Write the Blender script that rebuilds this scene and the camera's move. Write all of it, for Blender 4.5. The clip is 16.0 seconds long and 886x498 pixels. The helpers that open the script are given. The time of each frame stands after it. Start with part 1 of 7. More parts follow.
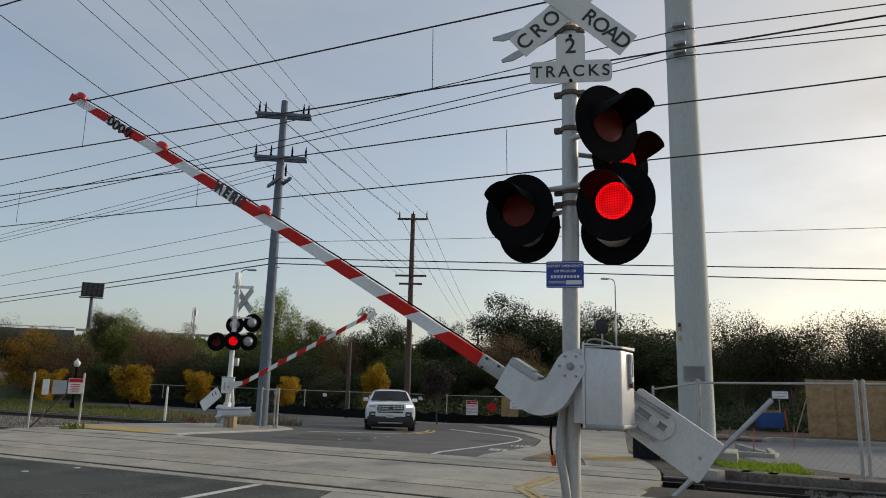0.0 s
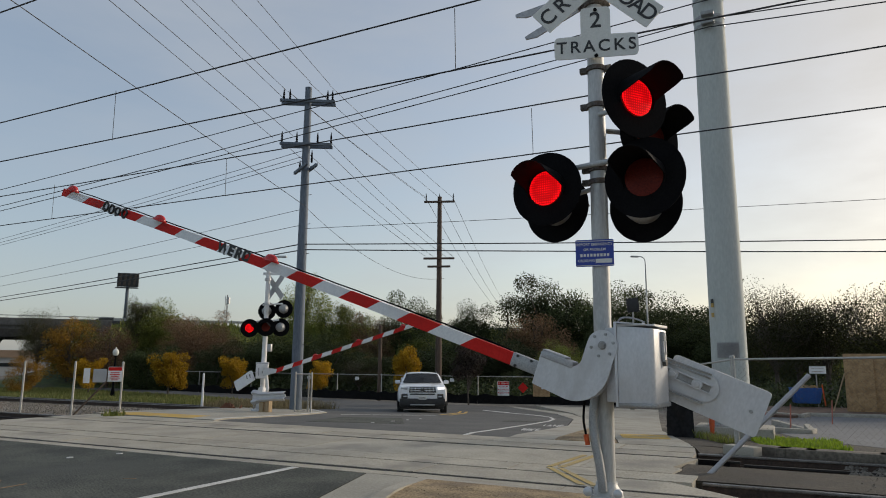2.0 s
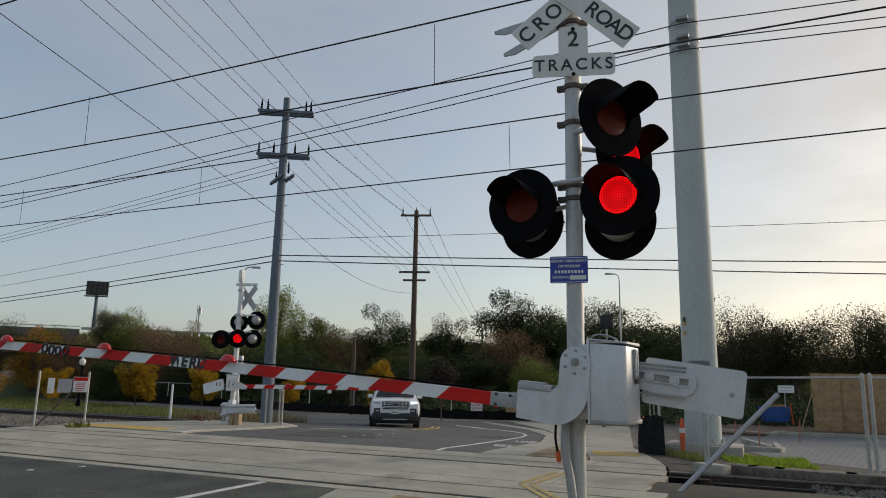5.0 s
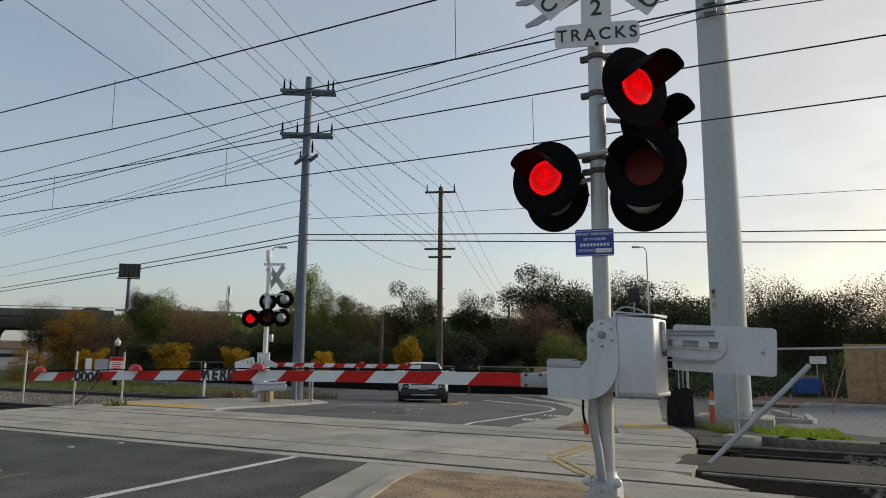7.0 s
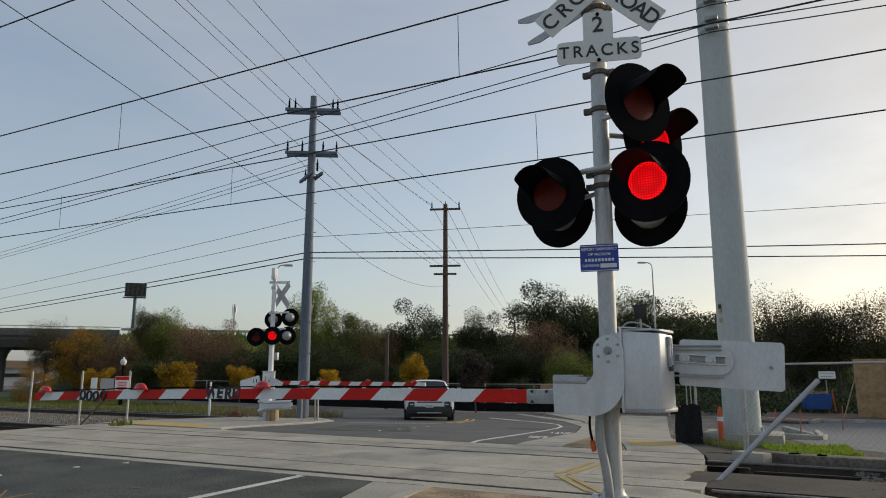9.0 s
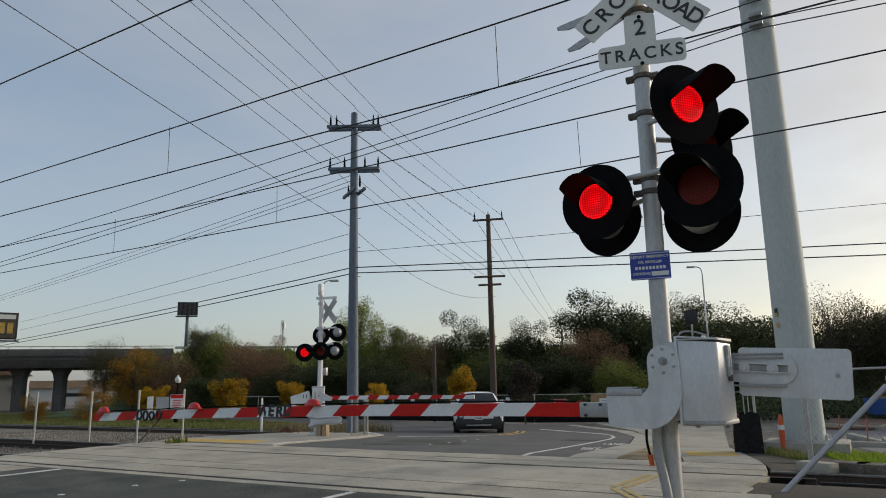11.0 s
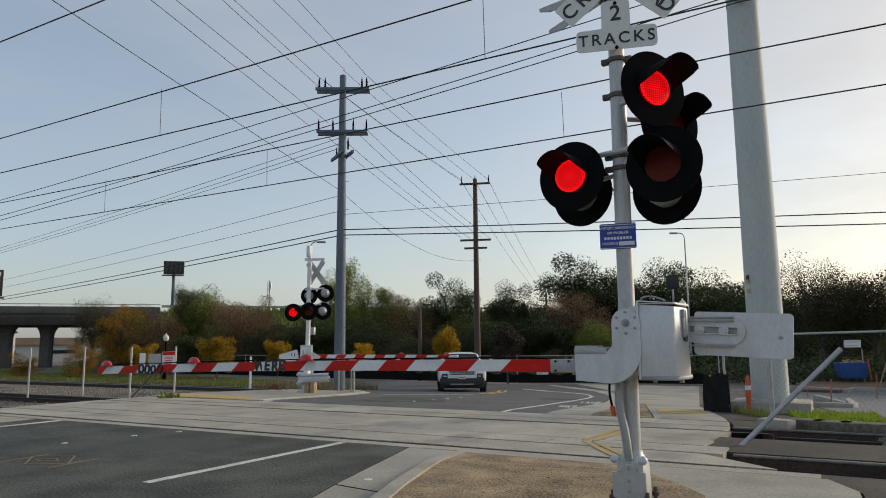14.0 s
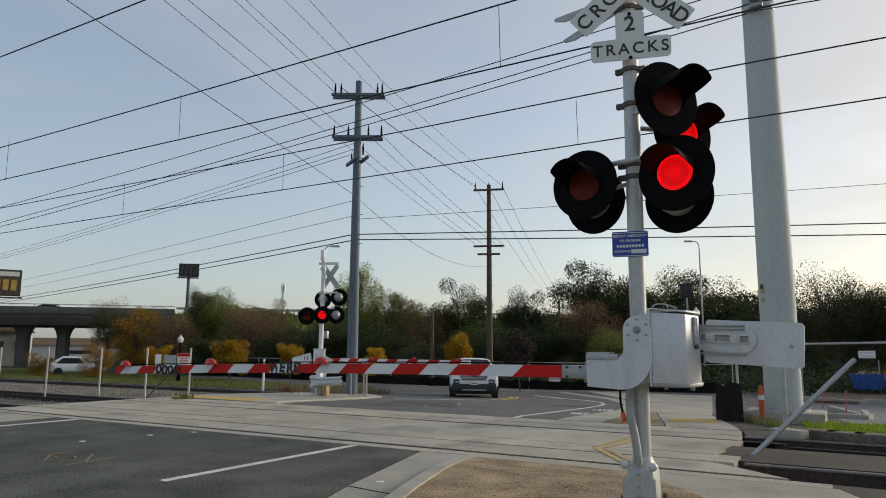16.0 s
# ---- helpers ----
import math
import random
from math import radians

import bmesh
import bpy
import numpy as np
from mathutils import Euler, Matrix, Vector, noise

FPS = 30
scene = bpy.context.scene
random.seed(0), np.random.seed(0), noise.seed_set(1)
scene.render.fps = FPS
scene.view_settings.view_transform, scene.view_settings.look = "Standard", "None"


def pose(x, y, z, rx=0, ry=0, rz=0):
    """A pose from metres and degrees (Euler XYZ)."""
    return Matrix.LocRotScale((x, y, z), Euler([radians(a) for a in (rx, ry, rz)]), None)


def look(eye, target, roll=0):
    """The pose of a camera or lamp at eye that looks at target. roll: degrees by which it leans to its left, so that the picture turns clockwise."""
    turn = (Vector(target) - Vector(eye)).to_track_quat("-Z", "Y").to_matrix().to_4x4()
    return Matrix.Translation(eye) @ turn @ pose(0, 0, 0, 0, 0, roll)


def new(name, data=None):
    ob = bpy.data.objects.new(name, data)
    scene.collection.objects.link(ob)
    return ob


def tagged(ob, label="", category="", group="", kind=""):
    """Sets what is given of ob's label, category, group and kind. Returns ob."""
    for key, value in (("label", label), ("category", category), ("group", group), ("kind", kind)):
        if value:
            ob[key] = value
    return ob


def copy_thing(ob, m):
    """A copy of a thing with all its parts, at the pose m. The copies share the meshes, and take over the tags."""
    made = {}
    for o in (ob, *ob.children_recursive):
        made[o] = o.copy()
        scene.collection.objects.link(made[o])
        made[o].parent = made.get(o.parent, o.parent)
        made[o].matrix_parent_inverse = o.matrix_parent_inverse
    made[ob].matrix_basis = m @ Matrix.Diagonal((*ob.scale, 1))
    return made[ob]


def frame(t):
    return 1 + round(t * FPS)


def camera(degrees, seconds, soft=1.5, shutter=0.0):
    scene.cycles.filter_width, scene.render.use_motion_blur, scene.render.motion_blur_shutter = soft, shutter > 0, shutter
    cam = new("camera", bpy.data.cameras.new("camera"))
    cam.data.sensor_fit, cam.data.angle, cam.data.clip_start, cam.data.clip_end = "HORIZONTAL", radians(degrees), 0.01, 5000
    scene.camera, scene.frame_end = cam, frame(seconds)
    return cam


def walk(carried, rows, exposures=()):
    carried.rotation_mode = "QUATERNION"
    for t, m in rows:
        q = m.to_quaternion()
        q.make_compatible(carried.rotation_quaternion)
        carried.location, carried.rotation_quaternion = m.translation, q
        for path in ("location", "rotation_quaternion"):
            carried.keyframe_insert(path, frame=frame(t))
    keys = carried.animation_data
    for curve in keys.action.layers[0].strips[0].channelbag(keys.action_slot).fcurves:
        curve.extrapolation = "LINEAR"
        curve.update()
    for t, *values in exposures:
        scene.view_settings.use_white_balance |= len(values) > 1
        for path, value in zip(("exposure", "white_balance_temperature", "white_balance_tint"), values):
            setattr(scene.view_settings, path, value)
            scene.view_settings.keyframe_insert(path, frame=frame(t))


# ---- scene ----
cam = camera(65.7, 16.0, soft=1.0)
PATH = [
    (0, (0.153, 0.229, 1.435), (-0.648, 2.021, 1.818), 1.5),
    (0.5, (0.169, 0.258, 1.439), (-0.654, 2.041, 1.818), 2.0),
    (1, (0.164, 0.246, 1.436), (-0.693, 2.017, 1.798), 0.9),
    (1.5, (0.158, 0.241, 1.432), (-0.72, 2.002, 1.79), 0.7),
    (2, (0.143, 0.245, 1.435), (-0.734, 2.012, 1.766), 0.4),
    (2.5, (0.129, 0.266, 1.438), (-0.751, 2.03, 1.776), 0.3),
    (3, (0.112, 0.233, 1.429), (-0.724, 2.016, 1.78), 0.7),
    (3.5, (0.11, 0.269, 1.442), (-0.684, 2.066, 1.814), 1.4),
    (6, (0.162, 0.252, 1.429), (-0.681, 2.029, 1.793), 1.2),
    (6.5, (0.144, 0.244, 1.424), (-0.729, 2.016, 1.735), 1.2),
    (7, (0.149, 0.269, 1.43), (-0.733, 2.038, 1.734), 0.4),
    (7.5, (0.153, 0.251, 1.425), (-0.728, 2.017, 1.746), 0.3),
    (8, (0.154, 0.259, 1.423), (-0.734, 2.018, 1.768), 0.1),
    (10.5, (0.138, 0.299, 1.434), (-0.768, 2.046, 1.791), 0.3),
    (11, (0.114, 0.311, 1.451), (-0.886, 2.0, 1.837), -1.1),
    (11.5, (0.233, 0.062, 1.434), (-0.763, 1.765, 1.759), -0.8),
    (12, (0.355, 0.14, 1.409), (-0.668, 1.849, 1.59), 1.0),
    (12.5, (0.389, 0.028, 1.439), (-0.629, 1.739, 1.63), 0.4),
    (13, (0.346, -0.097, 1.423), (-0.637, 1.63, 1.645), 0.8),
    (13.5, (0.344, -0.095, 1.416), (-0.636, 1.633, 1.648), 0.2),
    (14, (0.368, -0.093, 1.42), (-0.609, 1.63, 1.697), -0.5),
    (14.5, (0.363, -0.104, 1.411), (-0.634, 1.608, 1.686), -0.2),
    (15, (0.359, -0.095, 1.42), (-0.641, 1.616, 1.693), -0.7),
    (15.5, (0.357, -0.082, 1.425), (-0.643, 1.629, 1.694), -0.5),
    (16, (0.407, -0.176, 1.409), (-0.602, 1.526, 1.702), 0.3),
]
EXPOSURES = [(0.0, 0.58), (1.0, 0.56), (2.0, 0.60), (3.0, 0.62), (3.5, 0.66), (4.5, 0.58), (5.8, 0.47), (6.2, 0.50), (6.6, 0.60), (7.0, 0.62), (8.2, 0.61), (10.5, 0.61), (11.5, 0.59), (12.2, 0.69), (13.0, 0.71), (16.0, 0.70)]
walk(cam, [(t, look(eye, target, roll)) for t, eye, target, roll in PATH], [(t, stops, 6850, 10) for t, stops in EXPOSURES])

# ---- light ----
SUN_EL, SUN_AZ = 17.0, 37.0   # degrees above the horizon, degrees from +y towards +x


def make_world():
    w = bpy.data.worlds.new("sky")
    scene.world = w
    w.use_nodes = True
    nt = w.node_tree
    nt.nodes.clear()
    out, bg = nt.nodes.new("ShaderNodeOutputWorld"), nt.nodes.new("ShaderNodeBackground")
    sky = nt.nodes.new("ShaderNodeTexSky")
    sky.sky_type, sky.sun_disc = "NISHITA", False
    sky.sun_elevation, sky.sun_rotation = radians(SUN_EL), radians(SUN_AZ)
    sky.air_density, sky.dust_density, sky.ozone_density = 1.0, 1.9, 1.5
    # a thin high veil of cloud, drawn out along one way
    tc, mp = nt.nodes.new("ShaderNodeTexCoord"), nt.nodes.new("ShaderNodeMapping")
    mp.inputs["Scale"].default_value = (1.6, 1.2, 5.0)
    mp.inputs["Rotation"].default_value = (0.2, 0.1, 0.6)
    nz, ramp = nt.nodes.new("ShaderNodeTexNoise"), nt.nodes.new("ShaderNodeValToRGB")
    nz.inputs["Scale"].default_value, nz.inputs["Detail"].default_value = 2.2, 7.0
    nz.inputs["Roughness"].default_value = 0.55
    ramp.color_ramp.elements[0].position, ramp.color_ramp.elements[1].position = 0.30, 0.75
    ramp.color_ramp.elements[0].color = (0.34, 0.34, 0.34, 1)
    ramp.color_ramp.elements[1].color = (0.64, 0.64, 0.64, 1)
    veil = nt.nodes.new("ShaderNodeMix")
    veil.data_type = "RGBA"
    L = nt.links.new
    near = nt.nodes.new("ShaderNodeVectorMath")
    near.operation = "DOT_PRODUCT"
    near.inputs[1].default_value = (math.sin(radians(SUN_AZ)) * math.cos(radians(SUN_EL)), math.cos(radians(SUN_AZ)) * math.cos(radians(SUN_EL)), math.sin(radians(SUN_EL)))
    L(tc.outputs["Generated"], near.inputs[0])
    spread = nt.nodes.new("ShaderNodeMapRange")
    spread.inputs["From Min"].default_value, spread.inputs["From Max"].default_value = 0.0, 1.0
    L(near.outputs["Value"], spread.inputs["Value"])
    tone = nt.nodes.new("ShaderNodeMix")
    tone.data_type = "RGBA"
    tone.inputs["A"].default_value, tone.inputs["B"].default_value = (2.35, 2.68, 3.15, 1), (3.35, 3.25, 3.12, 1)
    L(spread.outputs[0], tone.inputs["Factor"])
    L(tone.outputs["Result"], veil.inputs["B"])
    L(tc.outputs["Generated"], mp.inputs["Vector"])
    L(mp.outputs["Vector"], nz.inputs["Vector"])
    L(nz.outputs["Fac"], ramp.inputs["Fac"])
    # the veil thickens towards the sun
    rise, thick = nt.nodes.new("ShaderNodeMath"), nt.nodes.new("ShaderNodeMath")
    rise.operation, rise.inputs[1].default_value = "POWER", 6.0
    thick.operation, thick.use_clamp, thick.inputs[1].default_value = "MULTIPLY_ADD", True, 0.48
    L(spread.outputs[0], rise.inputs[0])
    L(rise.outputs[0], thick.inputs[0])
    L(ramp.outputs["Color"], thick.inputs[2])
    L(thick.outputs[0], veil.inputs["Factor"])
    L(sky.outputs["Color"], veil.inputs["A"])
    L(veil.outputs["Result"], bg.inputs["Color"])
    bg.inputs["Strength"].default_value = 0.12
    L(bg.outputs["Background"], out.inputs["Surface"])


make_world()
sun = new("sun", bpy.data.lights.new("sun", "SUN"))
sun.data.energy, sun.data.angle, sun.data.color = 1.5, radians(14), (1.0, 0.90, 0.76)
_e, _a = radians(SUN_EL), radians(SUN_AZ)
sun.matrix_world = look((20 * math.sin(_a), 20 * math.cos(_a), 30), (20 * math.sin(_a) - math.sin(_a) * math.cos(_e), 20 * math.cos(_a) - math.cos(_a) * math.cos(_e), 30 - math.sin(_e)))


# ---- materials ----
def surf(name, c1, c2, scale=3.0, rough=0.7, metal=0.0, bump=0.15, fine=40.0, stain=None, stain_scale=0.8, per_piece=0.0, emit=0.0, stretch=(1, 1, 1), ramp=(0.36, 0.64), spec=0.5):
    """Two tones mixed by coarse and fine grain, optional stains, fine relief."""
    m = bpy.data.materials.new(name)
    m.use_nodes = True
    nt = m.node_tree
    b = nt.nodes["Principled BSDF"]
    L, N = nt.links.new, nt.nodes.new
    tc, mp = N("ShaderNodeTexCoord"), N("ShaderNodeMapping")
    mp.inputs["Scale"].default_value = stretch
    L(tc.outputs["Object"], mp.inputs["Vector"])

    def noise_at(s, detail=5.0):
        n = N("ShaderNodeTexNoise")
        n.inputs["Scale"].default_value, n.inputs["Detail"].default_value = s, detail
        L(mp.outputs["Vector"], n.inputs["Vector"])
        return n

    coarse, grain = noise_at(scale), noise_at(fine, 3.0)
    add = N("ShaderNodeMath")
    add.operation = "MULTIPLY_ADD"
    L(grain.outputs["Fac"], add.inputs[0])
    add.inputs[1].default_value = 0.55
    half = N("ShaderNodeMath")
    half.operation = "MULTIPLY"
    half.inputs[1].default_value = 0.45
    L(coarse.outputs["Fac"], half.inputs[0])
    L(half.outputs[0], add.inputs[2])
    r = N("ShaderNodeValToRGB")
    r.color_ramp.elements[0].position, r.color_ramp.elements[1].position = ramp
    r.color_ramp.elements[0].color, r.color_ramp.elements[1].color = (*c1, 1), (*c2, 1)
    L(add.outputs[0], r.inputs["Fac"])
    col = r.outputs["Color"]
    if stain:
        s = noise_at(stain_scale, 8.0)
        sr = N("ShaderNodeValToRGB")
        sr.color_ramp.elements[0].position, sr.color_ramp.elements[1].position = 0.52, 0.70
        L(s.outputs["Fac"], sr.inputs["Fac"])
        mx = N("ShaderNodeMix")
        mx.data_type = "RGBA"
        L(sr.outputs["Color"], mx.inputs["Factor"])
        L(col, mx.inputs["A"])
        mx.inputs["B"].default_value = (*stain, 1)
        col = mx.outputs["Result"]
    if per_piece:
        oi, hs = N("ShaderNodeObjectInfo"), N("ShaderNodeHueSaturation")
        mr = N("ShaderNodeMapRange")
        mr.inputs["To Min"].default_value, mr.inputs["To Max"].default_value = 1 - per_piece, 1 + per_piece
        L(oi.outputs["Random"], mr.inputs["Value"])
        L(mr.outputs[0], hs.inputs["Value"])
        L(col, hs.inputs["Color"])
        col = hs.outputs["Color"]
    L(col, b.inputs["Base Color"])
    rr = N("ShaderNodeMapRange")
    rr.inputs["To Min"].default_value, rr.inputs["To Max"].default_value = max(0.02, rough - 0.1), min(1, rough + 0.1)
    L(coarse.outputs["Fac"], rr.inputs["Value"])
    L(rr.outputs[0], b.inputs["Roughness"])
    b.inputs["Metallic"].default_value = metal
    b.inputs["Specular IOR Level"].default_value = spec
    if bump:
        bp = N("ShaderNodeBump")
        bp.inputs["Strength"].default_value, bp.inputs["Distance"].default_value = bump, 0.01
        L(grain.outputs["Fac"], bp.inputs["Height"])
        L(bp.outputs["Normal"], b.inputs["Normal"])
    if emit:
        b.inputs["Emission Color"].default_value, b.inputs["Emission Strength"].default_value = (*c2, 1), emit
    return m


def leafmat(name, c1, c2, trans=0.25):
    """Leaves: each leaf its own tone, some light let through."""
    m = bpy.data.materials.new(name)
    m.use_nodes = True
    nt = m.node_tree
    b, N, L = nt.nodes["Principled BSDF"], nt.nodes.new, nt.links.new
    g, r = N("ShaderNodeNewGeometry"), N("ShaderNodeValToRGB")
    oi, hs, mr = N("ShaderNodeObjectInfo"), N("ShaderNodeHueSaturation"), N("ShaderNodeMapRange")
    r.color_ramp.elements[0].color, r.color_ramp.elements[1].color = (*c1, 1), (*c2, 1)
    L(g.outputs["Random Per Island"], r.inputs["Fac"])
    mr.inputs["To Min"].default_value, mr.inputs["To Max"].default_value = 0.7, 1.35
    L(oi.outputs["Random"], mr.inputs["Value"])
    L(mr.outputs[0], hs.inputs["Value"])
    L(r.outputs["Color"], hs.inputs["Color"])
    L(hs.outputs["Color"], b.inputs["Base Color"])
    b.inputs["Roughness"].default_value = 0.65
    b.inputs["Specular IOR Level"].default_value = 0.2
    t, mx, out = N("ShaderNodeBsdfTranslucent"), N("ShaderNodeMixShader"), nt.nodes["Material Output"]
    L(hs.outputs["Color"], t.inputs["Color"])
    mx.inputs[0].default_value = trans
    L(b.outputs[0], mx.inputs[1])
    L(t.outputs[0], mx.inputs[2])
    L(mx.outputs[0], out.inputs["Surface"])
    return m


def lamp_glow(name, colour, strength):
    """Rows of small bright diodes on a glowing board."""
    m = bpy.data.materials.new(name)
    m.use_nodes = True
    nt = m.node_tree
    b, N, L = nt.nodes["Principled BSDF"], nt.nodes.new, nt.links.new
    tc, v, r = N("ShaderNodeTexCoord"), N("ShaderNodeTexVoronoi"), N("ShaderNodeMapRange")
    v.inputs["Scale"].default_value, v.inputs["Randomness"].default_value = 50.0, 0.05
    L(tc.outputs["Object"], v.inputs["Vector"])
    L(v.outputs["Distance"], r.inputs["Value"])
    r.inputs["From Min"].default_value, r.inputs["From Max"].default_value = 0.25, 0.6
    r.inputs["To Min"].default_value, r.inputs["To Max"].default_value = strength * 1.9, strength * 0.32
    b.inputs["Base Color"].default_value = (0.2, 0.004, 0.004, 1)
    b.inputs["Specular IOR Level"].default_value = 0.1
    b.inputs["Emission Color"].default_value = (*colour, 1)
    L(r.outputs[0], b.inputs["Emission Strength"])
    return m


M = {}
M["asphalt"] = surf("worn_asphalt", (0.020, 0.023, 0.017), (0.100, 0.104, 0.084), 1.2, 0.85, 0, 1.0, 34, (0.066, 0.068, 0.056), 0.5, ramp=(0.42, 0.60))
M["asphalt_old"] = surf("old_asphalt", (0.052, 0.052, 0.051), (0.125, 0.123, 0.116), 0.8, 0.88, 0, 0.5, 24, (0.07, 0.07, 0.07), 0.3)
M["lot"] = surf("lot_surface", (0.105, 0.11, 0.118), (0.165, 0.17, 0.18), 0.6, 0.9, 0, 0.4, 30)
M["concrete"] = surf("panel_concrete", (0.285, 0.255, 0.20), (0.47, 0.43, 0.35), 1.3, 0.8, 0, 0.35, 34, (0.24, 0.22, 0.185), 0.9, 0.09)
M["walk"] = surf("pavement_concrete", (0.245, 0.228, 0.185), (0.405, 0.378, 0.315), 1.0, 0.8, 0, 0.3, 36, (0.235, 0.215, 0.175), 0.6, 0.04)
M["kerb"] = surf("kerb_concrete", (0.28, 0.26, 0.215), (0.43, 0.40, 0.34), 2.0, 0.85, 0, 0.3, 60, (0.26, 0.24, 0.2), 1.2)
M["dirt"] = surf("decomposed_granite", (0.095, 0.066, 0.034), (0.42, 0.31, 0.175), 2.2, 0.95, 0, 1.0, 38, (0.20, 0.145, 0.095), 1.6, ramp=(0.38, 0.62))
M["soil"] = surf("dark_soil", (0.024, 0.020, 0.015), (0.085, 0.070, 0.052), 1.4, 0.95, 0, 0.9, 40, (0.05, 0.043, 0.036), 1.5)
M["redsoil"] = surf("red_soil", (0.07, 0.042, 0.028), (0.16, 0.10, 0.07), 1.4, 0.95, 0, 0.9, 20)
M["ballast"] = surf("ballast", (0.065, 0.058, 0.048), (0.255, 0.230, 0.195), 2.0, 0.9, 0, 1.0, 14, (0.11, 0.095, 0.075), 0.4, ramp=(0.40, 0.62))
M["slope"] = surf("grassy_slope", (0.030, 0.052, 0.012), (0.085, 0.125, 0.030), 0.25, 0.95, 0, 0.5, 3.0, (0.06, 0.05, 0.03), 0.15)
M["verge"] = surf("dry_verge", (0.10, 0.12, 0.04), (0.24, 0.235, 0.10), 0.5, 0.95, 0, 0.6, 6.0)
M["rail"] = surf("rail_steel", (0.10, 0.09, 0.085), (0.26, 0.25, 0.24), 6, 0.4, 0.8, 0.05, 60)
M["darkrail"] = surf("dull_rail_steel", (0.012, 0.010, 0.009), (0.034, 0.030, 0.027), 6, 0.75, 0.2, 0.05, 60)
M["railweb"] = surf("rusty_rail_web", (0.035, 0.025, 0.020), (0.09, 0.06, 0.045), 6, 0.85, 0.2, 0.3, 50)
M["groove"] = surf("flangeway_rubber", (0.004, 0.004, 0.004), (0.011, 0.010, 0.010), 8, 0.95, spec=0.1)
M["silver"] = surf("silver_paint", (0.52, 0.53, 0.55), (0.62, 0.63, 0.65), 4, 0.42, 0.25, 0.04, 60, (0.46, 0.46, 0.465), 4.0, stretch=(1, 1, 0.5))
M["silver_dark"] = surf("weathered_silver", (0.26, 0.27, 0.275), (0.42, 0.43, 0.435), 6, 0.5, 0.4, 0.12, 90, (0.24, 0.23, 0.21), 3)
M["galv"] = surf("galvanised_pole", (0.40, 0.405, 0.40), (0.54, 0.545, 0.54), 3, 0.5, 0.25, 0.05, 70, (0.34, 0.34, 0.33), 1.6, stretch=(1, 1, 0.25))
M["steelpole"] = surf("pale_steel_pole", (0.42, 0.45, 0.435), (0.52, 0.55, 0.53), 1.5, 0.80, 0.0, 0.08, 25, (0.44, 0.46, 0.45), 0.7, stretch=(1, 1, 0.3))
M["woodpole"] = surf("treated_wood", (0.060, 0.040, 0.030), (0.14, 0.095, 0.07), 3, 0.85, 0, 0.5, 30, stretch=(1, 1, 0.08))
M["bluepole"] = surf("grey_blue_pole", (0.085, 0.110, 0.145), (0.165, 0.200, 0.245), 2, 0.7, 0.1, 0.2, 30, (0.12, 0.145, 0.17), 1.4, stretch=(1, 1, 0.15))
M["black"] = surf("black_paint", (0.005, 0.005, 0.006), (0.010, 0.010, 0.011), 6, 0.85, 0, 0.05, 80, spec=0.04)
M["hood"] = surf("black_hood_enamel", (0.005, 0.005, 0.006), (0.011, 0.011, 0.012), 6, 0.7, 0, 0.05, 80, spec=0.06)
M["wire"] = surf("wire", (0.02, 0.02, 0.022), (0.05, 0.05, 0.052), 10, 0.5, 0.5)
M["red"] = surf("red_sheeting", (0.50, 0.012, 0.009), (0.62, 0.020, 0.014), 5, 0.6, 0, 0.05, 60, (0.42, 0.022, 0.018), 2.5, spec=0.2)
M["white"] = surf("white_sheeting", (0.66, 0.67, 0.68), (0.80, 0.80, 0.80), 5, 0.45, 0, 0.05, 60, (0.55, 0.54, 0.52), 2.5)
M["sign_white"] = surf("sign_face", (0.66, 0.66, 0.62), (0.76, 0.76, 0.72), 4, 0.5, 0, 0.03, 60, (0.60, 0.59, 0.54), 2.0)
M["sign_back"] = surf("sign_aluminium", (0.33, 0.33, 0.34), (0.45, 0.45, 0.46), 4, 0.5, 0.5, 0.05, 60)
M["ink"] = surf("black_lettering", (0.015, 0.015, 0.015), (0.03, 0.03, 0.03), 8, 0.5)
M["blue"] = surf("blue_sign", (0.012, 0.035, 0.27), (0.022, 0.055, 0.36), 8, 0.45, 0, 0.03, 60)
M["roadpaint"] = surf("road_paint", (0.42, 0.42, 0.40), (0.74, 0.73, 0.70), 3, 0.75, 0, 0.3, 60, (0.36, 0.355, 0.34), 1.6)
M["yellowpaint"] = surf("yellow_paint", (0.42, 0.26, 0.045), (0.62, 0.40, 0.08), 3, 0.75, 0, 0.3, 60, (0.38, 0.31, 0.18), 1.8)
M["utilitypaint"] = surf("faded_orange_paint", (0.17, 0.12, 0.075), (0.33, 0.21, 0.12), 4, 0.85, 0, 0.3, 40)
M["fadedyellow"] = surf("worn_yellow_paint", (0.34, 0.25, 0.10), (0.52, 0.38, 0.13), 3, 0.8, 0, 0.3, 60, (0.36, 0.31, 0.22), 2.2)
M["tactile"] = surf("tactile_yellow", (0.60, 0.36, 0.03), (0.74, 0.47, 0.05), 5, 0.6, 0, 0.1, 60)
M["lens_off"] = surf("dark_red_lens", (0.075, 0.008, 0.005), (0.15, 0.018, 0.010), 60, 0.5, 0, 0.3, 120, spec=0.15)
M["lens_on"] = lamp_glow("lit_red_diodes", (1.0, 0.004, 0.008), 0.8)
M["armlight"] = surf("red_arm_light", (0.40, 0.015, 0.015), (0.60, 0.03, 0.03), 20, 0.25, 0, 0.02, 60)
M["chain"] = surf("chain_link_wire", (0.08, 0.09, 0.08), (0.16, 0.17, 0.15), 10, 0.5, 0.6)
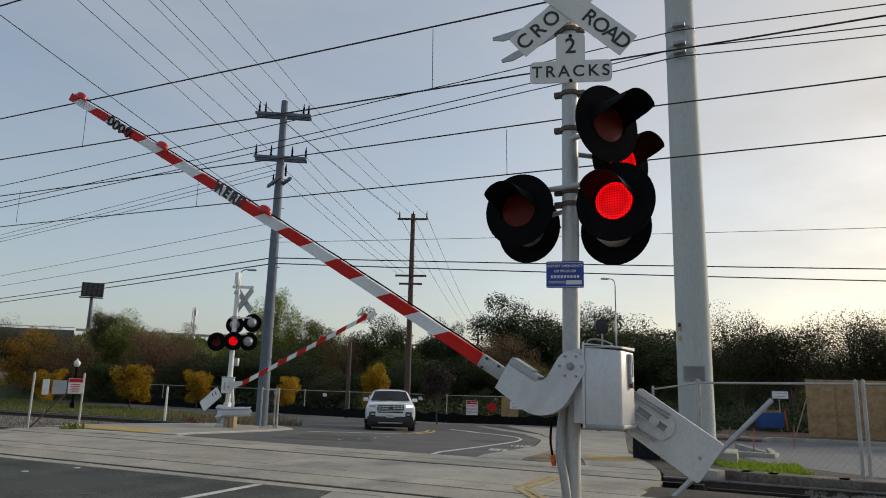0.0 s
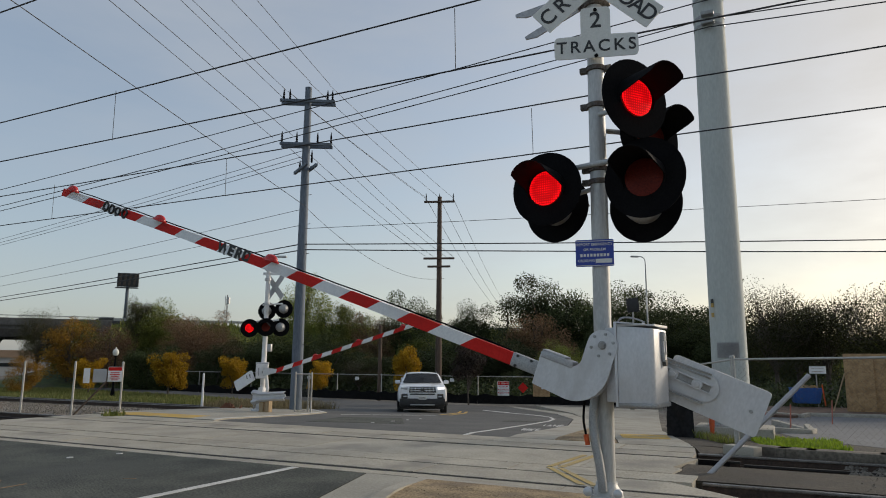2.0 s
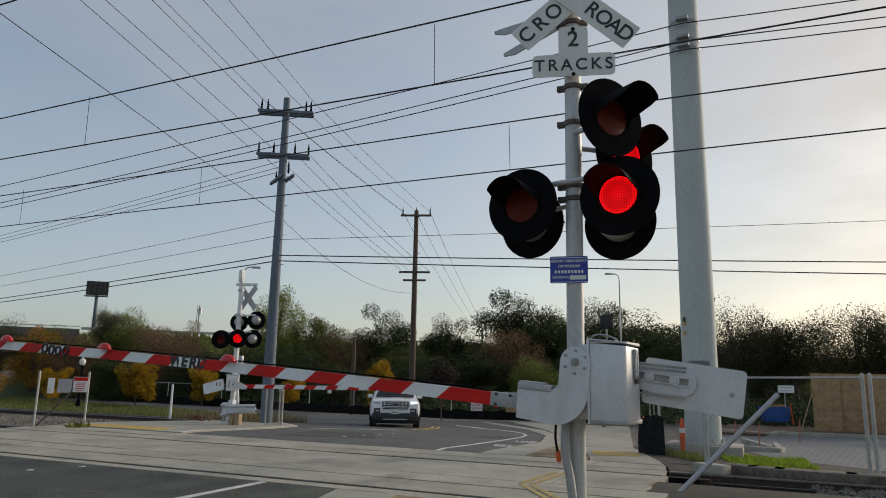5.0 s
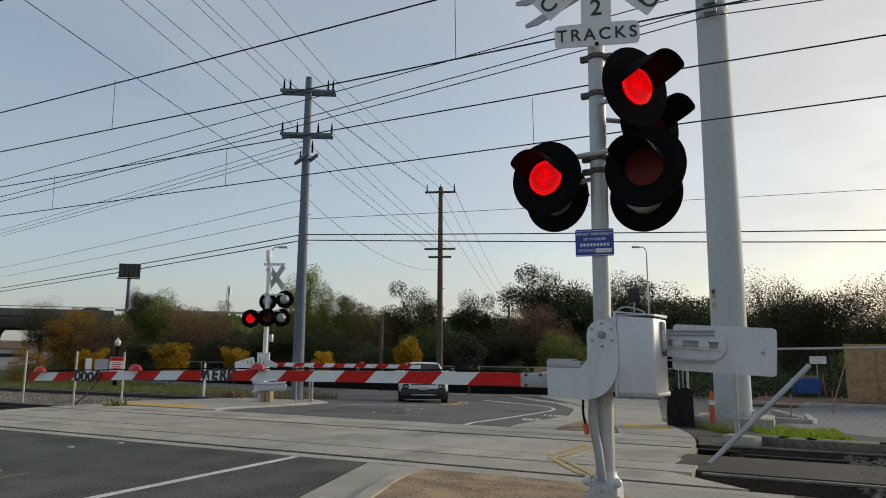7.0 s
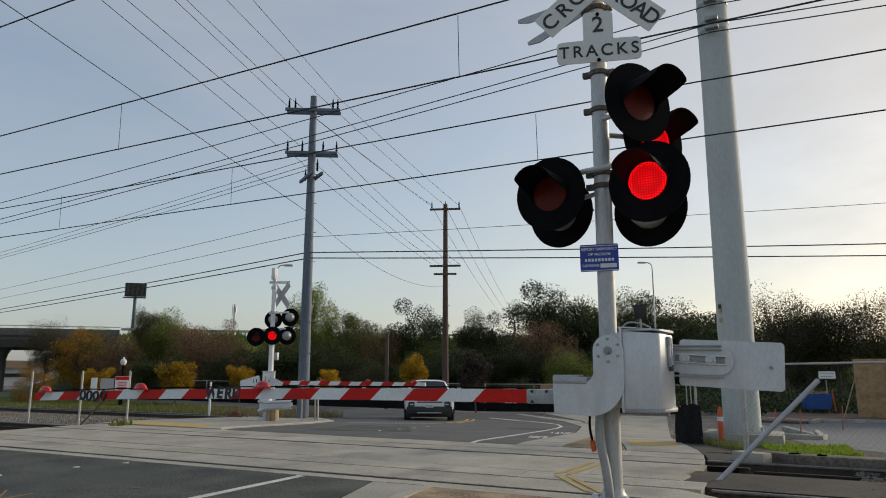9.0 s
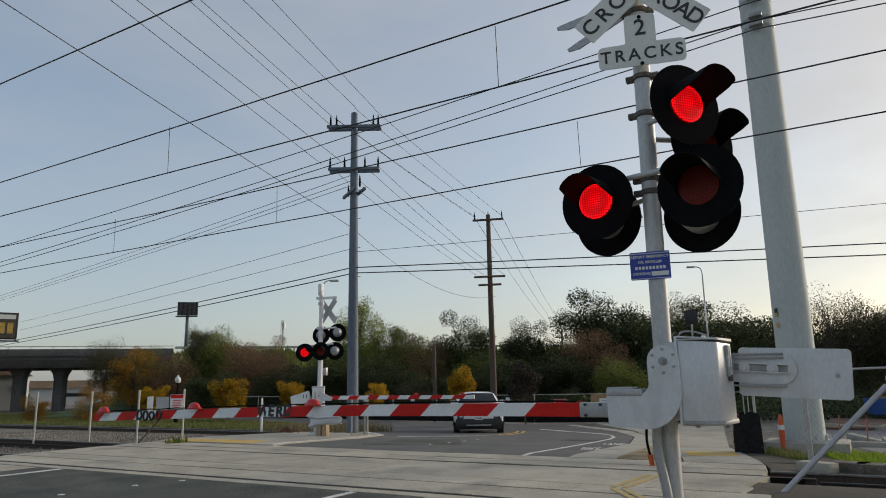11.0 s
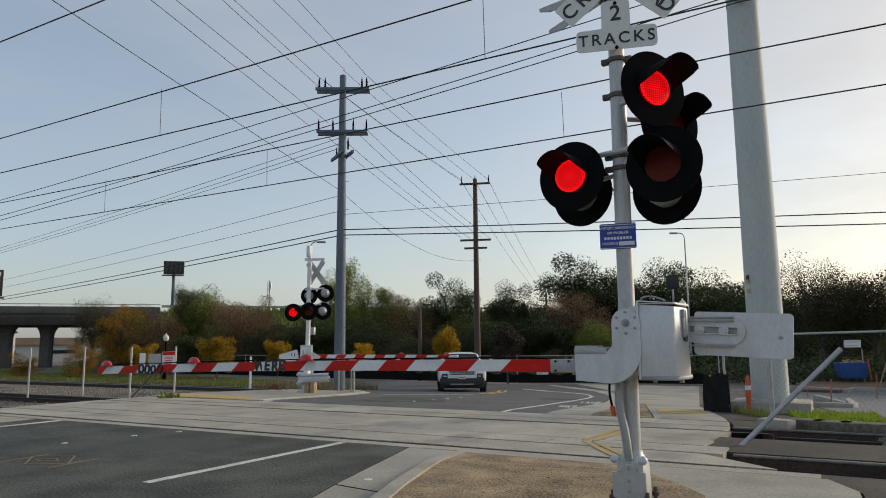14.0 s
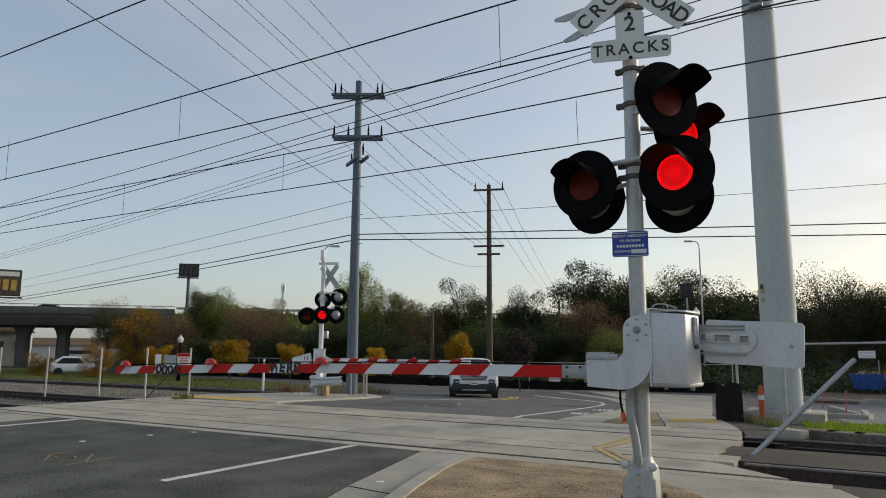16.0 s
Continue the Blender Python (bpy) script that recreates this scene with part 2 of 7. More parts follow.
M["post"] = surf("galvanised_post", (0.34, 0.33, 0.31), (0.52, 0.51, 0.48), 6, 0.6, 0.3, 0.1, 40)
M["barrier"] = surf("black_plastic_sheet", (0.008, 0.008, 0.009), (0.020, 0.020, 0.021), 3, 0.8, 0, 0.4, 12, spec=0.2)
M["plywood"] = surf("oriented_strand_board", (0.26, 0.16, 0.075), (0.48, 0.31, 0.16), 4, 0.8, 0, 0.3, 22, (0.25, 0.15, 0.07), 2.5)
M["wood"] = surf("raw_timber", (0.30, 0.21, 0.12), (0.48, 0.36, 0.22), 4, 0.8, 0, 0.3, 22, stretch=(1, 1, 0.2))
M["skip"] = surf("blue_tarpaulin", (0.012, 0.07, 0.30), (0.03, 0.13, 0.42), 3, 0.5, 0, 0.4, 12)
M["orange"] = surf("orange_plastic", (0.55, 0.08, 0.02), (0.72, 0.13, 0.03), 4, 0.6)
M["pinkstake"] = surf("pink_stake_paint", (0.36, 0.10, 0.07), (0.52, 0.20, 0.14), 8, 0.8, 0, 0.2, 60)
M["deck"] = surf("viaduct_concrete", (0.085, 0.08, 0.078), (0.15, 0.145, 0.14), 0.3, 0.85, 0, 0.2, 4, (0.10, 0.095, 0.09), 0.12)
# viaduct concrete darkened to hold the shade under the deck, faintly blotched
M["girder"] = surf("shaded_girder_concrete", (0.030, 0.027, 0.024), (0.065, 0.060, 0.055), 0.3, 0.9, 0, 0.2, 4, (0.04, 0.036, 0.032), 0.12)
M["oldkerb"] = surf("earthy_kerb", (0.085, 0.072, 0.056), (0.20, 0.175, 0.14), 2.5, 0.95, 0, 0.8, 20, (0.07, 0.06, 0.048), 1.6)
M["rustclamp"] = surf("rusting_clamp", (0.055, 0.045, 0.038), (0.19, 0.175, 0.16), 12, 0.7, 0.3, 0.3, 60, (0.14, 0.085, 0.055), 9)
M["rustbase"] = surf("rusty_cast_base", (0.045, 0.034, 0.026), (0.16, 0.13, 0.105), 9, 0.9, 0.1, 0.6, 60, (0.09, 0.06, 0.04), 6)
M["rusty"] = surf("rusty_plate", (0.09, 0.035, 0.018), (0.22, 0.09, 0.045), 5, 0.85, 0.1, 0.5, 40)
M["bark"] = surf("bark", (0.05, 0.04, 0.03), (0.12, 0.10, 0.08), 3, 0.9, 0, 0.5, 14)
M["shed"] = surf("shed_cladding", (0.34, 0.36, 0.36), (0.48, 0.49, 0.48), 0.5, 0.7)
M["shed_roof"] = surf("brown_roof", (0.22, 0.15, 0.10), (0.36, 0.26, 0.18), 0.4, 0.85)
M["grass"] = leafmat("grass_blades", (0.14, 0.22, 0.02), (0.36, 0.48, 0.05), 0.35)
M["drygrass"] = leafmat("dry_grass_blades", (0.10, 0.125, 0.03), (0.25, 0.25, 0.09), 0.3)
M["straw"] = leafmat("straw_stalks", (0.12, 0.10, 0.055), (0.32, 0.27, 0.16), 0.3)
M["olive"] = leafmat("olive_leaves", (0.078, 0.105, 0.026), (0.24, 0.25, 0.06))
M["gold"] = leafmat("yellow_leaves", (0.22, 0.12, 0.010), (0.62, 0.38, 0.028), 0.4)
M["amber"] = leafmat("amber_leaves", (0.13, 0.065, 0.012), (0.42, 0.23, 0.035), 0.3)
M["rust"] = leafmat("rust_leaves", (0.110, 0.066, 0.036), (0.270, 0.165, 0.095))
M["dark"] = leafmat("dark_leaves", (0.020, 0.031, 0.012), (0.078, 0.095, 0.034), 0.2)
M["plum"] = leafmat("dark_plum_leaves", (0.020, 0.016, 0.014), (0.070, 0.052, 0.040), 0.15)
M["bare"] = leafmat("sparse_leaves", (0.024, 0.026, 0.010), (0.075, 0.072, 0.024), 0.12)
M["carpaint"] = surf("white_car_paint", (0.72, 0.73, 0.75), (0.78, 0.79, 0.80), 2, 0.15, 0, 0.0)
M["carglass"] = surf("dark_car_glass", (0.015, 0.018, 0.02), (0.03, 0.035, 0.04), 2, 0.06, 0, 0.0)
M["trimblack"] = surf("black_trim", (0.012, 0.012, 0.013), (0.03, 0.03, 0.03), 6, 0.5)
M["greencar"] = surf("green_car_paint", (0.01, 0.12, 0.05), (0.02, 0.17, 0.08), 2, 0.2, 0, 0.0)
M["tyre"] = surf("tyre_rubber", (0.012, 0.012, 0.012), (0.028, 0.028, 0.028), 10, 0.85)
M["chrome"] = surf("chrome", (0.55, 0.56, 0.58), (0.72, 0.73, 0.75), 3, 0.15, 1.0, 0.0)
M["headlight"] = surf("lit_headlight", (0.9, 0.92, 1.0), (0.95, 0.97, 1.0), 2, 0.2, 0, 0, emit=0.8)
M["dimlight"] = surf("clear_headlight", (0.45, 0.47, 0.50), (0.62, 0.64, 0.66), 8, 0.12, 0.3, 0)


# ---- building tools ----
def finish(bm, sharp=38):
    bmesh.ops.recalc_face_normals(bm, faces=bm.faces)
    lim = radians(sharp)
    for f in bm.faces:
        f.smooth = True
    for e in bm.edges:
        e.smooth = len(e.link_faces) == 2 and e.calc_face_angle(0) < lim


def mesh_ob(name, bm, material, sharp=38):
    finish(bm, sharp)
    me = bpy.data.meshes.new(name)
    bm.to_mesh(me)
    bm.free()
    me.materials.append(material)
    return new(name, me)


def part(name, bm, material, parent, label="", m=None):
    ob = mesh_ob(name, bm, material)
    ob.parent = parent
    if m is not None:
        ob.matrix_basis = m
    if label:
        tagged(ob, label)
    return ob


def thing(name, m, label, category, group=""):
    ob = new(name)
    ob.empty_display_size = 0.2
    ob.matrix_basis = m
    return tagged(ob, label, category, group)


def box(bm, c, s, rot=(0, 0, 0), bevel=0.0, taper=None):
    """A box with centre c and size s; taper scales its top in x and y."""
    r = bmesh.ops.create_cube(bm, size=1)
    vs = r["verts"]
    for v in vs:
        if taper and v.co.z > 0:
            v.co.x, v.co.y = v.co.x * taper, v.co.y * taper
        v.co = Vector((v.co.x * s[0], v.co.y * s[1], v.co.z * s[2]))
    if bevel:
        es = list({e for v in vs for e in v.link_edges})
        g = bmesh.ops.bevel(bm, geom=es, offset=bevel, segments=2, profile=0.6, affect="EDGES")
        vs = list({v for f in g["faces"] for v in f.verts} | {v for v in vs if v.is_valid})
    bmesh.ops.transform(bm, matrix=pose(*c, *rot), verts=vs)
    return bm


def tube(bm, a, b, r0, r1=None, seg=14, caps=True):
    a, b = Vector(a), Vector(b)
    d = b - a
    g = bmesh.ops.create_cone(bm, cap_ends=caps, segments=seg, radius1=r0, radius2=r0 if r1 is None else r1, depth=d.length)
    q = d.to_track_quat("Z", "Y").to_matrix().to_4x4()
    bmesh.ops.transform(bm, matrix=Matrix.Translation((a + b) / 2) @ q, verts=g["verts"])
    return bm


def lathe(bm, prof, m=Matrix(), seg=24):
    """Turns a profile of (radius, height) about z."""
    rings = []
    for r, z in prof:
        rings.append([bm.verts.new(m @ Vector((r * math.cos(2 * math.pi * k / seg), r * math.sin(2 * math.pi * k / seg), z))) for k in range(seg)])
    for a, b in zip(rings, rings[1:]):
        for k in range(seg):
            bm.faces.new((a[k], a[(k + 1) % seg], b[(k + 1) % seg], b[k]))
    bm.faces.new(rings[0])
    bm.faces.new(rings[-1])
    return bm


def prism(bm, pts, y0, y1, m=Matrix()):
    """A flat outline in x and z, given thickness along y."""
    a = [bm.verts.new(m @ Vector((x, y0, z))) for x, z in pts]
    b = [bm.verts.new(m @ Vector((x, y1, z))) for x, z in pts]
    n = len(pts)
    bm.faces.new(a)
    bm.faces.new(b)
    for k in range(n):
        bm.faces.new((a[k], a[(k + 1) % n], b[(k + 1) % n], b[k]))
    return bm


def arc(cx, cz, r, a0, a1, n=10):
    return [(cx + r * math.cos(radians(a0 + (a1 - a0) * k / n)), cz + r * math.sin(radians(a0 + (a1 - a0) * k / n))) for k in range(n + 1)]


def round_rect(w, h, r, cx=0, cz=0):
    return arc(cx + w / 2 - r, cz + h / 2 - r, r, 0, 90, 4) + arc(cx - w / 2 + r, cz + h / 2 - r, r, 90, 180, 4) + arc(cx - w / 2 + r, cz - h / 2 + r, r, 180, 270, 4) + arc(cx + w / 2 - r, cz - h / 2 + r, r, 270, 360, 4)


def fall(y):
    """The ground falls away gently beyond the tracks."""
    return -0.045 * min(max(y - 14.0, 0.0), 16.0)


def slab(name, pts, top, thick, material, parent=None, label="", kind="structure", category=""):
    """A sheet with an outline in plan, its top lying top metres over the ground's fall."""
    bm = bmesh.new()
    f = bm.faces.new([bm.verts.new((x, y, 0)) for x, y in pts])
    for cut in (14.0, 30.0):
        bmesh.ops.bisect_plane(bm, geom=bm.verts[:] + bm.edges[:] + bm.faces[:], plane_co=(0, cut, 0), plane_no=(0, 1, 0))
    g = bmesh.ops.extrude_face_region(bm, geom=bm.faces[:])
    up = {v for v in g["geom"] if isinstance(v, bmesh.types.BMVert)}
    for v in bm.verts:
        v.co.z = fall(v.co.y) + top - (0 if v in up else thick)
    ob = mesh_ob(name, bm, material, 20)
    if parent:
        ob.parent = parent
    if label or kind:
        tagged(ob, label, category, kind="" if parent else kind)
    return ob


def letters(txt, size, m, parent, material, name="lettering", ext=0.0015, width=1.0, bold=0.012):
    cu = bpy.data.curves.new(name, "FONT")
    cu.body, cu.size, cu.extrude, cu.align_x, cu.align_y = txt, size, ext, "CENTER", "CENTER"
    cu.offset = size * bold
    cu.space_character = width
    ob = new(name, cu)
    cu.materials.append(material)
    ob.parent = parent
    ob.matrix_basis = m
    return ob


def wire(a, b, sag=0.0, r=0.012, label="dark overhead wire over the crossing", n=16, name="overhead_wire", group="overhead wires"):
    """A cable hung between two places."""
    a, b = Vector(a), Vector(b)
    cu = bpy.data.curves.new(name, "CURVE")
    cu.dimensions, cu.bevel_depth, cu.bevel_resolution = "3D", r, 1
    sp = cu.splines.new("POLY")
    sp.points.add(n)
    for k in range(n + 1):
        p = a.lerp(b, k / n) - Vector((0, 0, 4 * sag * (k / n) * (1 - k / n)))
        sp.points[k].co = (*p, 1)
    cu.materials.append(M["wire"])
    return tagged(new(name, cu), label, "wire", group)


def bend(pts, r, name, material, parent=None, res=2):
    cu = bpy.data.curves.new(name, "CURVE")
    cu.dimensions, cu.bevel_depth, cu.bevel_resolution, cu.use_fill_caps = "3D", r, res, True
    sp = cu.splines.new("NURBS")
    sp.points.add(len(pts) - 1)
    for p, q in zip(sp.points, pts):
        p.co = (*q, 1)
    sp.use_endpoint_u, sp.order_u, sp.resolution_u = True, 3, 6
    cu.materials.append(material)
    ob = new(name, cu)
    ob.parent = parent
    return ob


# ---- ground ----
def make_ground():
    bm = bmesh.new()
    ys = [-3000, -40, 7.2, 14, 30, 60, 3000]
    rows = [[bm.verts.new((x, y, fall(y) - 0.17)) for x in (-3000, -60, 0, 60, 3000)] for y in ys]
    for a, b in zip(rows, rows[1:]):
        for k in range(4):
            bm.faces.new((a[k], a[k + 1], b[k + 1], b[k]))
    tagged(mesh_ob("ground", bm, M["ballast"]), "stony grey-brown open ground", "ground", kind="structure")


def run_down(name, drop, y0=6.9, y1=8.1):
    """Lets a slab sink towards the near rail."""
    me = bpy.data.objects[name].data
    bm = bmesh.new()
    bm.from_mesh(me)
    for cut in (y0, (y0 + y1) / 2):
        bmesh.ops.bisect_plane(bm, geom=bm.verts[:] + bm.edges[:] + bm.faces[:], plane_co=(0, cut, 0), plane_no=(0, 1, 0))
    for v in bm.verts:
        v.co.z -= drop * min(max((v.co.y - y0) / (y1 - y0), 0.0), 1.0)
    bm.to_mesh(me)
    bm.free()


make_ground()
# near road, from the camera's side up to the tracks
slab("road_near", [(-13.9, 8.30), (-13.9, -12), (-1.3, -12), (-1.3, -3), (-3.67, 4.0), (-4.28, 5.78), (-4.98, 8.30)], 0.0, 0.3, M["asphalt"], label="dark worn asphalt road before the tracks", category="road")
slab("verge_near", [(-60, 8.26), (-60, -12), (-13.94, -12), (-13.94, 8.26)], 0.0, 0.3, M["concrete"], label="pale concrete apron beside the road", category="pavement")
slab("gutter", [(-4.95, 8.30), (-4.25, 5.78), (-3.64, 4.0), (-1.27, -3), (-0.6, -3), (-3.08, 4.4), (-3.52, 5.7), (-4.03, 7.48), (-4.16, 8.30)], 0.005, 0.3, M["walk"], label="pale concrete gutter along the road", category="gutter")
slab("kerb_dirt", [(-3.08, 4.4), (-0.6, -3), (-0.42, -3), (-2.92, 4.45), (-3.36, 5.7), (-3.87, 7.46), (-4.0, 8.19), (-1.98, 8.15), (-1.98, 8.27), (-4.16, 8.32), (-4.03, 7.48), (-3.52, 5.7)], 0.10, 0.35, M["kerb"], label="worn concrete kerb round the bare earth", category="kerb")
run_down("kerb_dirt", 0.085)
slab("dirt_bed", [(-2.92, 4.45), (-0.42, -3), (0.2, -3), (-0.60, 4.4), (-0.72, 5.92), (-0.75, 6.56), (-1.47, 7.6), (-1.98, 8.15), (-4.0, 8.19), (-3.87, 7.46), (-3.36, 5.7)], 0.075, 0.3, M["dirt"], label="bare brown granite earth round the signal", category="earth")
run_down("dirt_bed", 0.060)
slab("pavement_near", [(-1.95, 8.26), (-1.45, 7.62), (-0.73, 6.58), (-0.70, 5.94), (-0.58, 4.4), (0.22, -3), (2.6, -3), (2.2, 4), (0.50, 6.6), (0.45, 7.7), (0.18, 8.26)], 0.012, 0.3, M["walk"], label="pale concrete pavement beside the crossing", category="pavement")

for _p, _q in (((-4.22, 5.72), (-3.50, 5.60)), ((-3.10, 2.40), (-2.45, 2.35))):
    slab("gutter_joint", [(_p[0], _p[1]), (_q[0], _q[1]), (_q[0], _q[1] + 0.016), (_p[0], _p[1] + 0.016)], 0.0095, 0.004, M["groove"], label="narrow dark joint across the gutter", category="joint")

# far road, its white line and kerbs
slab("road_far", [(-12.7, 13.47), (-13.7, 18.3), (-14.7, 21.0), (-17.2, 23.4), (-20, 27.5), (-30, 32.8), (-70, 41.4), (-70, 44), (-30, 36.5), (-19, 35.0), (-13.0, 34.2), (-9.2, 30.5), (-6.9, 25), (-5.5, 19.5), (-4.95, 13.47)], 0.0, 0.3, M["asphalt_old"], label="grey asphalt road bending away behind the tracks", category="road")
slab("pavement_left", [(-17.2, 13.47), (-12.75, 13.47), (-13.75, 18.3), (-14.75, 21.0), (-17.25, 23.4), (-19.5, 22.5), (-18.3, 17)], 0.03, 0.3, M["walk"], label="pale concrete corner pavement under the far signal", category="pavement")
slab("gutter_right", [(-4.92, 13.47), (-5.46, 19.5), (-6.86, 25), (-9.1, 30.4), (-12.9, 34.2), (-12.6, 34.5), (-8.6, 30.9), (-6.2, 25.2), (-4.75, 19.5), (-4.0, 13.47)], 0.014, 0.3, M["kerb"], label="concrete gutter and kerb of the far road", category="gutter")
slab("island_right", [(-3.97, 13.47), (-4.72, 19.5), (-4.35, 19.3), (-2.78, 13.47)], 0.020, 0.3, M["dirt"], label="small wedge of bare earth", category="earth")
slab("pavement_right", [(-2.75, 13.47), (-4.32, 19.3), (-4.70, 19.5), (-6.2, 25.3), (-8.5, 31), (-12, 36), (-5.7, 36), (-2.85, 19.0), (-1.44, 13.47)], 0.012, 0.3, M["walk"], label="pale concrete pavement beyond the tracks", category="pavement")
slab("tactile_far", [(-2.96, 14.80), (-3.36, 16.35), (-2.40, 16.75), (-2.08, 15.25)], 0.018, 0.02, M["yellowpaint"], label="faded yellow warning strip on the pavement", category="warning strip")
slab("soil_right", [(-1.26, 12.80), (-1.40, 13.5), (-1.9, 15.3), (-2.9, 19), (-3.2, 21), (4, 21), (14, 10), (14, 12.85)], -0.006, 0.3, M["soil"], label="trodden dark soil beside the tracks", category="soil")
slab("soil_between", [(-1.33, 9.9), (-1.30, 11.4), (14, 11.4), (14, 9.85)], -0.012, 0.3, M["soil"], label="oily dark soil between the rails", category="soil")
slab("soil_near", [(0.55, 6.6), (0.48, 7.75), (0.2, 8.2), (-0.25, 8.66), (14, 8.4), (14, -3), (2.7, -3), (2.25, 4.0)], -0.012, 0.3, M["soil"], label="dark soil beside the near rail", category="soil")
slab("parking_lot", [(0.3, 18.6), (1.2, 17), (3, 14.6), (60, 10), (60, 60), (-1.5, 41), (-1.5, 30), (-0.2, 21.5)], 0.0, 0.2, M["lot"], label="pale grey surfaced car park", category="car park")

# painted marks
def mark(pts, top=0.006, mat="roadpaint", label="worn white line on the road"):
    return slab("road_line", pts, top, 0.004, M[mat], label=label, category="road line")


mark([(-6.17, 4.9), (-6.05, 4.9), (-6.05, 8.26), (-6.17, 8.26)])
mark([(-13.2, 3.9), (-13.05, 3.9), (-13.05, 8.26), (-13.2, 8.26)])
mark([(-13.3, 2.9), (-4.1, 2.9), (-4.2, 3.38), (-13.3, 3.38)], label="broad worn white stop line")
_curve = [(-5.85, 13.5), (-6.14, 16.4), (-6.59, 20.2), (-6.94, 22.6), (-7.36, 24.4), (-8.12, 26.4), (-9.05, 28.0), (-10.2, 29.3), (-11.5, 30.4), (-12.9, 31.2)]
mark(_curve + [(x - 0.10, y - 0.22 if n > 5 else y - 0.02) for n, (x, y) in reversed(list(enumerate(_curve)))], label="worn white line curving round the bend")
mark([(-13.6, 20.2), (-13.5, 20.05), (-11.35, 22.95), (-11.45, 23.1)], label="white stop line before the waiting car")
mark([(-11.65, 23.7), (-11.53, 23.7), (-12.3, 27), (-13.3, 29.4), (-13.42, 29.4), (-12.42, 27)], mat="yellowpaint", label="yellow centre line")
mark([(-11.35, 23.9), (-11.23, 23.9), (-12.0, 27), (-13.0, 29.4), (-13.12, 29.4), (-12.12, 27)], mat="yellowpaint", label="yellow centre line")
mark([(-12.9, 13.5), (-12.75, 13.5), (-13.85, 18.4), (-14.9, 21.1), (-17.4, 23.5), (-17.5, 23.4), (-15.05, 21.1), (-14.0, 18.4)], top=0.034, label="pale edge of the corner pavement")
for _x, _y in ((-9.86, 6.33), (-9.67, 7.38), (-9.42, 8.05), (-9.7, 16.0), (-9.8, 17.2), (-10.0, 18.4), (-10.2, 19.6), (-4.09, 6.1)):
    bm = bmesh.new()
    lathe(bm, [(0.052, 0), (0.048, 0.006), (0.03, 0.009), (0.005, 0.010)], Matrix.Translation((_x, _y, fall(_y) + 0.003)), 12)
    tagged(mesh_ob("road_stud", bm, M["roadpaint"]), "round worn white ceramic road stud", "road stud", "road studs")
_road = bpy.data.objects["road_far"]
letters("BIKE", 0.75, pose(-5.42, 16.15, fall(16.15) + 0.006, 0, 0, 12) @ Matrix.Diagonal((0.30, 1.35, 1, 1)), _road, M["roadpaint"], name="lane_lettering")
letters("LANE", 0.75, pose(-5.72, 18.9, fall(18.9) + 0.006, 0, 0, 12) @ Matrix.Diagonal((0.30, 1.35, 1, 1)), _road, M["roadpaint"], name="lane_lettering")
for _d in (0.0, 0.16):
    mark([(-3.02 + _d, 9.98), (-2.93 + _d, 9.98), (-2.82 + _d, 11.47), (-2.91 + _d, 11.47)], top=0.018, mat="fadedyellow", label="worn yellow zigzag line on the concrete")
    mark([(-2.99 + _d, 9.88), (-2.89 + _d, 9.88), (-2.12 + _d, 8.72), (-2.22 + _d, 8.72)], top=0.018, mat="fadedyellow", label="worn yellow zigzag line on the concrete")
for _q in (((-9.03, 5.38), (-8.54, 5.66)), ((-8.54, 5.66), (-8.04, 5.25)), ((-8.04, 5.25), (-8.51, 4.99)), ((-8.51, 4.99), (-9.03, 5.38)), ((-8.75, 5.26), (-8.56, 5.42)), ((-8.56, 5.42), (-8.36, 5.32)), ((-8.36, 5.32), (-8.56, 5.20)), ((-8.56, 5.20), (-8.75, 5.26)), ((-8.96, 4.94), (-9.02, 5.6)), ((-7.98, 4.96), (-8.04, 5.66)), ((-7.36, 6.45), (-7.22, 6.53))):
    (_x0, _y0), (_x1, _y1) = _q
    _n = Vector((_y0 - _y1, _x1 - _x0)).normalized() * 0.011
    mark([(_x0 + _n.x, _y0 + _n.y), (_x1 + _n.x, _y1 + _n.y), (_x1 - _n.x, _y1 - _n.y), (_x0 - _n.x, _y0 - _n.y)], top=0.005, mat="utilitypaint", label="faded orange survey paint on the asphalt")
slab("asphalt_patch", [(-11.06, 14.93), (-12.4, 18.6), (-10.75, 19.4), (-8.85, 16.18)], 0.004, 0.01, M["asphalt"], label="darker asphalt patch in the road", category="road patch")
slab("asphalt_patch", [(-7.9, 20.6), (-8.1, 21.5), (-6.9, 22.2), (-6.8, 21.2)], 0.004, 0.01, M["asphalt"], label="darker asphalt patch in the road", category="road patch")
mark([(-17.0, 13.5), (-13.6, 13.5), (-14.0, 14.6), (-16.6, 14.6)], top=0.035, mat="yellowpaint", label="faded yellow patch on the corner pavement")

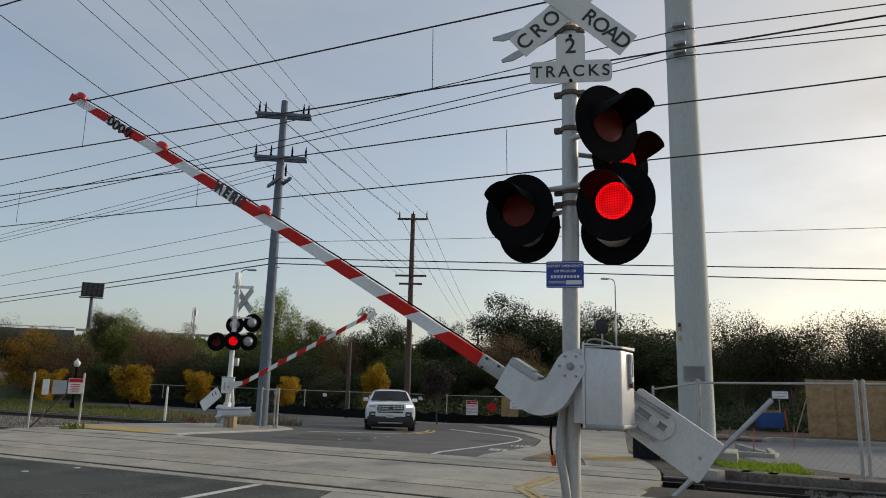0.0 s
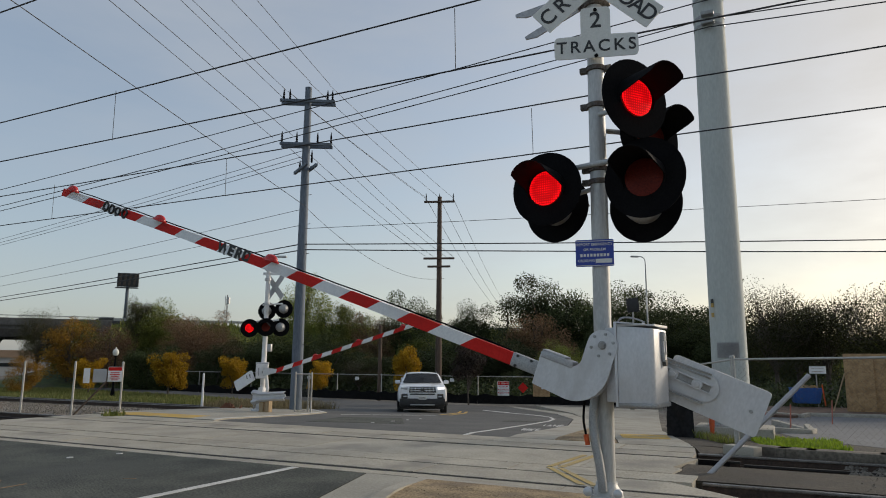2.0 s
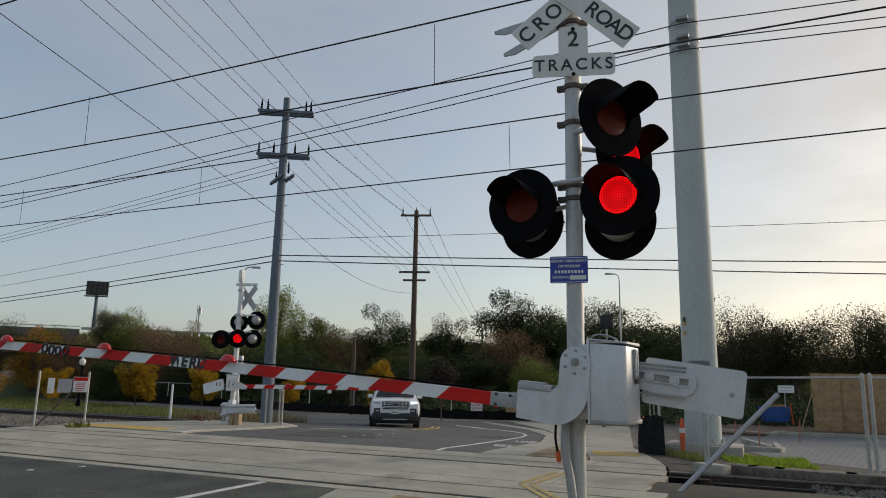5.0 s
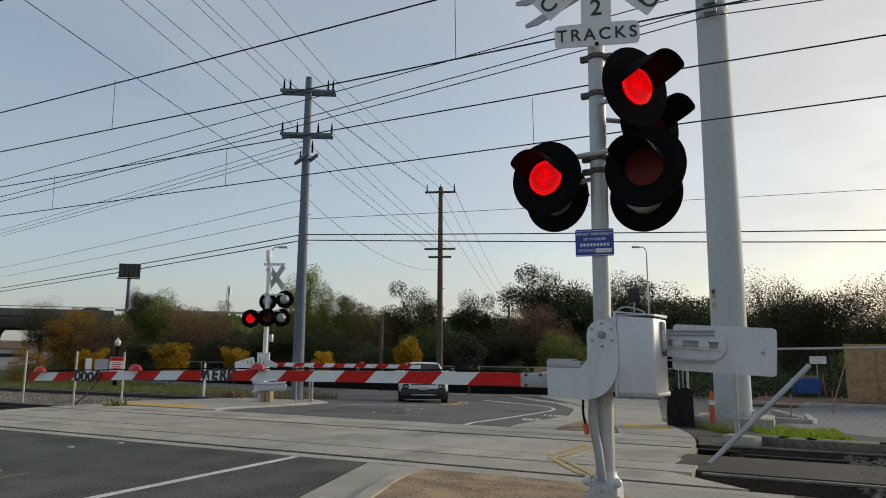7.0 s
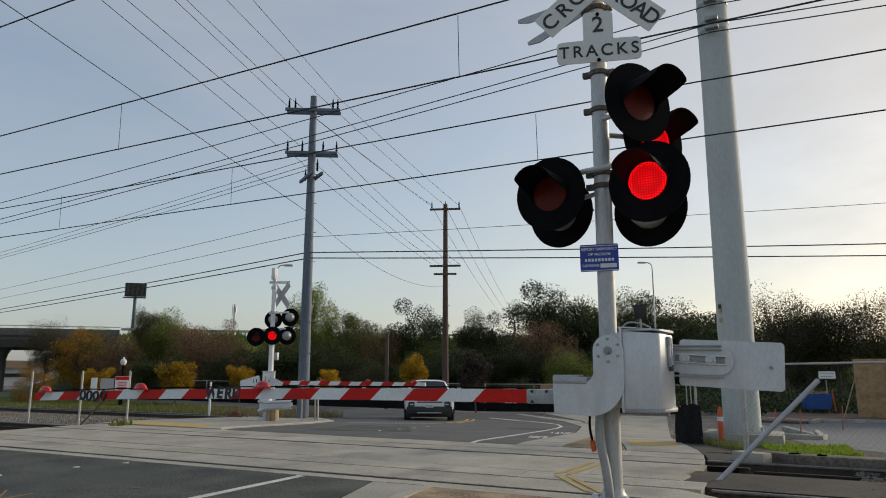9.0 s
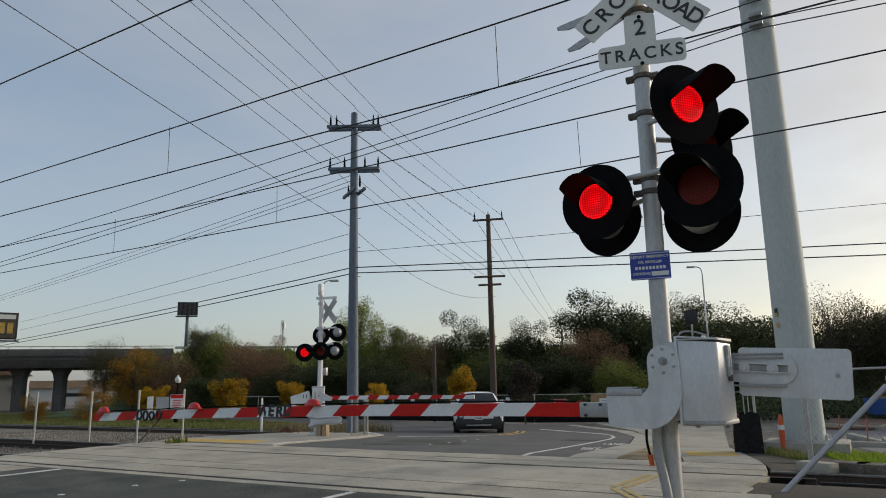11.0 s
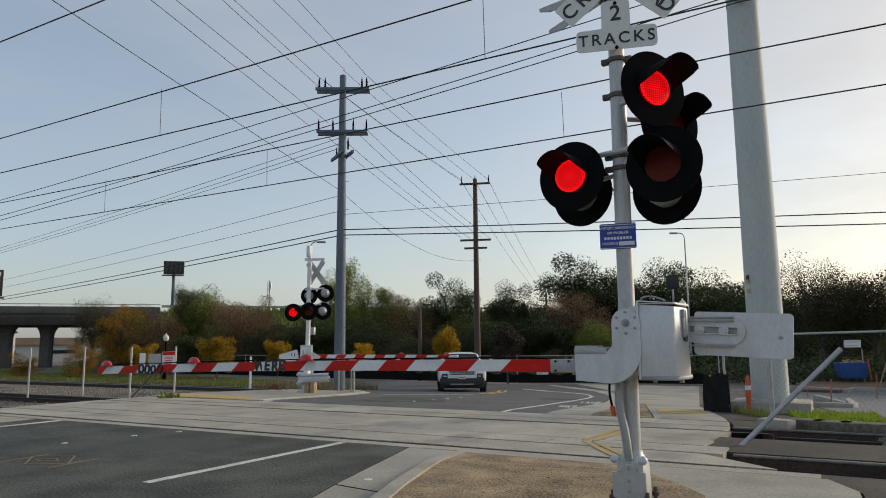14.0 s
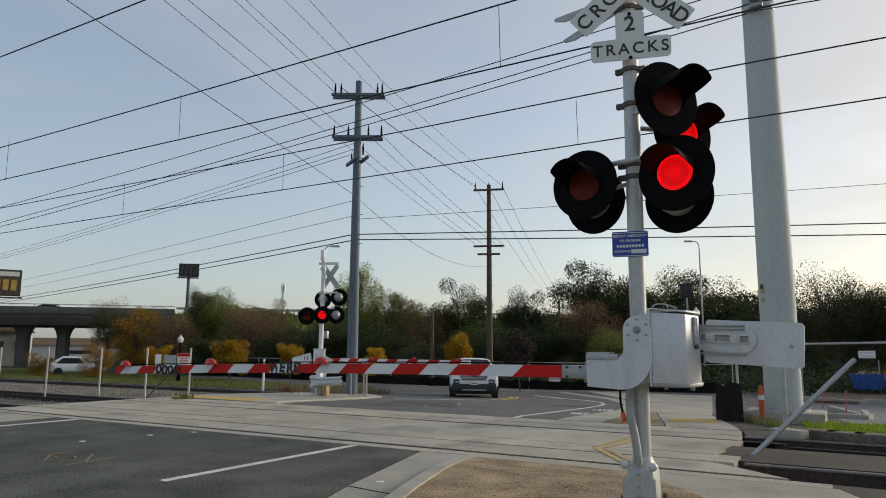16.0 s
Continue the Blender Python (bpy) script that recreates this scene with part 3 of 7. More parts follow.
# ---- crossing ----
def make_crossing():
    """Concrete panels between and beside the rails, row by row."""
    base = bmesh.new()
    box(base, (-9.2, 10.83, -0.25), (16.2, 5.25, 0.1))
    floor_ob = tagged(mesh_ob("crossing", base, M["groove"]), "level crossing of pale concrete panels with dark flangeways", "level crossing", kind="structure")
    rows = [(8.28, 8.530, 0.6), (8.67, 9.46, -0.72), (9.52, 10.15, -1.0), (10.20, 11.920, -1.31), (12.06, 12.67, -1.30), (12.72, 13.45, -1.30)]
    for n, (y0, y1, right) in enumerate(rows):
        x = right if n else 0.12
        first = True
        k = 0
        while x > -17.2:
            w = 2.44 if not first or n % 2 == 0 else 1.3
            x0 = max(x - w, -17.25)
            bm = bmesh.new()
            dz = random.uniform(-0.004, 0.004)
            pts = [(x0 + 0.006, y0), (x - 0.006, y0), (x - 0.006, y1), (x0 + 0.006, y1)]
            if first and n == 1:
                pts = [(x0 + .006, y0), (-0.32, y0), (-1.25, y1), (x0 + .006, y1)]
            if first and n == 3:
                pts = [(x0 + .006, y0), (-1.34, y0), (-1.28, y0 + .5), (-1.42, y0 + .62), (-1.2, y1), (x0 + .006, y1)]
            if first and n == 5:
                pts = [(x0 + .006, y0), (-1.32, y0), (-1.42, y1), (x0 + .006, y1)]
            a = [bm.verts.new((px, py, -0.20)) for px, py in pts]
            b = [bm.verts.new((px, py, 0.008 + dz)) for px, py in pts]
            bm.faces.new(a), bm.faces.new(b)
            for i in range(len(pts)):
                bm.faces.new((a[i], a[(i + 1) % len(pts)], b[(i + 1) % len(pts)], b[i]))
            part("panel", bm, M["concrete"], floor_ob)
            x, first = x0, False
            k += 1


make_crossing()


def make_rail(y, x0, x1, z=0.005, label="worn steel rail set in the crossing", head="rail"):
    t = thing("rail", Matrix.Translation((0, y, z)), label, "rail", "rails")
    bm = bmesh.new()
    box(bm, ((x0 + x1) / 2, 0, -0.02), (x1 - x0, 0.062, 0.035), bevel=0.008)
    part("rail_head", bm, M[head], t)
    bm = bmesh.new()
    box(bm, ((x0 + x1) / 2, 0, -0.095), (x1 - x0, 0.02, 0.12))
    box(bm, ((x0 + x1) / 2, 0, -0.16), (x1 - x0, 0.14, 0.02))
    part("rail_web", bm, M["railweb"], t)
    return t


for _y in (8.60, 11.99):
    make_rail(_y, -17.2, -0.6, 0.004, head="darkrail")
    for _s in (-1, 1):
        bm = bmesh.new()
        box(bm, (-8.97, _y + _s * 0.050, -0.06), (16.45, 0.034, 0.122), bevel=0.004)
        part("flangeway_strip", bm, M["groove"], bpy.data.objects["crossing"], "black rubber flangeway strip")
    make_rail(_y, -0.55, 40, -0.036, label="dull steel rail running on beside the crossing", head="darkrail")
    make_rail(_y, -60, -17.25, -0.036, label="dull steel rail running on beside the crossing", head="darkrail")
make_rail(9.66, -0.9, 40, label="rusty rail running out of the concrete")
make_rail(12.70, -1.28, 40, label="rusty rail running out of the concrete")
make_rail(12.70, -60, -17.3, label="rusty rail running out of the concrete")
make_rail(9.66, -60, -17.3, label="rusty rail running out of the concrete")
for _y in (21.3, 22.75):
    make_rail(_y, -90, -18.6, fall(_y) + 0.02, label="disused rusty rail in the gravel")


# ---- crossing signal by the camera ----
BOARDS = []      # (diode board, which of the two beats it lights in)


def make_lamp(parent, m, beat, back="black"):
    """A round flasher: dark background disc, hood, housing, red lens and a diode board."""
    bm = bmesh.new()
    turn = pose(0, 0, 0, 90, 0, 0)      # lathe axis to -y
    lathe(bm, [(0.150, -0.004), (0.316, -0.004), (0.316, 0.004), (0.150, 0.006)], turn, 40)
    lamp = part("flasher", bm, M["black"], parent, "round black flashing lamp with a hood", m)
    bm = bmesh.new()
    lathe(bm, [(0.165, -0.004), (0.155, -0.10), (0.10, -0.16), (0.03, -0.17)], turn, 24)
    part("housing", bm, M["silver_dark"] if back == "silver" else M["black"], lamp)
    bm = bmesh.new()                     # hood: a visor over the lens, cut back to nothing at its sides
    n = 30
    rim, end, rim2, end2 = [], [], [], []
    for k in range(n + 1):
        a = radians(-20 + 220 * k / n)
        c, s = math.cos(a), math.sin(a)
        u = min(1.0, max(0.0, (s + 0.04) / 0.50))
        ln = 0.032 + 0.33 * u * u * (3 - 2 * u)
        rim.append(bm.verts.new((0.170 * c, 0.0, 0.170 * s)))
        end.append(bm.verts.new((0.172 * c, -ln, 0.172 * s - 0.01)))
        rim2.append(bm.verts.new((0.164 * c, 0.0, 0.164 * s)))
        end2.append(bm.verts.new((0.166 * c, -ln, 0.166 * s - 0.01)))
    for k in range(n):
        bm.faces.new((rim[k], rim[k + 1], end[k + 1], end[k]))
        bm.faces.new((rim2[k], end2[k], end2[k + 1], rim2[k + 1]))
        bm.faces.new((end[k], end[k + 1], end2[k + 1], end2[k]))
    part("hood", bm, M["hood"], lamp)
    bm = bmesh.new()
    lathe(bm, [(0.150, 0.012), (0.10, 0.020), (0.005, 0.024), (0.005, 0.018), (0.150, 0.004)], turn, 32)
    part("lens", bm, M["lens_off"], lamp, "dark red ribbed lens")
    bm = bmesh.new()
    lathe(bm, [(0.146, 0.0), (0.142, 0.006), (0.09, 0.010), (0.005, 0.012), (0.004, 0.006)], turn, 32)
    board = part("diode_board", bm, M["lens_on"], lamp, "glowing red diode board")
    BOARDS.append((board, beat))
    return lamp


def blade(parent, m, txt, w=1.22, h=0.229, face="sign_white"):
    bm = bmesh.new()
    prism(bm, round_rect(w, h, 0.012), -0.004, 0.004)
    b = part("blade", bm, M[face], parent, "", m)
    if txt:
        for n, (word, off) in enumerate(txt):
            letters(word, 0.185, pose(off, -0.006, 0, 90, 0, 0), b, M["ink"])
    return b


def make_signal():
    X, Y = -1.185, 5.83
    s = thing("crossing_signal", Matrix.Translation((X, Y, 0.07)), "silver-painted crossing signal mast with red flashers and crossbuck", "crossing signal")
    P = lambda x, y, z, *r: pose(x - X, y - Y, z - 0.07, *r)
    V = lambda x, y, z: (x - X, y - Y, z - 0.07)
    bm = bmesh.new()
    tube(bm, V(X, Y, 0.42), V(-1.165, 5.83, 4.86), 0.071, 0.069, 24)
    part("mast", bm, M["galv"], s)
    bm = bmesh.new()
    lathe(bm, [(0.076, -0.02), (0.078, 0.03), (0.05, 0.05), (0.005, 0.055)], Matrix.Translation(V(-1.165, 5.83, 4.86)), 20)
    part("cap", bm, M["silver"], s)
    # base casting
    bm = bmesh.new()
    box(bm, V(X, Y, 0.27), (0.25, 0.25, 0.36), bevel=0.03, taper=0.9)
    lathe(bm, [(0.11, 0.0), (0.10, 0.05), (0.085, 0.07), (0.08, 0.10)], Matrix.Translation(V(X, Y, 0.44)), 20)
    part("base_casting", bm, M["galv"], s)
    bm = bmesh.new()
    box(bm, V(X, Y, 0.10), (0.37, 0.37, 0.06), rot=(0, 0, 6), bevel=0.015)
    box(bm, V(X - 0.05, Y - 0.03, 0.075), (0.46, 0.44, 0.03), rot=(0, 0, 14), bevel=0.012)
    part("base_plate", bm, M["rustbase"], s, "rusty dirt-caked base plate")
    bm = bmesh.new()
    prism(bm, arc(0, 0.10, 0.055, 0, 180, 8) + [(-0.055, 0.09), (-0.13, 0.09), (-0.135, -0.11)] + arc(0, -0.13, 0.06, 180, 360, 8) + [(0.135, -0.11), (0.13, 0.09), (0.055, 0.09)], -0.012, 0.012)
    part("cover_plate", bm, M["galv"], s, "", P(X, Y - 0.137, 0.29, 4, 0, 10))
    for dx, dz in ((0, 0.12), (0, -0.14), (0.0, 0.02), (0, -0.06)):
        bm = bmesh.new()
        tube(bm, (0, 0, 0), (0, -0.022, 0), 0.016, 0.014, 8)
        part("bolt", bm, M["silver_dark"], s, "", P(X + dx, Y - 0.147, 0.29 + dz, 0, 0, 10))
    for dx in (-0.14, 0.14):
        for dy in (-0.14, 0.14):
            bm = bmesh.new()
            tube(bm, (0, 0, -0.04), (0, 0, 0.10), 0.017, 0.017, 8)
            tube(bm, (0, 0, 0.03), (0, 0, 0.06), 0.032, 0.032, 6)
            part("anchor_bolt", bm, M["rustbase"], s, "", P(X + dx, Y + dy, 0.13))
    for dx in (-0.115, 0.115):
        bm = bmesh.new()
        lathe(bm, [(0.035, -0.02), (0.035, 0.02), (0.02, 0.032), (0.004, 0.034)], pose(0, 0, 0, 90, 0, 0), 14)
        part("bolt", bm, M["silver"], s, "", P(X + dx, Y - 0.13, 0.475))
    bend([V(-1.19, 5.72, 0.48), V(-1.20, 5.71, 0.66), V(-1.245, 5.71, 0.88), V(-1.255, 5.73, 1.08), V(-1.22, 5.76, 1.30)], 0.036, "conduit", M["silver_dark"], s)
    bend([V(-1.285, 5.62, 1.18), V(-1.315, 5.66, 1.04), V(-1.312, 5.70, 0.93), V(-1.30, 5.72, 0.86)], 0.010, "cable", M["black"], s)
    bm = bmesh.new()
    tube(bm, V(-1.308, 5.71, 0.90), V(-1.295, 5.71, 0.82), 0.021, 0.019, 10)
    part("cable_gland", bm, M["orange"], s, "orange and black cable gland")
    # clamps up the mast
    for z in (3.95, 4.55, 3.62, 3.06, 2.95):
        bm = bmesh.new()
        lathe(bm, [(0.078, -0.022), (0.086, -0.018), (0.086, 0.018), (0.078, 0.022)], Matrix(), 18)
        box(bm, (-0.105, -0.01, 0), (0.06, 0.05, 0.05), bevel=0.008)
        box(bm, (0.105, 0.01, 0), (0.06, 0.05, 0.05), bevel=0.008)
        fx = X + 0.02 * (z - 0.42) / 4.44
        part("clamp", bm, M["rustclamp"], s, "", P(fx, Y, z))
    # lower crossarm and its four lamps
    for pa, pb, rr in (((-1.64, 5.90, 3.10), (-0.76, 5.60, 3.07), 0.024), ((-1.60, 5.95, 2.86), (-1.20, 5.83, 2.90), 0.020), ((-1.62, 5.89, 3.10), (-1.62, 5.89, 2.80), 0.026), ((-0.76, 5.62, 3.07), (-0.76, 5.62, 2.75), 0.026), ((-1.2, 5.82, 3.53), (-0.84, 5.58, 3.49), 0.022), ((-1.2, 5.86, 3.42), (-0.9, 6.1, 3.42), 0.022)):
        bm = bmesh.new()
        tube(bm, V(*pa), V(*pb), rr, rr, 12)
        part("crossarm", bm, M["galv"], s)
    make_lamp(s, P(-1.595, 5.72, 2.912, 0, 0, -7), 0)
    make_lamp(s, P(-0.745, 5.50, 2.860, 0, 0, -8), 1)
    make_lamp(s, P(-1.635, 6.14, 2.838, 0, 0, 168), 1, "silver")
    make_lamp(s, P(-0.834, 6.02, 2.762, 0, 0, 168), 0, "silver")
    make_lamp(s, P(-0.777, 5.42, 3.474, 0, 0, 52), 0)
    make_lamp(s, P(-0.775, 6.02, 3.350, 0, 0, 52), 1)
    # plaques and crossbuck
    face = 15.4
    bm = bmesh.new()
    pts = [(0.35, -0.10), (0.35, 0.10), (0.125, 0.105), (0.125, 0.36), (-0.125, 0.36), (-0.125, 0.105), (-0.35, 0.10), (-0.35, -0.10)]
    out = []
    for i, (px, pz) in enumerate(pts):     # rounded corners
        if i in (2, 5):
            out.append((px, pz))
            continue
        prv, nxt = pts[i - 1], pts[(i + 1) % len(pts)]
        c = Vector((px, pz))
        a, b = (Vector(prv) - c).normalized() * 0.035, (Vector(nxt) - c).normalized() * 0.035
        out += [tuple(c + a), tuple(c + a * 0.29 + b * 0.29), tuple(c + b)]
    prism(bm, out, -0.004, 0.004)
    pl = part("track_plaque", bm, M["sign_white"], s, "white plaque with black lettering", P(-1.135, 5.725, 4.112, 0, 0, face))
    letters("TRACKS", 0.148, pose(0, -0.006, 0, 90, 0, 0), pl, M["ink"], width=1.32)
    letters("2", 0.20, pose(0, -0.006, 0.235, 90, 0, 0), pl, M["ink"])
    for z in (0.335, -0.083):
        bm = bmesh.new()
        tube(bm, (0, -0.004, 0), (0, -0.014, 0), 0.017, 0.015, 8)
        part("sign_bolt", bm, M["black"], pl, "", Matrix.Translation((0, 0, z)))
    blade(s, P(-1.118, 5.722, 4.735, 0, 0, face) @ pose(0, -0.012, 0, 0, 41, 0), [(c, x) for c, x in zip("RAILROAD", (-0.55, -0.44, -0.34, -0.25, 0.20, 0.325, 0.445, 0.56))], w=1.26)
    blade(s, P(-1.118, 5.722, 4.765, 0, 0, face) @ pose(0, 0.0, 0, 0, -41, 0), [(c, -0.545 + 0.157 * k) for k, c in enumerate("CROSSING")], w=1.26)
    for zz, x1, z1 in ((4.78, -1.95, 4.70), (4.72, -1.81, 4.47)):
        bm = bmesh.new()
        ang = math.degrees(math.atan2(zz - z1, -1.15 - x1))
        prism(bm, [(-0.40, -0.015), (-0.30, -0.05), (0.40, -0.035), (0.40, 0.035), (-0.30, 0.02), (-0.40, 0.015)], -0.008, 0.008)
        part("rear_blade", bm, M["sign_back"], s, "grey edge-on rear crossbuck blade", P((x1 - 1.15) / 2, 5.98, (zz + z1) / 2, 0, -ang, 0))
    bm = bmesh.new()
    tube(bm, V(-1.15, 5.83, 4.6), V(-1.42, 6.0, 4.7), 0.02, 0.02, 10)
    tube(bm, V(-1.15, 5.83, 4.66), V(-1.14, 5.73, 4.66), 0.03, 0.03, 10)
    part("sign_bracket", bm, M["silver_dark"], s)
    # emergency notice
    bm = bmesh.new()
    prism(bm, round_rect(0.305, 0.222, 0.012), -0.003, 0.003)
    bl = part("emergency_notice", bm, M["blue"], s, "blue notice with white lettering", P(-1.205, 5.745, 2.338, 0, 0, 10))
    for z, w in ((0.098, 0.295), (-0.103, 0.295)):
        bm = bmesh.new()
        box(bm, (0, -0.004, z), (w, 0.002, 0.005))
        part("border", bm, M["sign_white"], bl)
    letters("REPORT EMERGENCY", 0.030, pose(0, -0.005, 0.070, 90, 0, 0), bl, M["sign_white"], ext=0.0008)
    letters("OR PROBLEM", 0.030, pose(0, -0.005, 0.028, 90, 0, 0), bl, M["sign_white"], ext=0.0008)
    for z, x, w in ((-0.018, 0.0, 0.24),):
        bm = bmesh.new()
        for k in range(9):
            box(bm, (x - w / 2 + 0.014 + k * 0.0266, -0.004, z), (0.018, 0.002, 0.024))
        part("number_bars", bm, M["sign_white"], bl)
    letters("CROSSING", 0.028, pose(-0.068, -0.005, -0.064, 90, 0, 0), bl, M["sign_white"], ext=0.0008)
    bm = bmesh.new()
    box(bm, (0.072, -0.004, -0.066), (0.13, 0.002, 0.034))
    part("number_bars", bm, M["sign_white"], bl)
    # gate mechanism
    plan = [(-0.998, 5.500), (-0.762, 5.540), (-0.735, 5.565), (-0.690, 5.850), (-0.715, 6.02), (-1.02, 6.02)]

    def upright(bm, pts, z0, z1, lean=0.0):
        """A plan outline raised from z0 to z1, its top falling by lean towards +x."""
        x0 = min(p[0] for p in pts)
        lo = [bm.verts.new(V(x, y, z0)) for x, y in pts]
        hi = [bm.verts.new(V(x, y, z1 - lean * (x - x0))) for x, y in pts]
        bm.faces.new(lo), bm.faces.new(hi)
        for i in range(len(pts)):
            bm.faces.new((lo[i], lo[(i + 1) % len(pts)], hi[(i + 1) % len(pts)], hi[i]))
        bmesh.ops.bevel(bm, geom=bm.edges[:], offset=0.012, segments=2, profile=0.6, affect="EDGES")

    def swell(pts, d):
        cx, cy = sum(p[0] for p in pts) / len(pts), sum(p[1] for p in pts) / len(pts)
        return [(x + d * (1 if x > cx else -1), y + d * (1 if y > cy else -1)) for x, y in pts]

    bm = bmesh.new()
    upright(bm, plan, 1.150, 1.735, 0.09)
    mech = part("mechanism_case", bm, M["silver"], s, "silver gate mechanism case")
    bm = bmesh.new()
    upright(bm, swell(plan, 0.010), 1.728, 1.765, 0.09)
    part("lid", bm, M["silver"], mech)
    bm = bmesh.new()
    upright(bm, swell(plan, 0.012), 1.128, 1.160)
    part("rim", bm, M["silver_dark"], mech)
    bend([V(-1.005, 5.60, 1.765), V(-0.985, 5.56, 1.800), V(-0.86, 5.56, 1.790), V(-0.80, 5.58, 1.755)], 0.007, "lid_hasp", M["silver_dark"], mech)
    bm = bmesh.new()
    box(bm, V(-1.008, 5.515, 1.445), (0.020, 0.055, 0.63), bevel=0.006)
    part("seam_flange", bm, M["silver"], mech)
    bm = bmesh.new()
    upright(bm, [(-1.10, 5.56), (-1.012, 5.53), (-1.012, 6.0), (-1.12, 6.0)], 1.16, 1.72)
    part("side_housing", bm, M["silver"], mech)
    for z in (1.655, 1.50):
        bm = bmesh.new()
        tube(bm, V(-0.700, 5.725, z - 0.035), V(-0.700, 5.725, z + 0.035), 0.016, 0.016, 10)
        part("hinge_pin", bm, M["silver_dark"], mech)
    bm = bmesh.new()
    box(bm, V(-0.702, 5.745, 1.585), (0.02, 0.07, 0.20), rot=(0, 0, -9), bevel=0.006)
    latch = part("latch", bm, M["silver_dark"], mech)
    for y in (5.722, 5.768):
        bm = bmesh.new()
        box(bm, V(-0.692 + (y - 5.745) * 0.16, y, 1.60), (0.018, 0.012, 0.17), rot=(0, 0, -9), bevel=0.003)
        part("hasp_bar", bm, M["silver"], latch)
    bm = bmesh.new()
    box(bm, V(-0.692, 5.75, 1.455), (0.03, 0.04, 0.05), rot=(0, 0, -9), bevel=0.008)
    part("padlock", bm, M["rustclamp"], mech)
    for z, w in ((1.335, 0.035), (1.315, 0.03), (1.21, 0.06)):
        bm = bmesh.new()
        box(bm, V(-0.716, 5.70, z), (0.004, w, 0.012), rot=(0, 0, -9))
        part("cast_mark", bm, M["silver_dark"], mech)
    for x in (-0.95, -0.74):
        bm = bmesh.new()
        tube(bm, V(x, 5.75, 1.15), V(x, 5.75, 1.10), 0.022, 0.018, 8)
        part("bolt", bm, M["silver_dark"], mech)
    bm = bmesh.new()
    box(bm, V(-1.08, 5.83, 1.50), (0.16, 0.20, 0.30), bevel=0.012)
    part("mast_bracket", bm, M["silver_dark"], s)
    return s


make_signal()


def make_stripes(parent, x_root, x_tip, zat, h, d, period, first_red, flip=1.0, first=None):
    """Slanted red and white bands along an arm."""
    n = int(abs(x_tip - x_root) / (period / 2)) + 2
    sgn = 1 if x_tip > x_root else -1
    lean = -0.055 * sgn * flip
    clampx = lambda x: max(min(x, max(x_root, x_tip)), min(x_root, x_tip))
    red = first_red
    a = x_root
    for k in range(n):
        b = a + sgn * (first if first and k == 0 else period / 2)
        q = [clampx(a - lean), clampx(b - lean), clampx(b + lean), clampx(a + lean)]
        if k == 0:
            q[0] = q[3] = x_root
        if abs(q[0] - q[1]) + abs(q[2] - q[3]) > 0.01:
            t0 = 1 - 0.12 * abs(a - x_root) / abs(x_tip - x_root)
            bm = bmesh.new()
            prism(bm, [(q[0], zat(q[0]) - h * t0 / 2), (q[1], zat(q[1]) - h * t0 / 2), (q[2], zat(q[2]) + h * t0 / 2), (q[3], zat(q[3]) + h * t0 / 2)], -d / 2, d / 2)
            part("red_band" if red else "white_band", bm, M["red"] if red else M["white"], parent)
        red = not red
        a = b


def make_arm_light(parent, x, z):
    bm = bmesh.new()
    lathe(bm, [(0.098, 0.0), (0.098, 0.014), (0.080, 0.016), (0.074, 0.034), (0.054, 0.056), (0.028, 0.066), (0.004, 0.068)], Matrix.Translation((x, 0, z)) @ Matrix.Diagonal((1, 0.6, 1, 1)), 18)
    part("arm_light", bm, M["armlight"], parent, "red arm light")


def scribble(parent, x0, x1, z, h, y, seed):
    """Dark spray-paint loops and strokes, overlapping."""
    rnd = random.Random(seed)
    n = int((x1 - x0) / 0.10)
    for k in range(n):
        cx, w = x0 + (k + 0.5) * (x1 - x0) / n, 0.055
        turn = rnd.uniform(0, 6.28)
        pts = [(cx + w * math.cos(turn + a * 0.95) * rnd.uniform(0.6, 1.1), y, z + h * 0.5 * math.sin(turn + a * 0.95) * rnd.uniform(0.7, 1.1)) for a in range(9)]
        bend(pts, 0.0125, "spray_stroke", M["ink"], parent, 1)


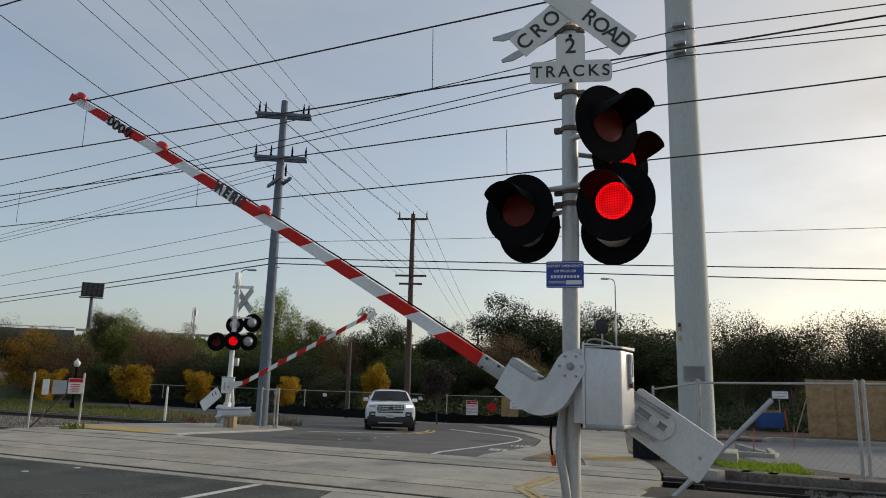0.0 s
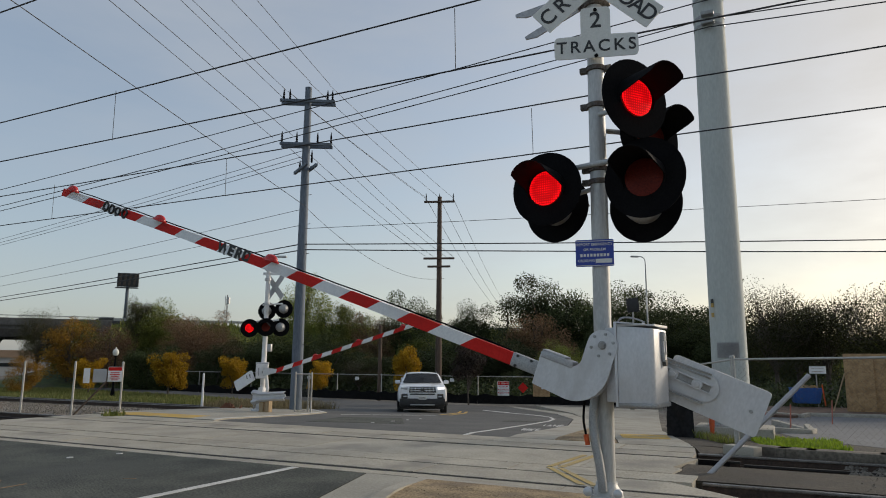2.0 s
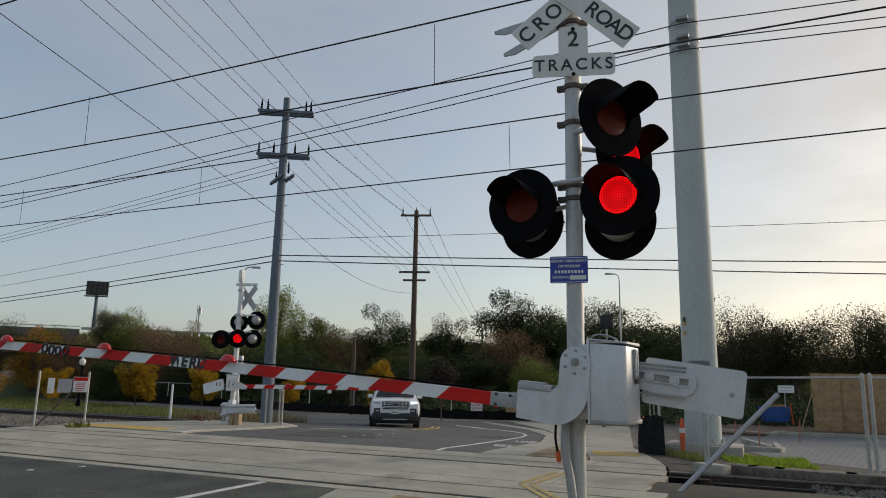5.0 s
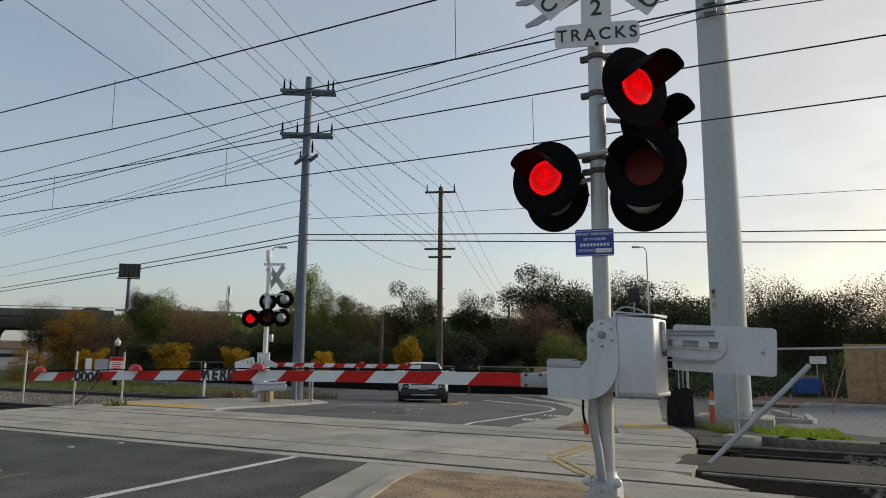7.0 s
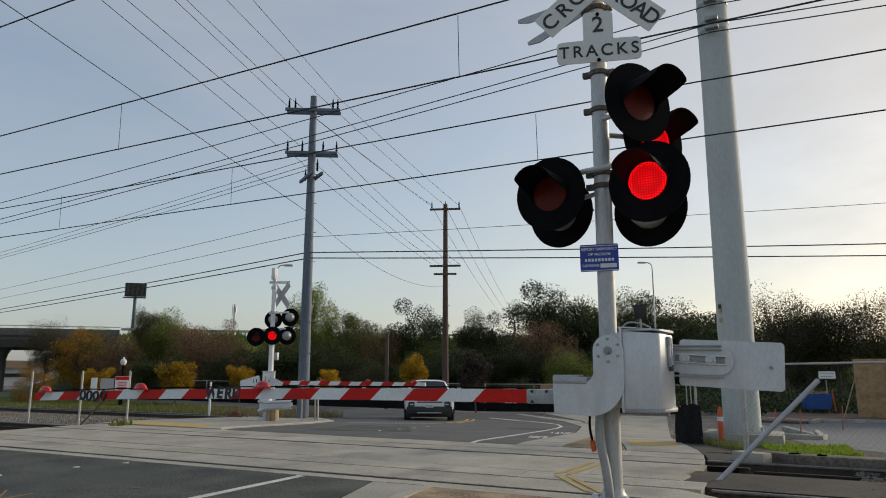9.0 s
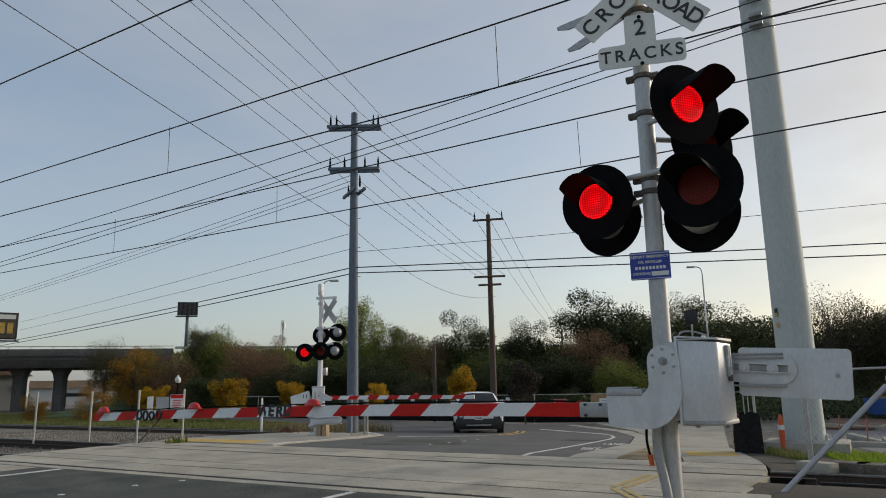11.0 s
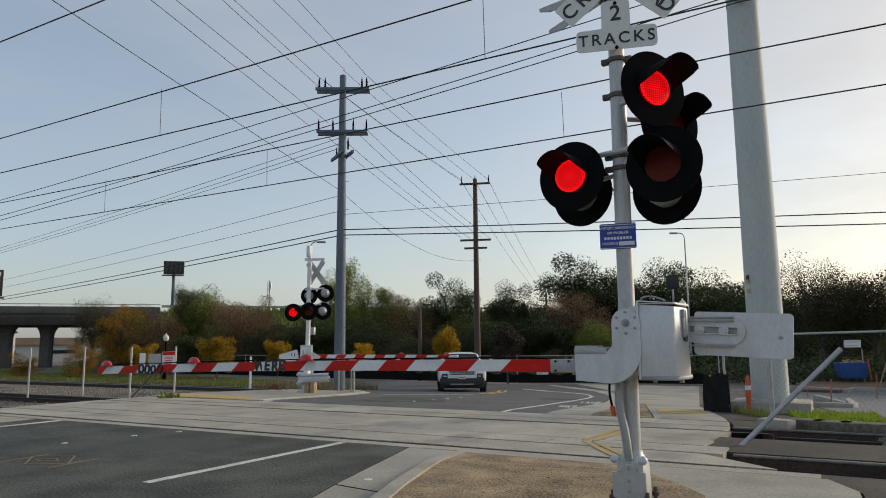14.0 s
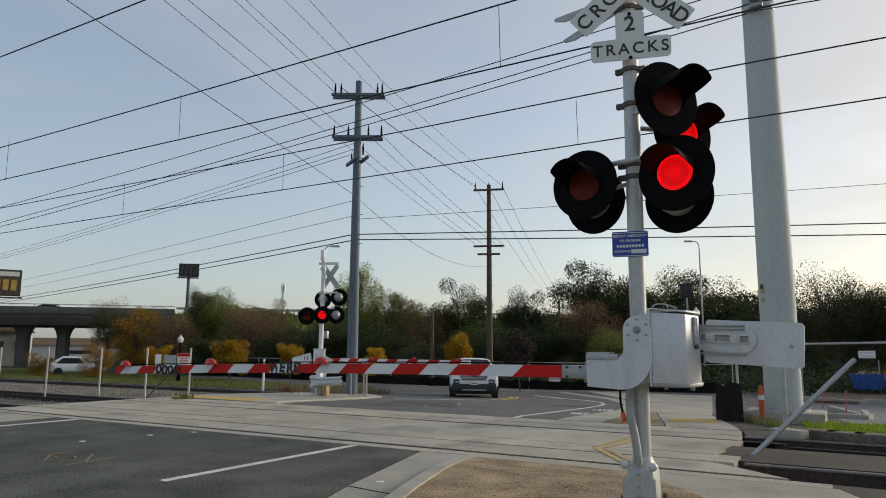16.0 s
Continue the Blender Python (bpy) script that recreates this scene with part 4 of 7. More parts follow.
def make_gate():
    """The near gate: bracket, striped arm and counterweight turn about one shaft."""
    g = thing("gate_arm", Matrix.Translation((-1.104, 5.50, 1.585)), "red and white striped gate arm with silver bracket and counterweight", "barrier arm")
    bm = bmesh.new()
    pts = arc(0, 0, 0.115, 0, 180, 12) + [(-0.115, -0.15)] + arc(-0.20, -0.15, 0.087, 0, -90, 6) + [(-0.436, -0.237), (-0.430, -0.466), (-0.16, -0.484)] + arc(-0.15, -0.22, 0.265, -90, 0, 8)
    pts = [p for p in pts]
    prism(bm, pts, -0.02, 0.012)
    part("bracket", bm, M["silver"], g, "silver curved arm bracket")
    bm = bmesh.new()
    prism(bm, pts, 0.10, 0.12)
    part("rear_bracket", bm, M["silver"], g)
    for k in range(6):
        a = radians(60 * k + 30)
        bm = bmesh.new()
        tube(bm, (0.085 * math.cos(a), -0.018, 0.085 * math.sin(a)), (0.085 * math.cos(a), -0.034, 0.085 * math.sin(a)), 0.012, 0.011, 8)
        part("bolt", bm, M["silver_dark"], g)
    bm = bmesh.new()
    tube(bm, (0, 0.6, 0), (0, -0.03, 0), 0.032, 0.032, 14)
    tube(bm, (0, -0.018, 0), (0, -0.045, 0), 0.030, 0.027, 6)
    tube(bm, (0, -0.04, 0), (0, -0.06, 0), 0.016, 0.014, 10)
    part("shaft", bm, M["silver_dark"], g)
    bm = bmesh.new()
    box(bm, (-0.30, 0.05, -0.222), (0.27, 0.16, 0.05), bevel=0.008)
    box(bm, (-0.33, 0.05, -0.192), (0.20, 0.14, 0.02), bevel=0.006)
    part("arm_clamp", bm, M["sign_back"], g)
    bm = bmesh.new()
    box(bm, (-0.53, 0.05, -0.350), (0.28, 0.06, 0.112), bevel=0.012)
    part("arm_root", bm, M["silver_dark"], g)
    for dx, dz in ((-0.62, 0.04), (-0.62, -0.04), (-0.50, 0.04)):
        bm = bmesh.new()
        tube(bm, (dx, 0.02, -0.350 + dz), (dx, 0.005, -0.350 + dz), 0.012, 0.011, 8)
        part("bolt", bm, M["ink"], g)
    sag = lambda x: -0.350 - 0.0027 * (x + 0.66) ** 2
    arm = bmesh.new()
    xs = [-0.60 - 0.39 * k for k in range(17)]
    prism(arm, [(x, sag(x) - 0.046) for x in xs] + [(x, sag(x) + 0.046) for x in reversed(xs)], 0.032, 0.068)
    part("arm", arm, M["white"], g)
    make_stripes(g, -0.64, -6.865, sag, 0.104, 0.05, 0.663, True, first=0.445)
    for ob in [o for o in g.children if o.name.startswith(("red_band", "white_band"))]:
        ob.matrix_basis = Matrix.Translation((0, 0.05, 0))
    for x in (-6.644, -5.039, -3.353):
        make_arm_light(g, x, sag(x) + 0.052)
        g.children[-1].matrix_basis = Matrix.Translation((0, 0.05, 0))
    cable = []
    for k in range(30):
        x = -0.7 - 6.0 * k / 29
        cable.append((x, 0.05, sag(x) + 0.060 + 0.010 * abs(math.sin(k * 1.7))))
    bend(cable, 0.007, "light_cable", M["black"], g, 1)
    for k, ch in enumerate("WERD"):
        x = -4.03 + 0.112 * k
        letters(ch, 0.150, Matrix.Translation((x, 0.0225, sag(x) + 0.008 * (k % 2))) @ pose(0, 0, 0, 90, 0, 0) @ Matrix(((1, 0.18, 0, 0), (0, 1, 0, 0), (0, 0, 1, 0), (0, 0, 0, 1))), g, M["ink"], name="spray_letter", ext=0.001, bold=0.05)
    scribble(g, -6.06, -5.60, -0.422, 0.115, 0.020, 5)
    # counterweight on the far side of the case
    bm = bmesh.new()
    prism(bm, round_rect(0.75, 0.362, 0.03), 0.555, 0.60, pose(0.803, 0, -0.103, 0, 3.3, 0))
    part("counterweight", bm, M["silver"], g, "silver steel counterweight plate")
    bm = bmesh.new()
    prism(bm, [(0.05, 0.052), (0.05, -0.105), (0.50, -0.175)] + arc(0.72, -0.072, 0.112, -90, 90, 10) + [(0.60, 0.045)], 0.525, 0.55)
    part("weight_arm", bm, M["silver"], g)
    for z0, z1 in ((0.05, 0.065), (-0.185, -0.17), (0.02, 0.035)):
        bm = bmesh.new()
        box(bm, (0.42, 0.515, (z0 + z1) / 2 - 0.01), (0.66, 0.03, 0.014), rot=(0, 1.5, 0), bevel=0.003)
        part("weight_rib", bm, M["silver_dark"], g)
    # long adjusting slot between two raised lips, with a clamping bolt near each end
    bm = bmesh.new()
    box(bm, (0.585, 0.523, -0.061), (0.37, 0.008, 0.052), rot=(0, 4, 0), bevel=0.003)
    part("slot", bm, M["silver_dark"], g)
    for z in (-0.030, -0.092):
        bm = bmesh.new()
        box(bm, (0.585, 0.512, z), (0.39, 0.028, 0.010), rot=(0, 4, 0), bevel=0.003)
        part("slot_lip", bm, M["silver"], g)
    for x, z in ((0.476, -0.054), (0.667, -0.067)):
        bm = bmesh.new()
        tube(bm, (x, 0.522, z), (x, 0.497, z), 0.043, 0.040, 16)
        tube(bm, (x, 0.500, z), (x, 0.472, z), 0.025, 0.022, 6)
        part("bolt", bm, M["silver"], g)
    bm = bmesh.new()
    tube(bm, (1.085, 0.56, -0.128), (1.085, 0.53, -0.128), 0.016, 0.014, 8)
    part("bolt", bm, M["silver_dark"], g)
    return g


GATE = make_gate()


# ---- far signal ----
def make_far_signal():
    X, Y = -16.15, 19.12
    Z = fall(Y) + 0.03
    s = thing("crossing_signal", Matrix.Translation((X, Y, Z)), "white-painted far crossing signal mast with flashers and crossbuck", "crossing signal")
    P = lambda x, y, z, *r: pose(x - X, y - Y, z - Z, *r)
    V = lambda x, y, z: (x - X, y - Y, z - Z)
    bm = bmesh.new()
    tube(bm, V(X, Y, Z), V(X + 0.03, Y, 5.05), 0.085, 0.075, 18)
    part("mast", bm, M["white"], s)
    bm = bmesh.new()
    box(bm, V(X, Y, Z + 0.04), (0.5, 0.5, 0.08), bevel=0.015)
    box(bm, V(X, Y, Z + 0.30), (0.30, 0.30, 0.44), bevel=0.03, taper=0.85)
    part("base_casting", bm, M["silver"], s)
    for pa, pb in (((-16.5, 18.95, 2.86), (-15.75, 19.35, 2.92)), ((-16.3, 19.1, 3.45), (-15.7, 19.45, 3.50))):
        bm = bmesh.new()
        tube(bm, V(*pa), V(*pb), 0.03, 0.03, 10)
        part("crossarm", bm, M["white"], s)
    for z in (2.9, 3.48, 4.35):
        bm = bmesh.new()
        lathe(bm, [(0.10, -0.05), (0.11, -0.04), (0.11, 0.04), (0.10, 0.05)], Matrix(), 14)
        part("clamp", bm, M["silver"], s, "", P(X + 0.02, Y, z))
    make_lamp(s, P(-16.50, 18.72, 2.62, 0, 0, 28), 0, "silver")
    make_lamp(s, P(-16.00, 18.98, 2.66, 0, 0, 28), 1, "silver")
    make_lamp(s, P(-15.72, 19.42, 2.67, 0, 0, 205), 1, "silver")
    make_lamp(s, P(-16.22, 19.25, 3.24, 0, 0, 205), 0, "silver")
    make_lamp(s, P(-15.68, 19.50, 3.32, 0, 0, 205), 1, "silver")
    for ry in (45, -45):
        blade(s, P(-15.92, 19.28, 4.08, 0, 0, 171) @ pose(0, 0.01 * (ry > 0), 0, 0, ry, 0), None, w=1.1, face="sign_back")
    bm = bmesh.new()
    box(bm, V(-15.95, 19.2, 4.55), (0.75, 0.04, 0.10), rot=(0, 0, 25), bevel=0.01)
    part("sign_bracket", bm, M["white"], s)
    bm = bmesh.new()
    box(bm, V(X + 0.02, Y - 0.02, 4.85), (0.16, 0.16, 0.42), bevel=0.03)
    part("bell", bm, M["white"], s)
    bm = bmesh.new()
    box(bm, V(-15.85, 19.05, 1.95), (0.16, 0.10, 0.26), bevel=0.02)
    part("junction_box", bm, M["sign_back"], s)
    bm = bmesh.new()
    box(bm, (0, 0, 0), (0.40, 0.46, 0.50), bevel=0.03)
    case = part("mechanism_case", bm, M["white"], s, "", P(-16.03, 18.93, 1.16, 0, 0, 38))
    bm = bmesh.new()
    box(bm, (0, 0, 0.27), (0.43, 0.49, 0.05), bevel=0.015)
    part("lid", bm, M["silver"], case)
    bm = bmesh.new()
    box(bm, (-0.10, -0.245, -0.02), (0.03, 0.03, 0.26), bevel=0.006)
    part("latch", bm, M["silver_dark"], case)
    bm = bmesh.new()
    box(bm, V(X, Y, Z + 0.62), (0.24, 0.24, 0.36), bevel=0.03, taper=0.8)
    part("mast_sheath", bm, M["white"], s)
    for dx in (-0.16, 0.16):
        bm = bmesh.new()
        tube(bm, V(X + dx, Y - 0.2, Z), V(X + dx, Y - 0.2, Z + 0.34), 0.025, 0.025, 8)
        part("anchor_bolt", bm, M["silver_dark"], s)
    bm = bmesh.new()
    tube(bm, V(-15.8, 18.9, 1.0), V(-15.74, 18.92, 0.55), 0.05, 0.05, 10)
    tube(bm, V(-15.74, 18.92, 0.55), V(-15.95, 19.0, 0.15), 0.05, 0.05, 10)
    part("conduit", bm, M["white"], s)
    return s


make_far_signal()


def make_far_gate():
    g = thing("gate_arm", Matrix.Translation((-15.90, 19.0, 1.12)), "red and white striped gate arm of the far signal", "barrier arm")
    bm = bmesh.new()
    prism(bm, arc(0, 0, 0.14, 90, 270, 8) + [(0.55, -0.16), (0.62, -0.06), (0.2, 0.10)], -0.22, -0.19)
    part("bracket", bm, M["silver"], g)
    bm = bmesh.new()
    prism(bm, round_rect(0.85, 0.36, 0.04, -0.82, 0.10), -0.24, -0.18, pose(0, 0, 0, 0, -13, 0))
    part("counterweight", bm, M["white"], g, "white counterweight plate")
    for x in (-0.66, -0.52):
        bm = bmesh.new()
        box(bm, (x, -0.245, 0.0), (0.03, 0.01, 0.12))
        part("bolt", bm, M["ink"], g)
    bm = bmesh.new()
    tube(bm, (0, -0.25, 0), (0, 0.2, 0), 0.05, 0.05, 12)
    part("shaft", bm, M["silver_dark"], g)
    make_stripes(g, 0.355, 5.95, lambda x: -0.06 - 0.0018 * (x - 0.355), 0.13, 0.05, 0.81, True, -1.0)
    for x in (2.1, 3.85, 5.55):
        make_arm_light(g, x, 0.0)
    return g


FAR_GATE = make_far_gate()

# guard rail in front of the far signal
def make_guard_rail():
    z = fall(18.4)
    t = thing("guard_rail", Matrix.Translation((-15.9, 18.45, z)), "short galvanised guard rail on timber posts", "guard rail")
    prof = [(-0.16, 0.0), (-0.10, 0.05), (-0.04, 0.0), (0.0, 0.0), (0.04, 0.0), (0.10, 0.05), (0.16, 0.0)]
    bm = bmesh.new()
    rows = []
    for x, grow in ((-0.05, 1.5), (0.10, 1.5), (0.3, 1.0), (1.32, 0.9)):
        rows.append([bm.verts.new((x, -d * 2.2 - 0.02, 0.50 + h * grow + 0.06 * x)) for h, d in prof])
        rows[-1] += [bm.verts.new((x, -d * 2.2 + 0.0, 0.50 + h * grow + 0.06 * x)) for h, d in reversed(prof)]
    for a, b in zip(rows, rows[1:]):
        for k in range(len(a)):
            bm.faces.new((a[k], a[(k + 1) % len(a)], b[(k + 1) % len(a)], b[k]))
    bm.faces.new(rows[0]), bm.faces.new(rows[-1])
    part("beam", bm, M["silver"], t)
    for x in (0.28, 0.52):
        bm = bmesh.new()
        box(bm, (x, 0.12, 0.28), (0.18, 0.18, 0.62), bevel=0.012)
        part("timber_post", bm, M["wood"], t)


make_guard_rail()


# ---- poles ----
def insulator(parent, p, up=1):
    bm = bmesh.new()
    prof = [(0.02, 0.0), (0.05, 0.03), (0.03, 0.06), (0.055, 0.09), (0.03, 0.12), (0.05, 0.15), (0.03, 0.18), (0.045, 0.22), (0.01, 0.42)]
    lathe(bm, [(r, up * z * 1.25) for r, z in prof], Matrix.Translation(p), 8)
    part("insulator", bm, M["black"], parent)


def utility_pole(x, y, z1, r0, r1, mat, arms, label):
    z0 = fall(y)
    t = thing("utility_pole", Matrix.Translation((x, y, z0)), label, "utility pole", "utility poles")
    bm = bmesh.new()
    tube(bm, (0, 0, -0.1), (0, 0, z1 - z0), r0, r1, 16)
    part("shaft", bm, M[mat], t)
    for az, half, yaw, double, pins in arms:
        m = pose(0, 0, az - z0, 0, 0, yaw)
        for dy in ((-r1 - 0.06, r1 + 0.06) if double else (-r1 - 0.05,)):
            bm = bmesh.new()
            box(bm, (0, dy, 0), (2 * half, 0.10, 0.12), bevel=0.01)
            part("crossarm", bm, M[mat], t, "", m)
        for px in pins:
            insulator(t, m @ Vector((px, 0, 0.06)))
    for k in range(7):
        bm = bmesh.new()
        tube(bm, (r0 * 0.9, 0, 2.5 + k * 1.2), (r0 + 0.12, 0, 2.5 + k * 1.2), 0.012, 0.012, 6)
        part("climbing_step", bm, M["wire"], t)
    return t


utility_pole(-16.95, 22.0, 12.75, 0.235, 0.135, "bluepole", [(12.1, 1.12, 30, True, (-1.0, -0.75, 0.8, 1.0)), (10.25, 1.05, 30, True, (-1.0, -0.4, 0.45, 1.0)), (9.25, 0.85, -35, True, (-0.8, 0.8))], "tall blue-grey utility pole with three crossarms")
utility_pole(-18.55, 37.4, 11.7, 0.20, 0.13, "woodpole", [(11.35, 0.95, 20, False, (-0.85, 0.0, 0.85)), (7.8, 0.95, 20, False, ()), (7.3, 0.7, 20, False, ())], "brown wooden utility pole with crossarms")
utility_pole(-38.5, 101.0, 9.5, 0.2, 0.14, "woodpole", [(9.0, 0.9, 40, False, ()), (8.2, 0.9, 40, False, ())], "distant wooden utility pole")


def plain_pole(x, y, z1, r, mat, label, name="pole"):
    bm = bmesh.new()
    tube(bm, (x, y, fall(y) - 0.1), (x, y, z1), r, r * 0.75, 12)
    lathe(bm, [(r * 0.8, 0), (r * 0.8, 0.05), (r * 0.4, 0.09), (0.003, 0.1)], Matrix.Translation((x, y, z1)), 10)
    return tagged(mesh_ob(name, bm, M[mat]), label, "pole")


plain_pole(-22.7, 37.5, 3.75, 0.14, "woodpole", "short brown timber pole")


plain_pole(-21.30, 21.5, 0.92, 0.055, "white", "short white-painted marker post by the old track", "marker_post")


def make_steel_pole():
    x, y = -1.04, 17.5
    t = thing("steel_pole", Matrix.Translation((x, y, fall(y))), "massive pale grey tapered steel transmission pole", "steel pole")
    bm = bmesh.new()
    lathe(bm, [(0.40, 0.30), (0.39, 2.0), (0.35, 12.0), (0.32, 19.0)], Matrix(), 12)
    part("shaft", bm, M["steelpole"], t)
    bm = bmesh.new()
    box(bm, (0.02, 0.0, -0.02), (1.62, 1.25, 0.56), bevel=0.03)
    part("footing", bm, M["kerb"], t)
    bm = bmesh.new()
    lathe(bm, [(0.54, 0.26), (0.54, 0.30), (0.40, 0.305), (0.1, 0.305)], Matrix(), 24)
    part("base_plate", bm, M["galv"], t)
    for k in range(12):
        a = radians(30 * k)
        bm = bmesh.new()
        tube(bm, (0.47 * math.cos(a), 0.47 * math.sin(a), 0.30), (0.47 * math.cos(a), 0.47 * math.sin(a), 0.40), 0.028, 0.028, 6)
        part("anchor_bolt", bm, M["galv"], t)
    for z, w in ((10.6, 0.03), (10.1, 0.025), (9.88, 0.025)):
        bm = bmesh.new()
        lathe(bm, [(0.352, -0.035), (0.368, -0.03), (0.368, 0.03), (0.352, 0.035)], Matrix.Translation((0, 0, z)), 16)
        box(bm, (0.0, -0.42, z), (0.30, 0.16, 0.10), bevel=0.02)
        part("wire_clamp", bm, M["silver_dark"], t)
    for z, mat in ((3.07, "ink"), (2.98, "yellowpaint"), (2.75, "yellowpaint")):
        bm = bmesh.new()
        box(bm, (-0.28, -0.285, z), (0.08, 0.012, 0.10), rot=(0, 0, -45))
        part("tag", bm, M[mat], t)
    bm = bmesh.new()
    a, b = [], []
    for k in range(9):
        q = radians(-125 + 9 * k)
        a.append(bm.verts.new((0.396 * math.cos(q), 0.396 * math.sin(q), 1.78)))
        b.append(bm.verts.new((0.393 * math.cos(q), 0.393 * math.sin(q), 2.12)))
    for k in range(8):
        bm.faces.new((a[k], a[k + 1], b[k + 1], b[k]))
    bmesh.ops.solidify(bm, geom=bm.faces[:], thickness=0.006)
    part("paint_patch", bm, M["sign_back"], t, "square of darker grey paint")
    return t


make_steel_pole()

# ---- overhead lines ----
for _y, _z0, _z1, _sg, _zc in ((9.1, 7.22, 6.92, 0.32, 5.82), (12.2, 6.65, 6.36, 0.22, 5.36)):
    wire((-62, _y, _z0), (-1.0, _y, _z1), _sg, 0.013, "dark catenary messenger wire over the crossing", 30)
    wire((-1.0, _y, _z1), (45, _y, _z1 + 0.5), 0.2, 0.013, "dark catenary messenger wire over the crossing", 20)
    wire((-90, _y, _zc - 0.03), (60, _y, _zc + 0.04), 0.0, 0.012, "dark catenary contact wire over the crossing", 30)
for _y, _x, _z0, _z1 in ((9.1, -4.06, 5.82, 6.84), (9.1, -11.65, 5.80, 6.85), (9.1, -18.5, 5.80, 6.9), (12.2, -3.9, 5.37, 6.28), (12.2, -11.6, 5.36, 6.3), (12.2, -18.0, 5.35, 6.35), (12.2, -25.0, 5.35, 6.38), (9.1, 3.5, 5.84, 6.85)):
    wire((_x, _y, _z0), (_x - 0.02, _y, _z1), 0, 0.006, "thin catenary dropper over the crossing", 1)
wire((-80, 6.3, 7.3), (60, 6.3, 7.3), 0.3, 0.012, "dark overhead wire over the crossing", 24)
for _y in (5.66, 5.19, 5.08):
    wire((-3.2, _y, 7.0), (60, _y, 7.3), 0.2, 0.012, "dark overhead wire over the crossing", 20)
    wire((-3.2, _y, 7.0), (-40, _y - 3.0, 11.0), 0.2, 0.012, "dark overhead wire over the crossing", 16)
# transmission line on the steel pole
for _zl, _zp, _zr in ((7.2, 10.3, 9.6), (6.2, 9.81, 8.9), (6.0, 9.59, 8.6)):
    wire((-62, 17.1, _zl), (-1.04, 17.08, _zp), 0.35, 0.014, "dark transmission wire over the crossing", 30)
    wire((-1.04, 17.08, _zp), (45, 17.1, _zr + 1.5), 0.9, 0.014, "dark transmission wire over the crossing", 24)
# distribution lines along the poles
_A, _B = Vector((-16.95, 22.0, 0)), Vector((-18.55, 37.4, 0))
_D = Vector((-38.5, 101.0, 0))
for _p, _q in (
    ((-17.7, 21.5, 12.57), (-7.75, -16.0, 13.26)),
    ((-17.81, 21.45, 12.25), (-7.86, -16.0, 13.37)),
    ((-16.87, 22.0, 12.99), (-6.92, -16.0, 13.21)),
    ((-16.2, 22.45, 12.92), (-6.25, -16.0, 13.99)),
    ((-17.52, 21.8, 10.7), (-7.57, -16.0, 11.88)),
    ((-18.28, 21.5, 10.61), (-8.33, -16.0, 12.49)),
    ((-16.78, 21.9, 7.65), (-6.84, -16.0, 9.72)),
):
    wire(_q, _p, 0.0, 0.010, "dark power line over the crossing", 20)
for _o, _za, _zb in ((-0.85, 12.57, 11.6), (-0.75, 12.5, 11.6), (0.0, 13.0, 11.63), (0.85, 12.9, 11.6)):
    _w = Vector((_o * 0.87, _o * 0.5, 0))
    wire(_A + _w + Vector((0, 0, _za)), _B + _w * 1.05 + Vector((0, 0, _zb)), 0.1, 0.010, "dark power line over the crossing", 12)
for _o in (-0.85, 0.0, 0.85):
    _w = Vector((_o * 0.94, _o * 0.34, 0))
    wire(_B + _w + Vector((0, 0, 11.6)), _D + _w + Vector((0, 0, 9.2)), 0.8, 0.014, "dark power line over the crossing", 16)
for _o, _za in ((-1.0, 10.4), (-0.45, 10.4), (0.45, 10.4), (1.0, 10.4)):
    _w = Vector((_o * 0.87, _o * 0.5, 0))
    wire(_A + _w + Vector((0, 0, _za)), _B + _w * 0.85 + Vector((0, 0, 7.95)), 0.2, 0.010, "dark power line over the crossing", 12)
wire((-17.0, 22.0, 7.77), (-18.5, 37.3, 6.55), 0.9, 0.009)
_left, _right = Vector((-0.976, 0.217, 0)), Vector((0.94, 0.336, 0))
for _z, _r, _lab in ((9.30, 0.012, "dark power line over the crossing"), (9.05, 0.012, "dark power line over the crossing"), (8.85, 0.012, "dark power line over the crossing"), (7.55, 0.010, "thin telephone line over the crossing"), (6.90, 0.010, "thin telephone line over the crossing"), (6.12, 0.022, "thick black telephone cable over the crossing"), (5.88, 0.022, "thick black telephone cable over the crossing")):
    _up = 1.0 if _z > 8 else 0.0
    _p = Vector((-16.95, 21.9, _z + 0.72 * _up))
    wire(_p, _p + _left * 120 + Vector((0, 0, 0.6 + 1.0 * _up)), 0.7, _r, _lab, 24)
for _z, _z2, _r, _lab in ((6.12, 6.1, 0.022, "thick black telephone cable over the crossing"), (5.90, 5.45, 0.022, "thick black telephone cable over the crossing"), (6.75, 8.5, 0.010, "thin telephone line over the crossing")):
    _p = Vector((-16.95, 21.9, _z))
    wire(_p, _p + _right * 44 + Vector((0, 0, _z2 - _z)), 0.12, _r, _lab, 20)


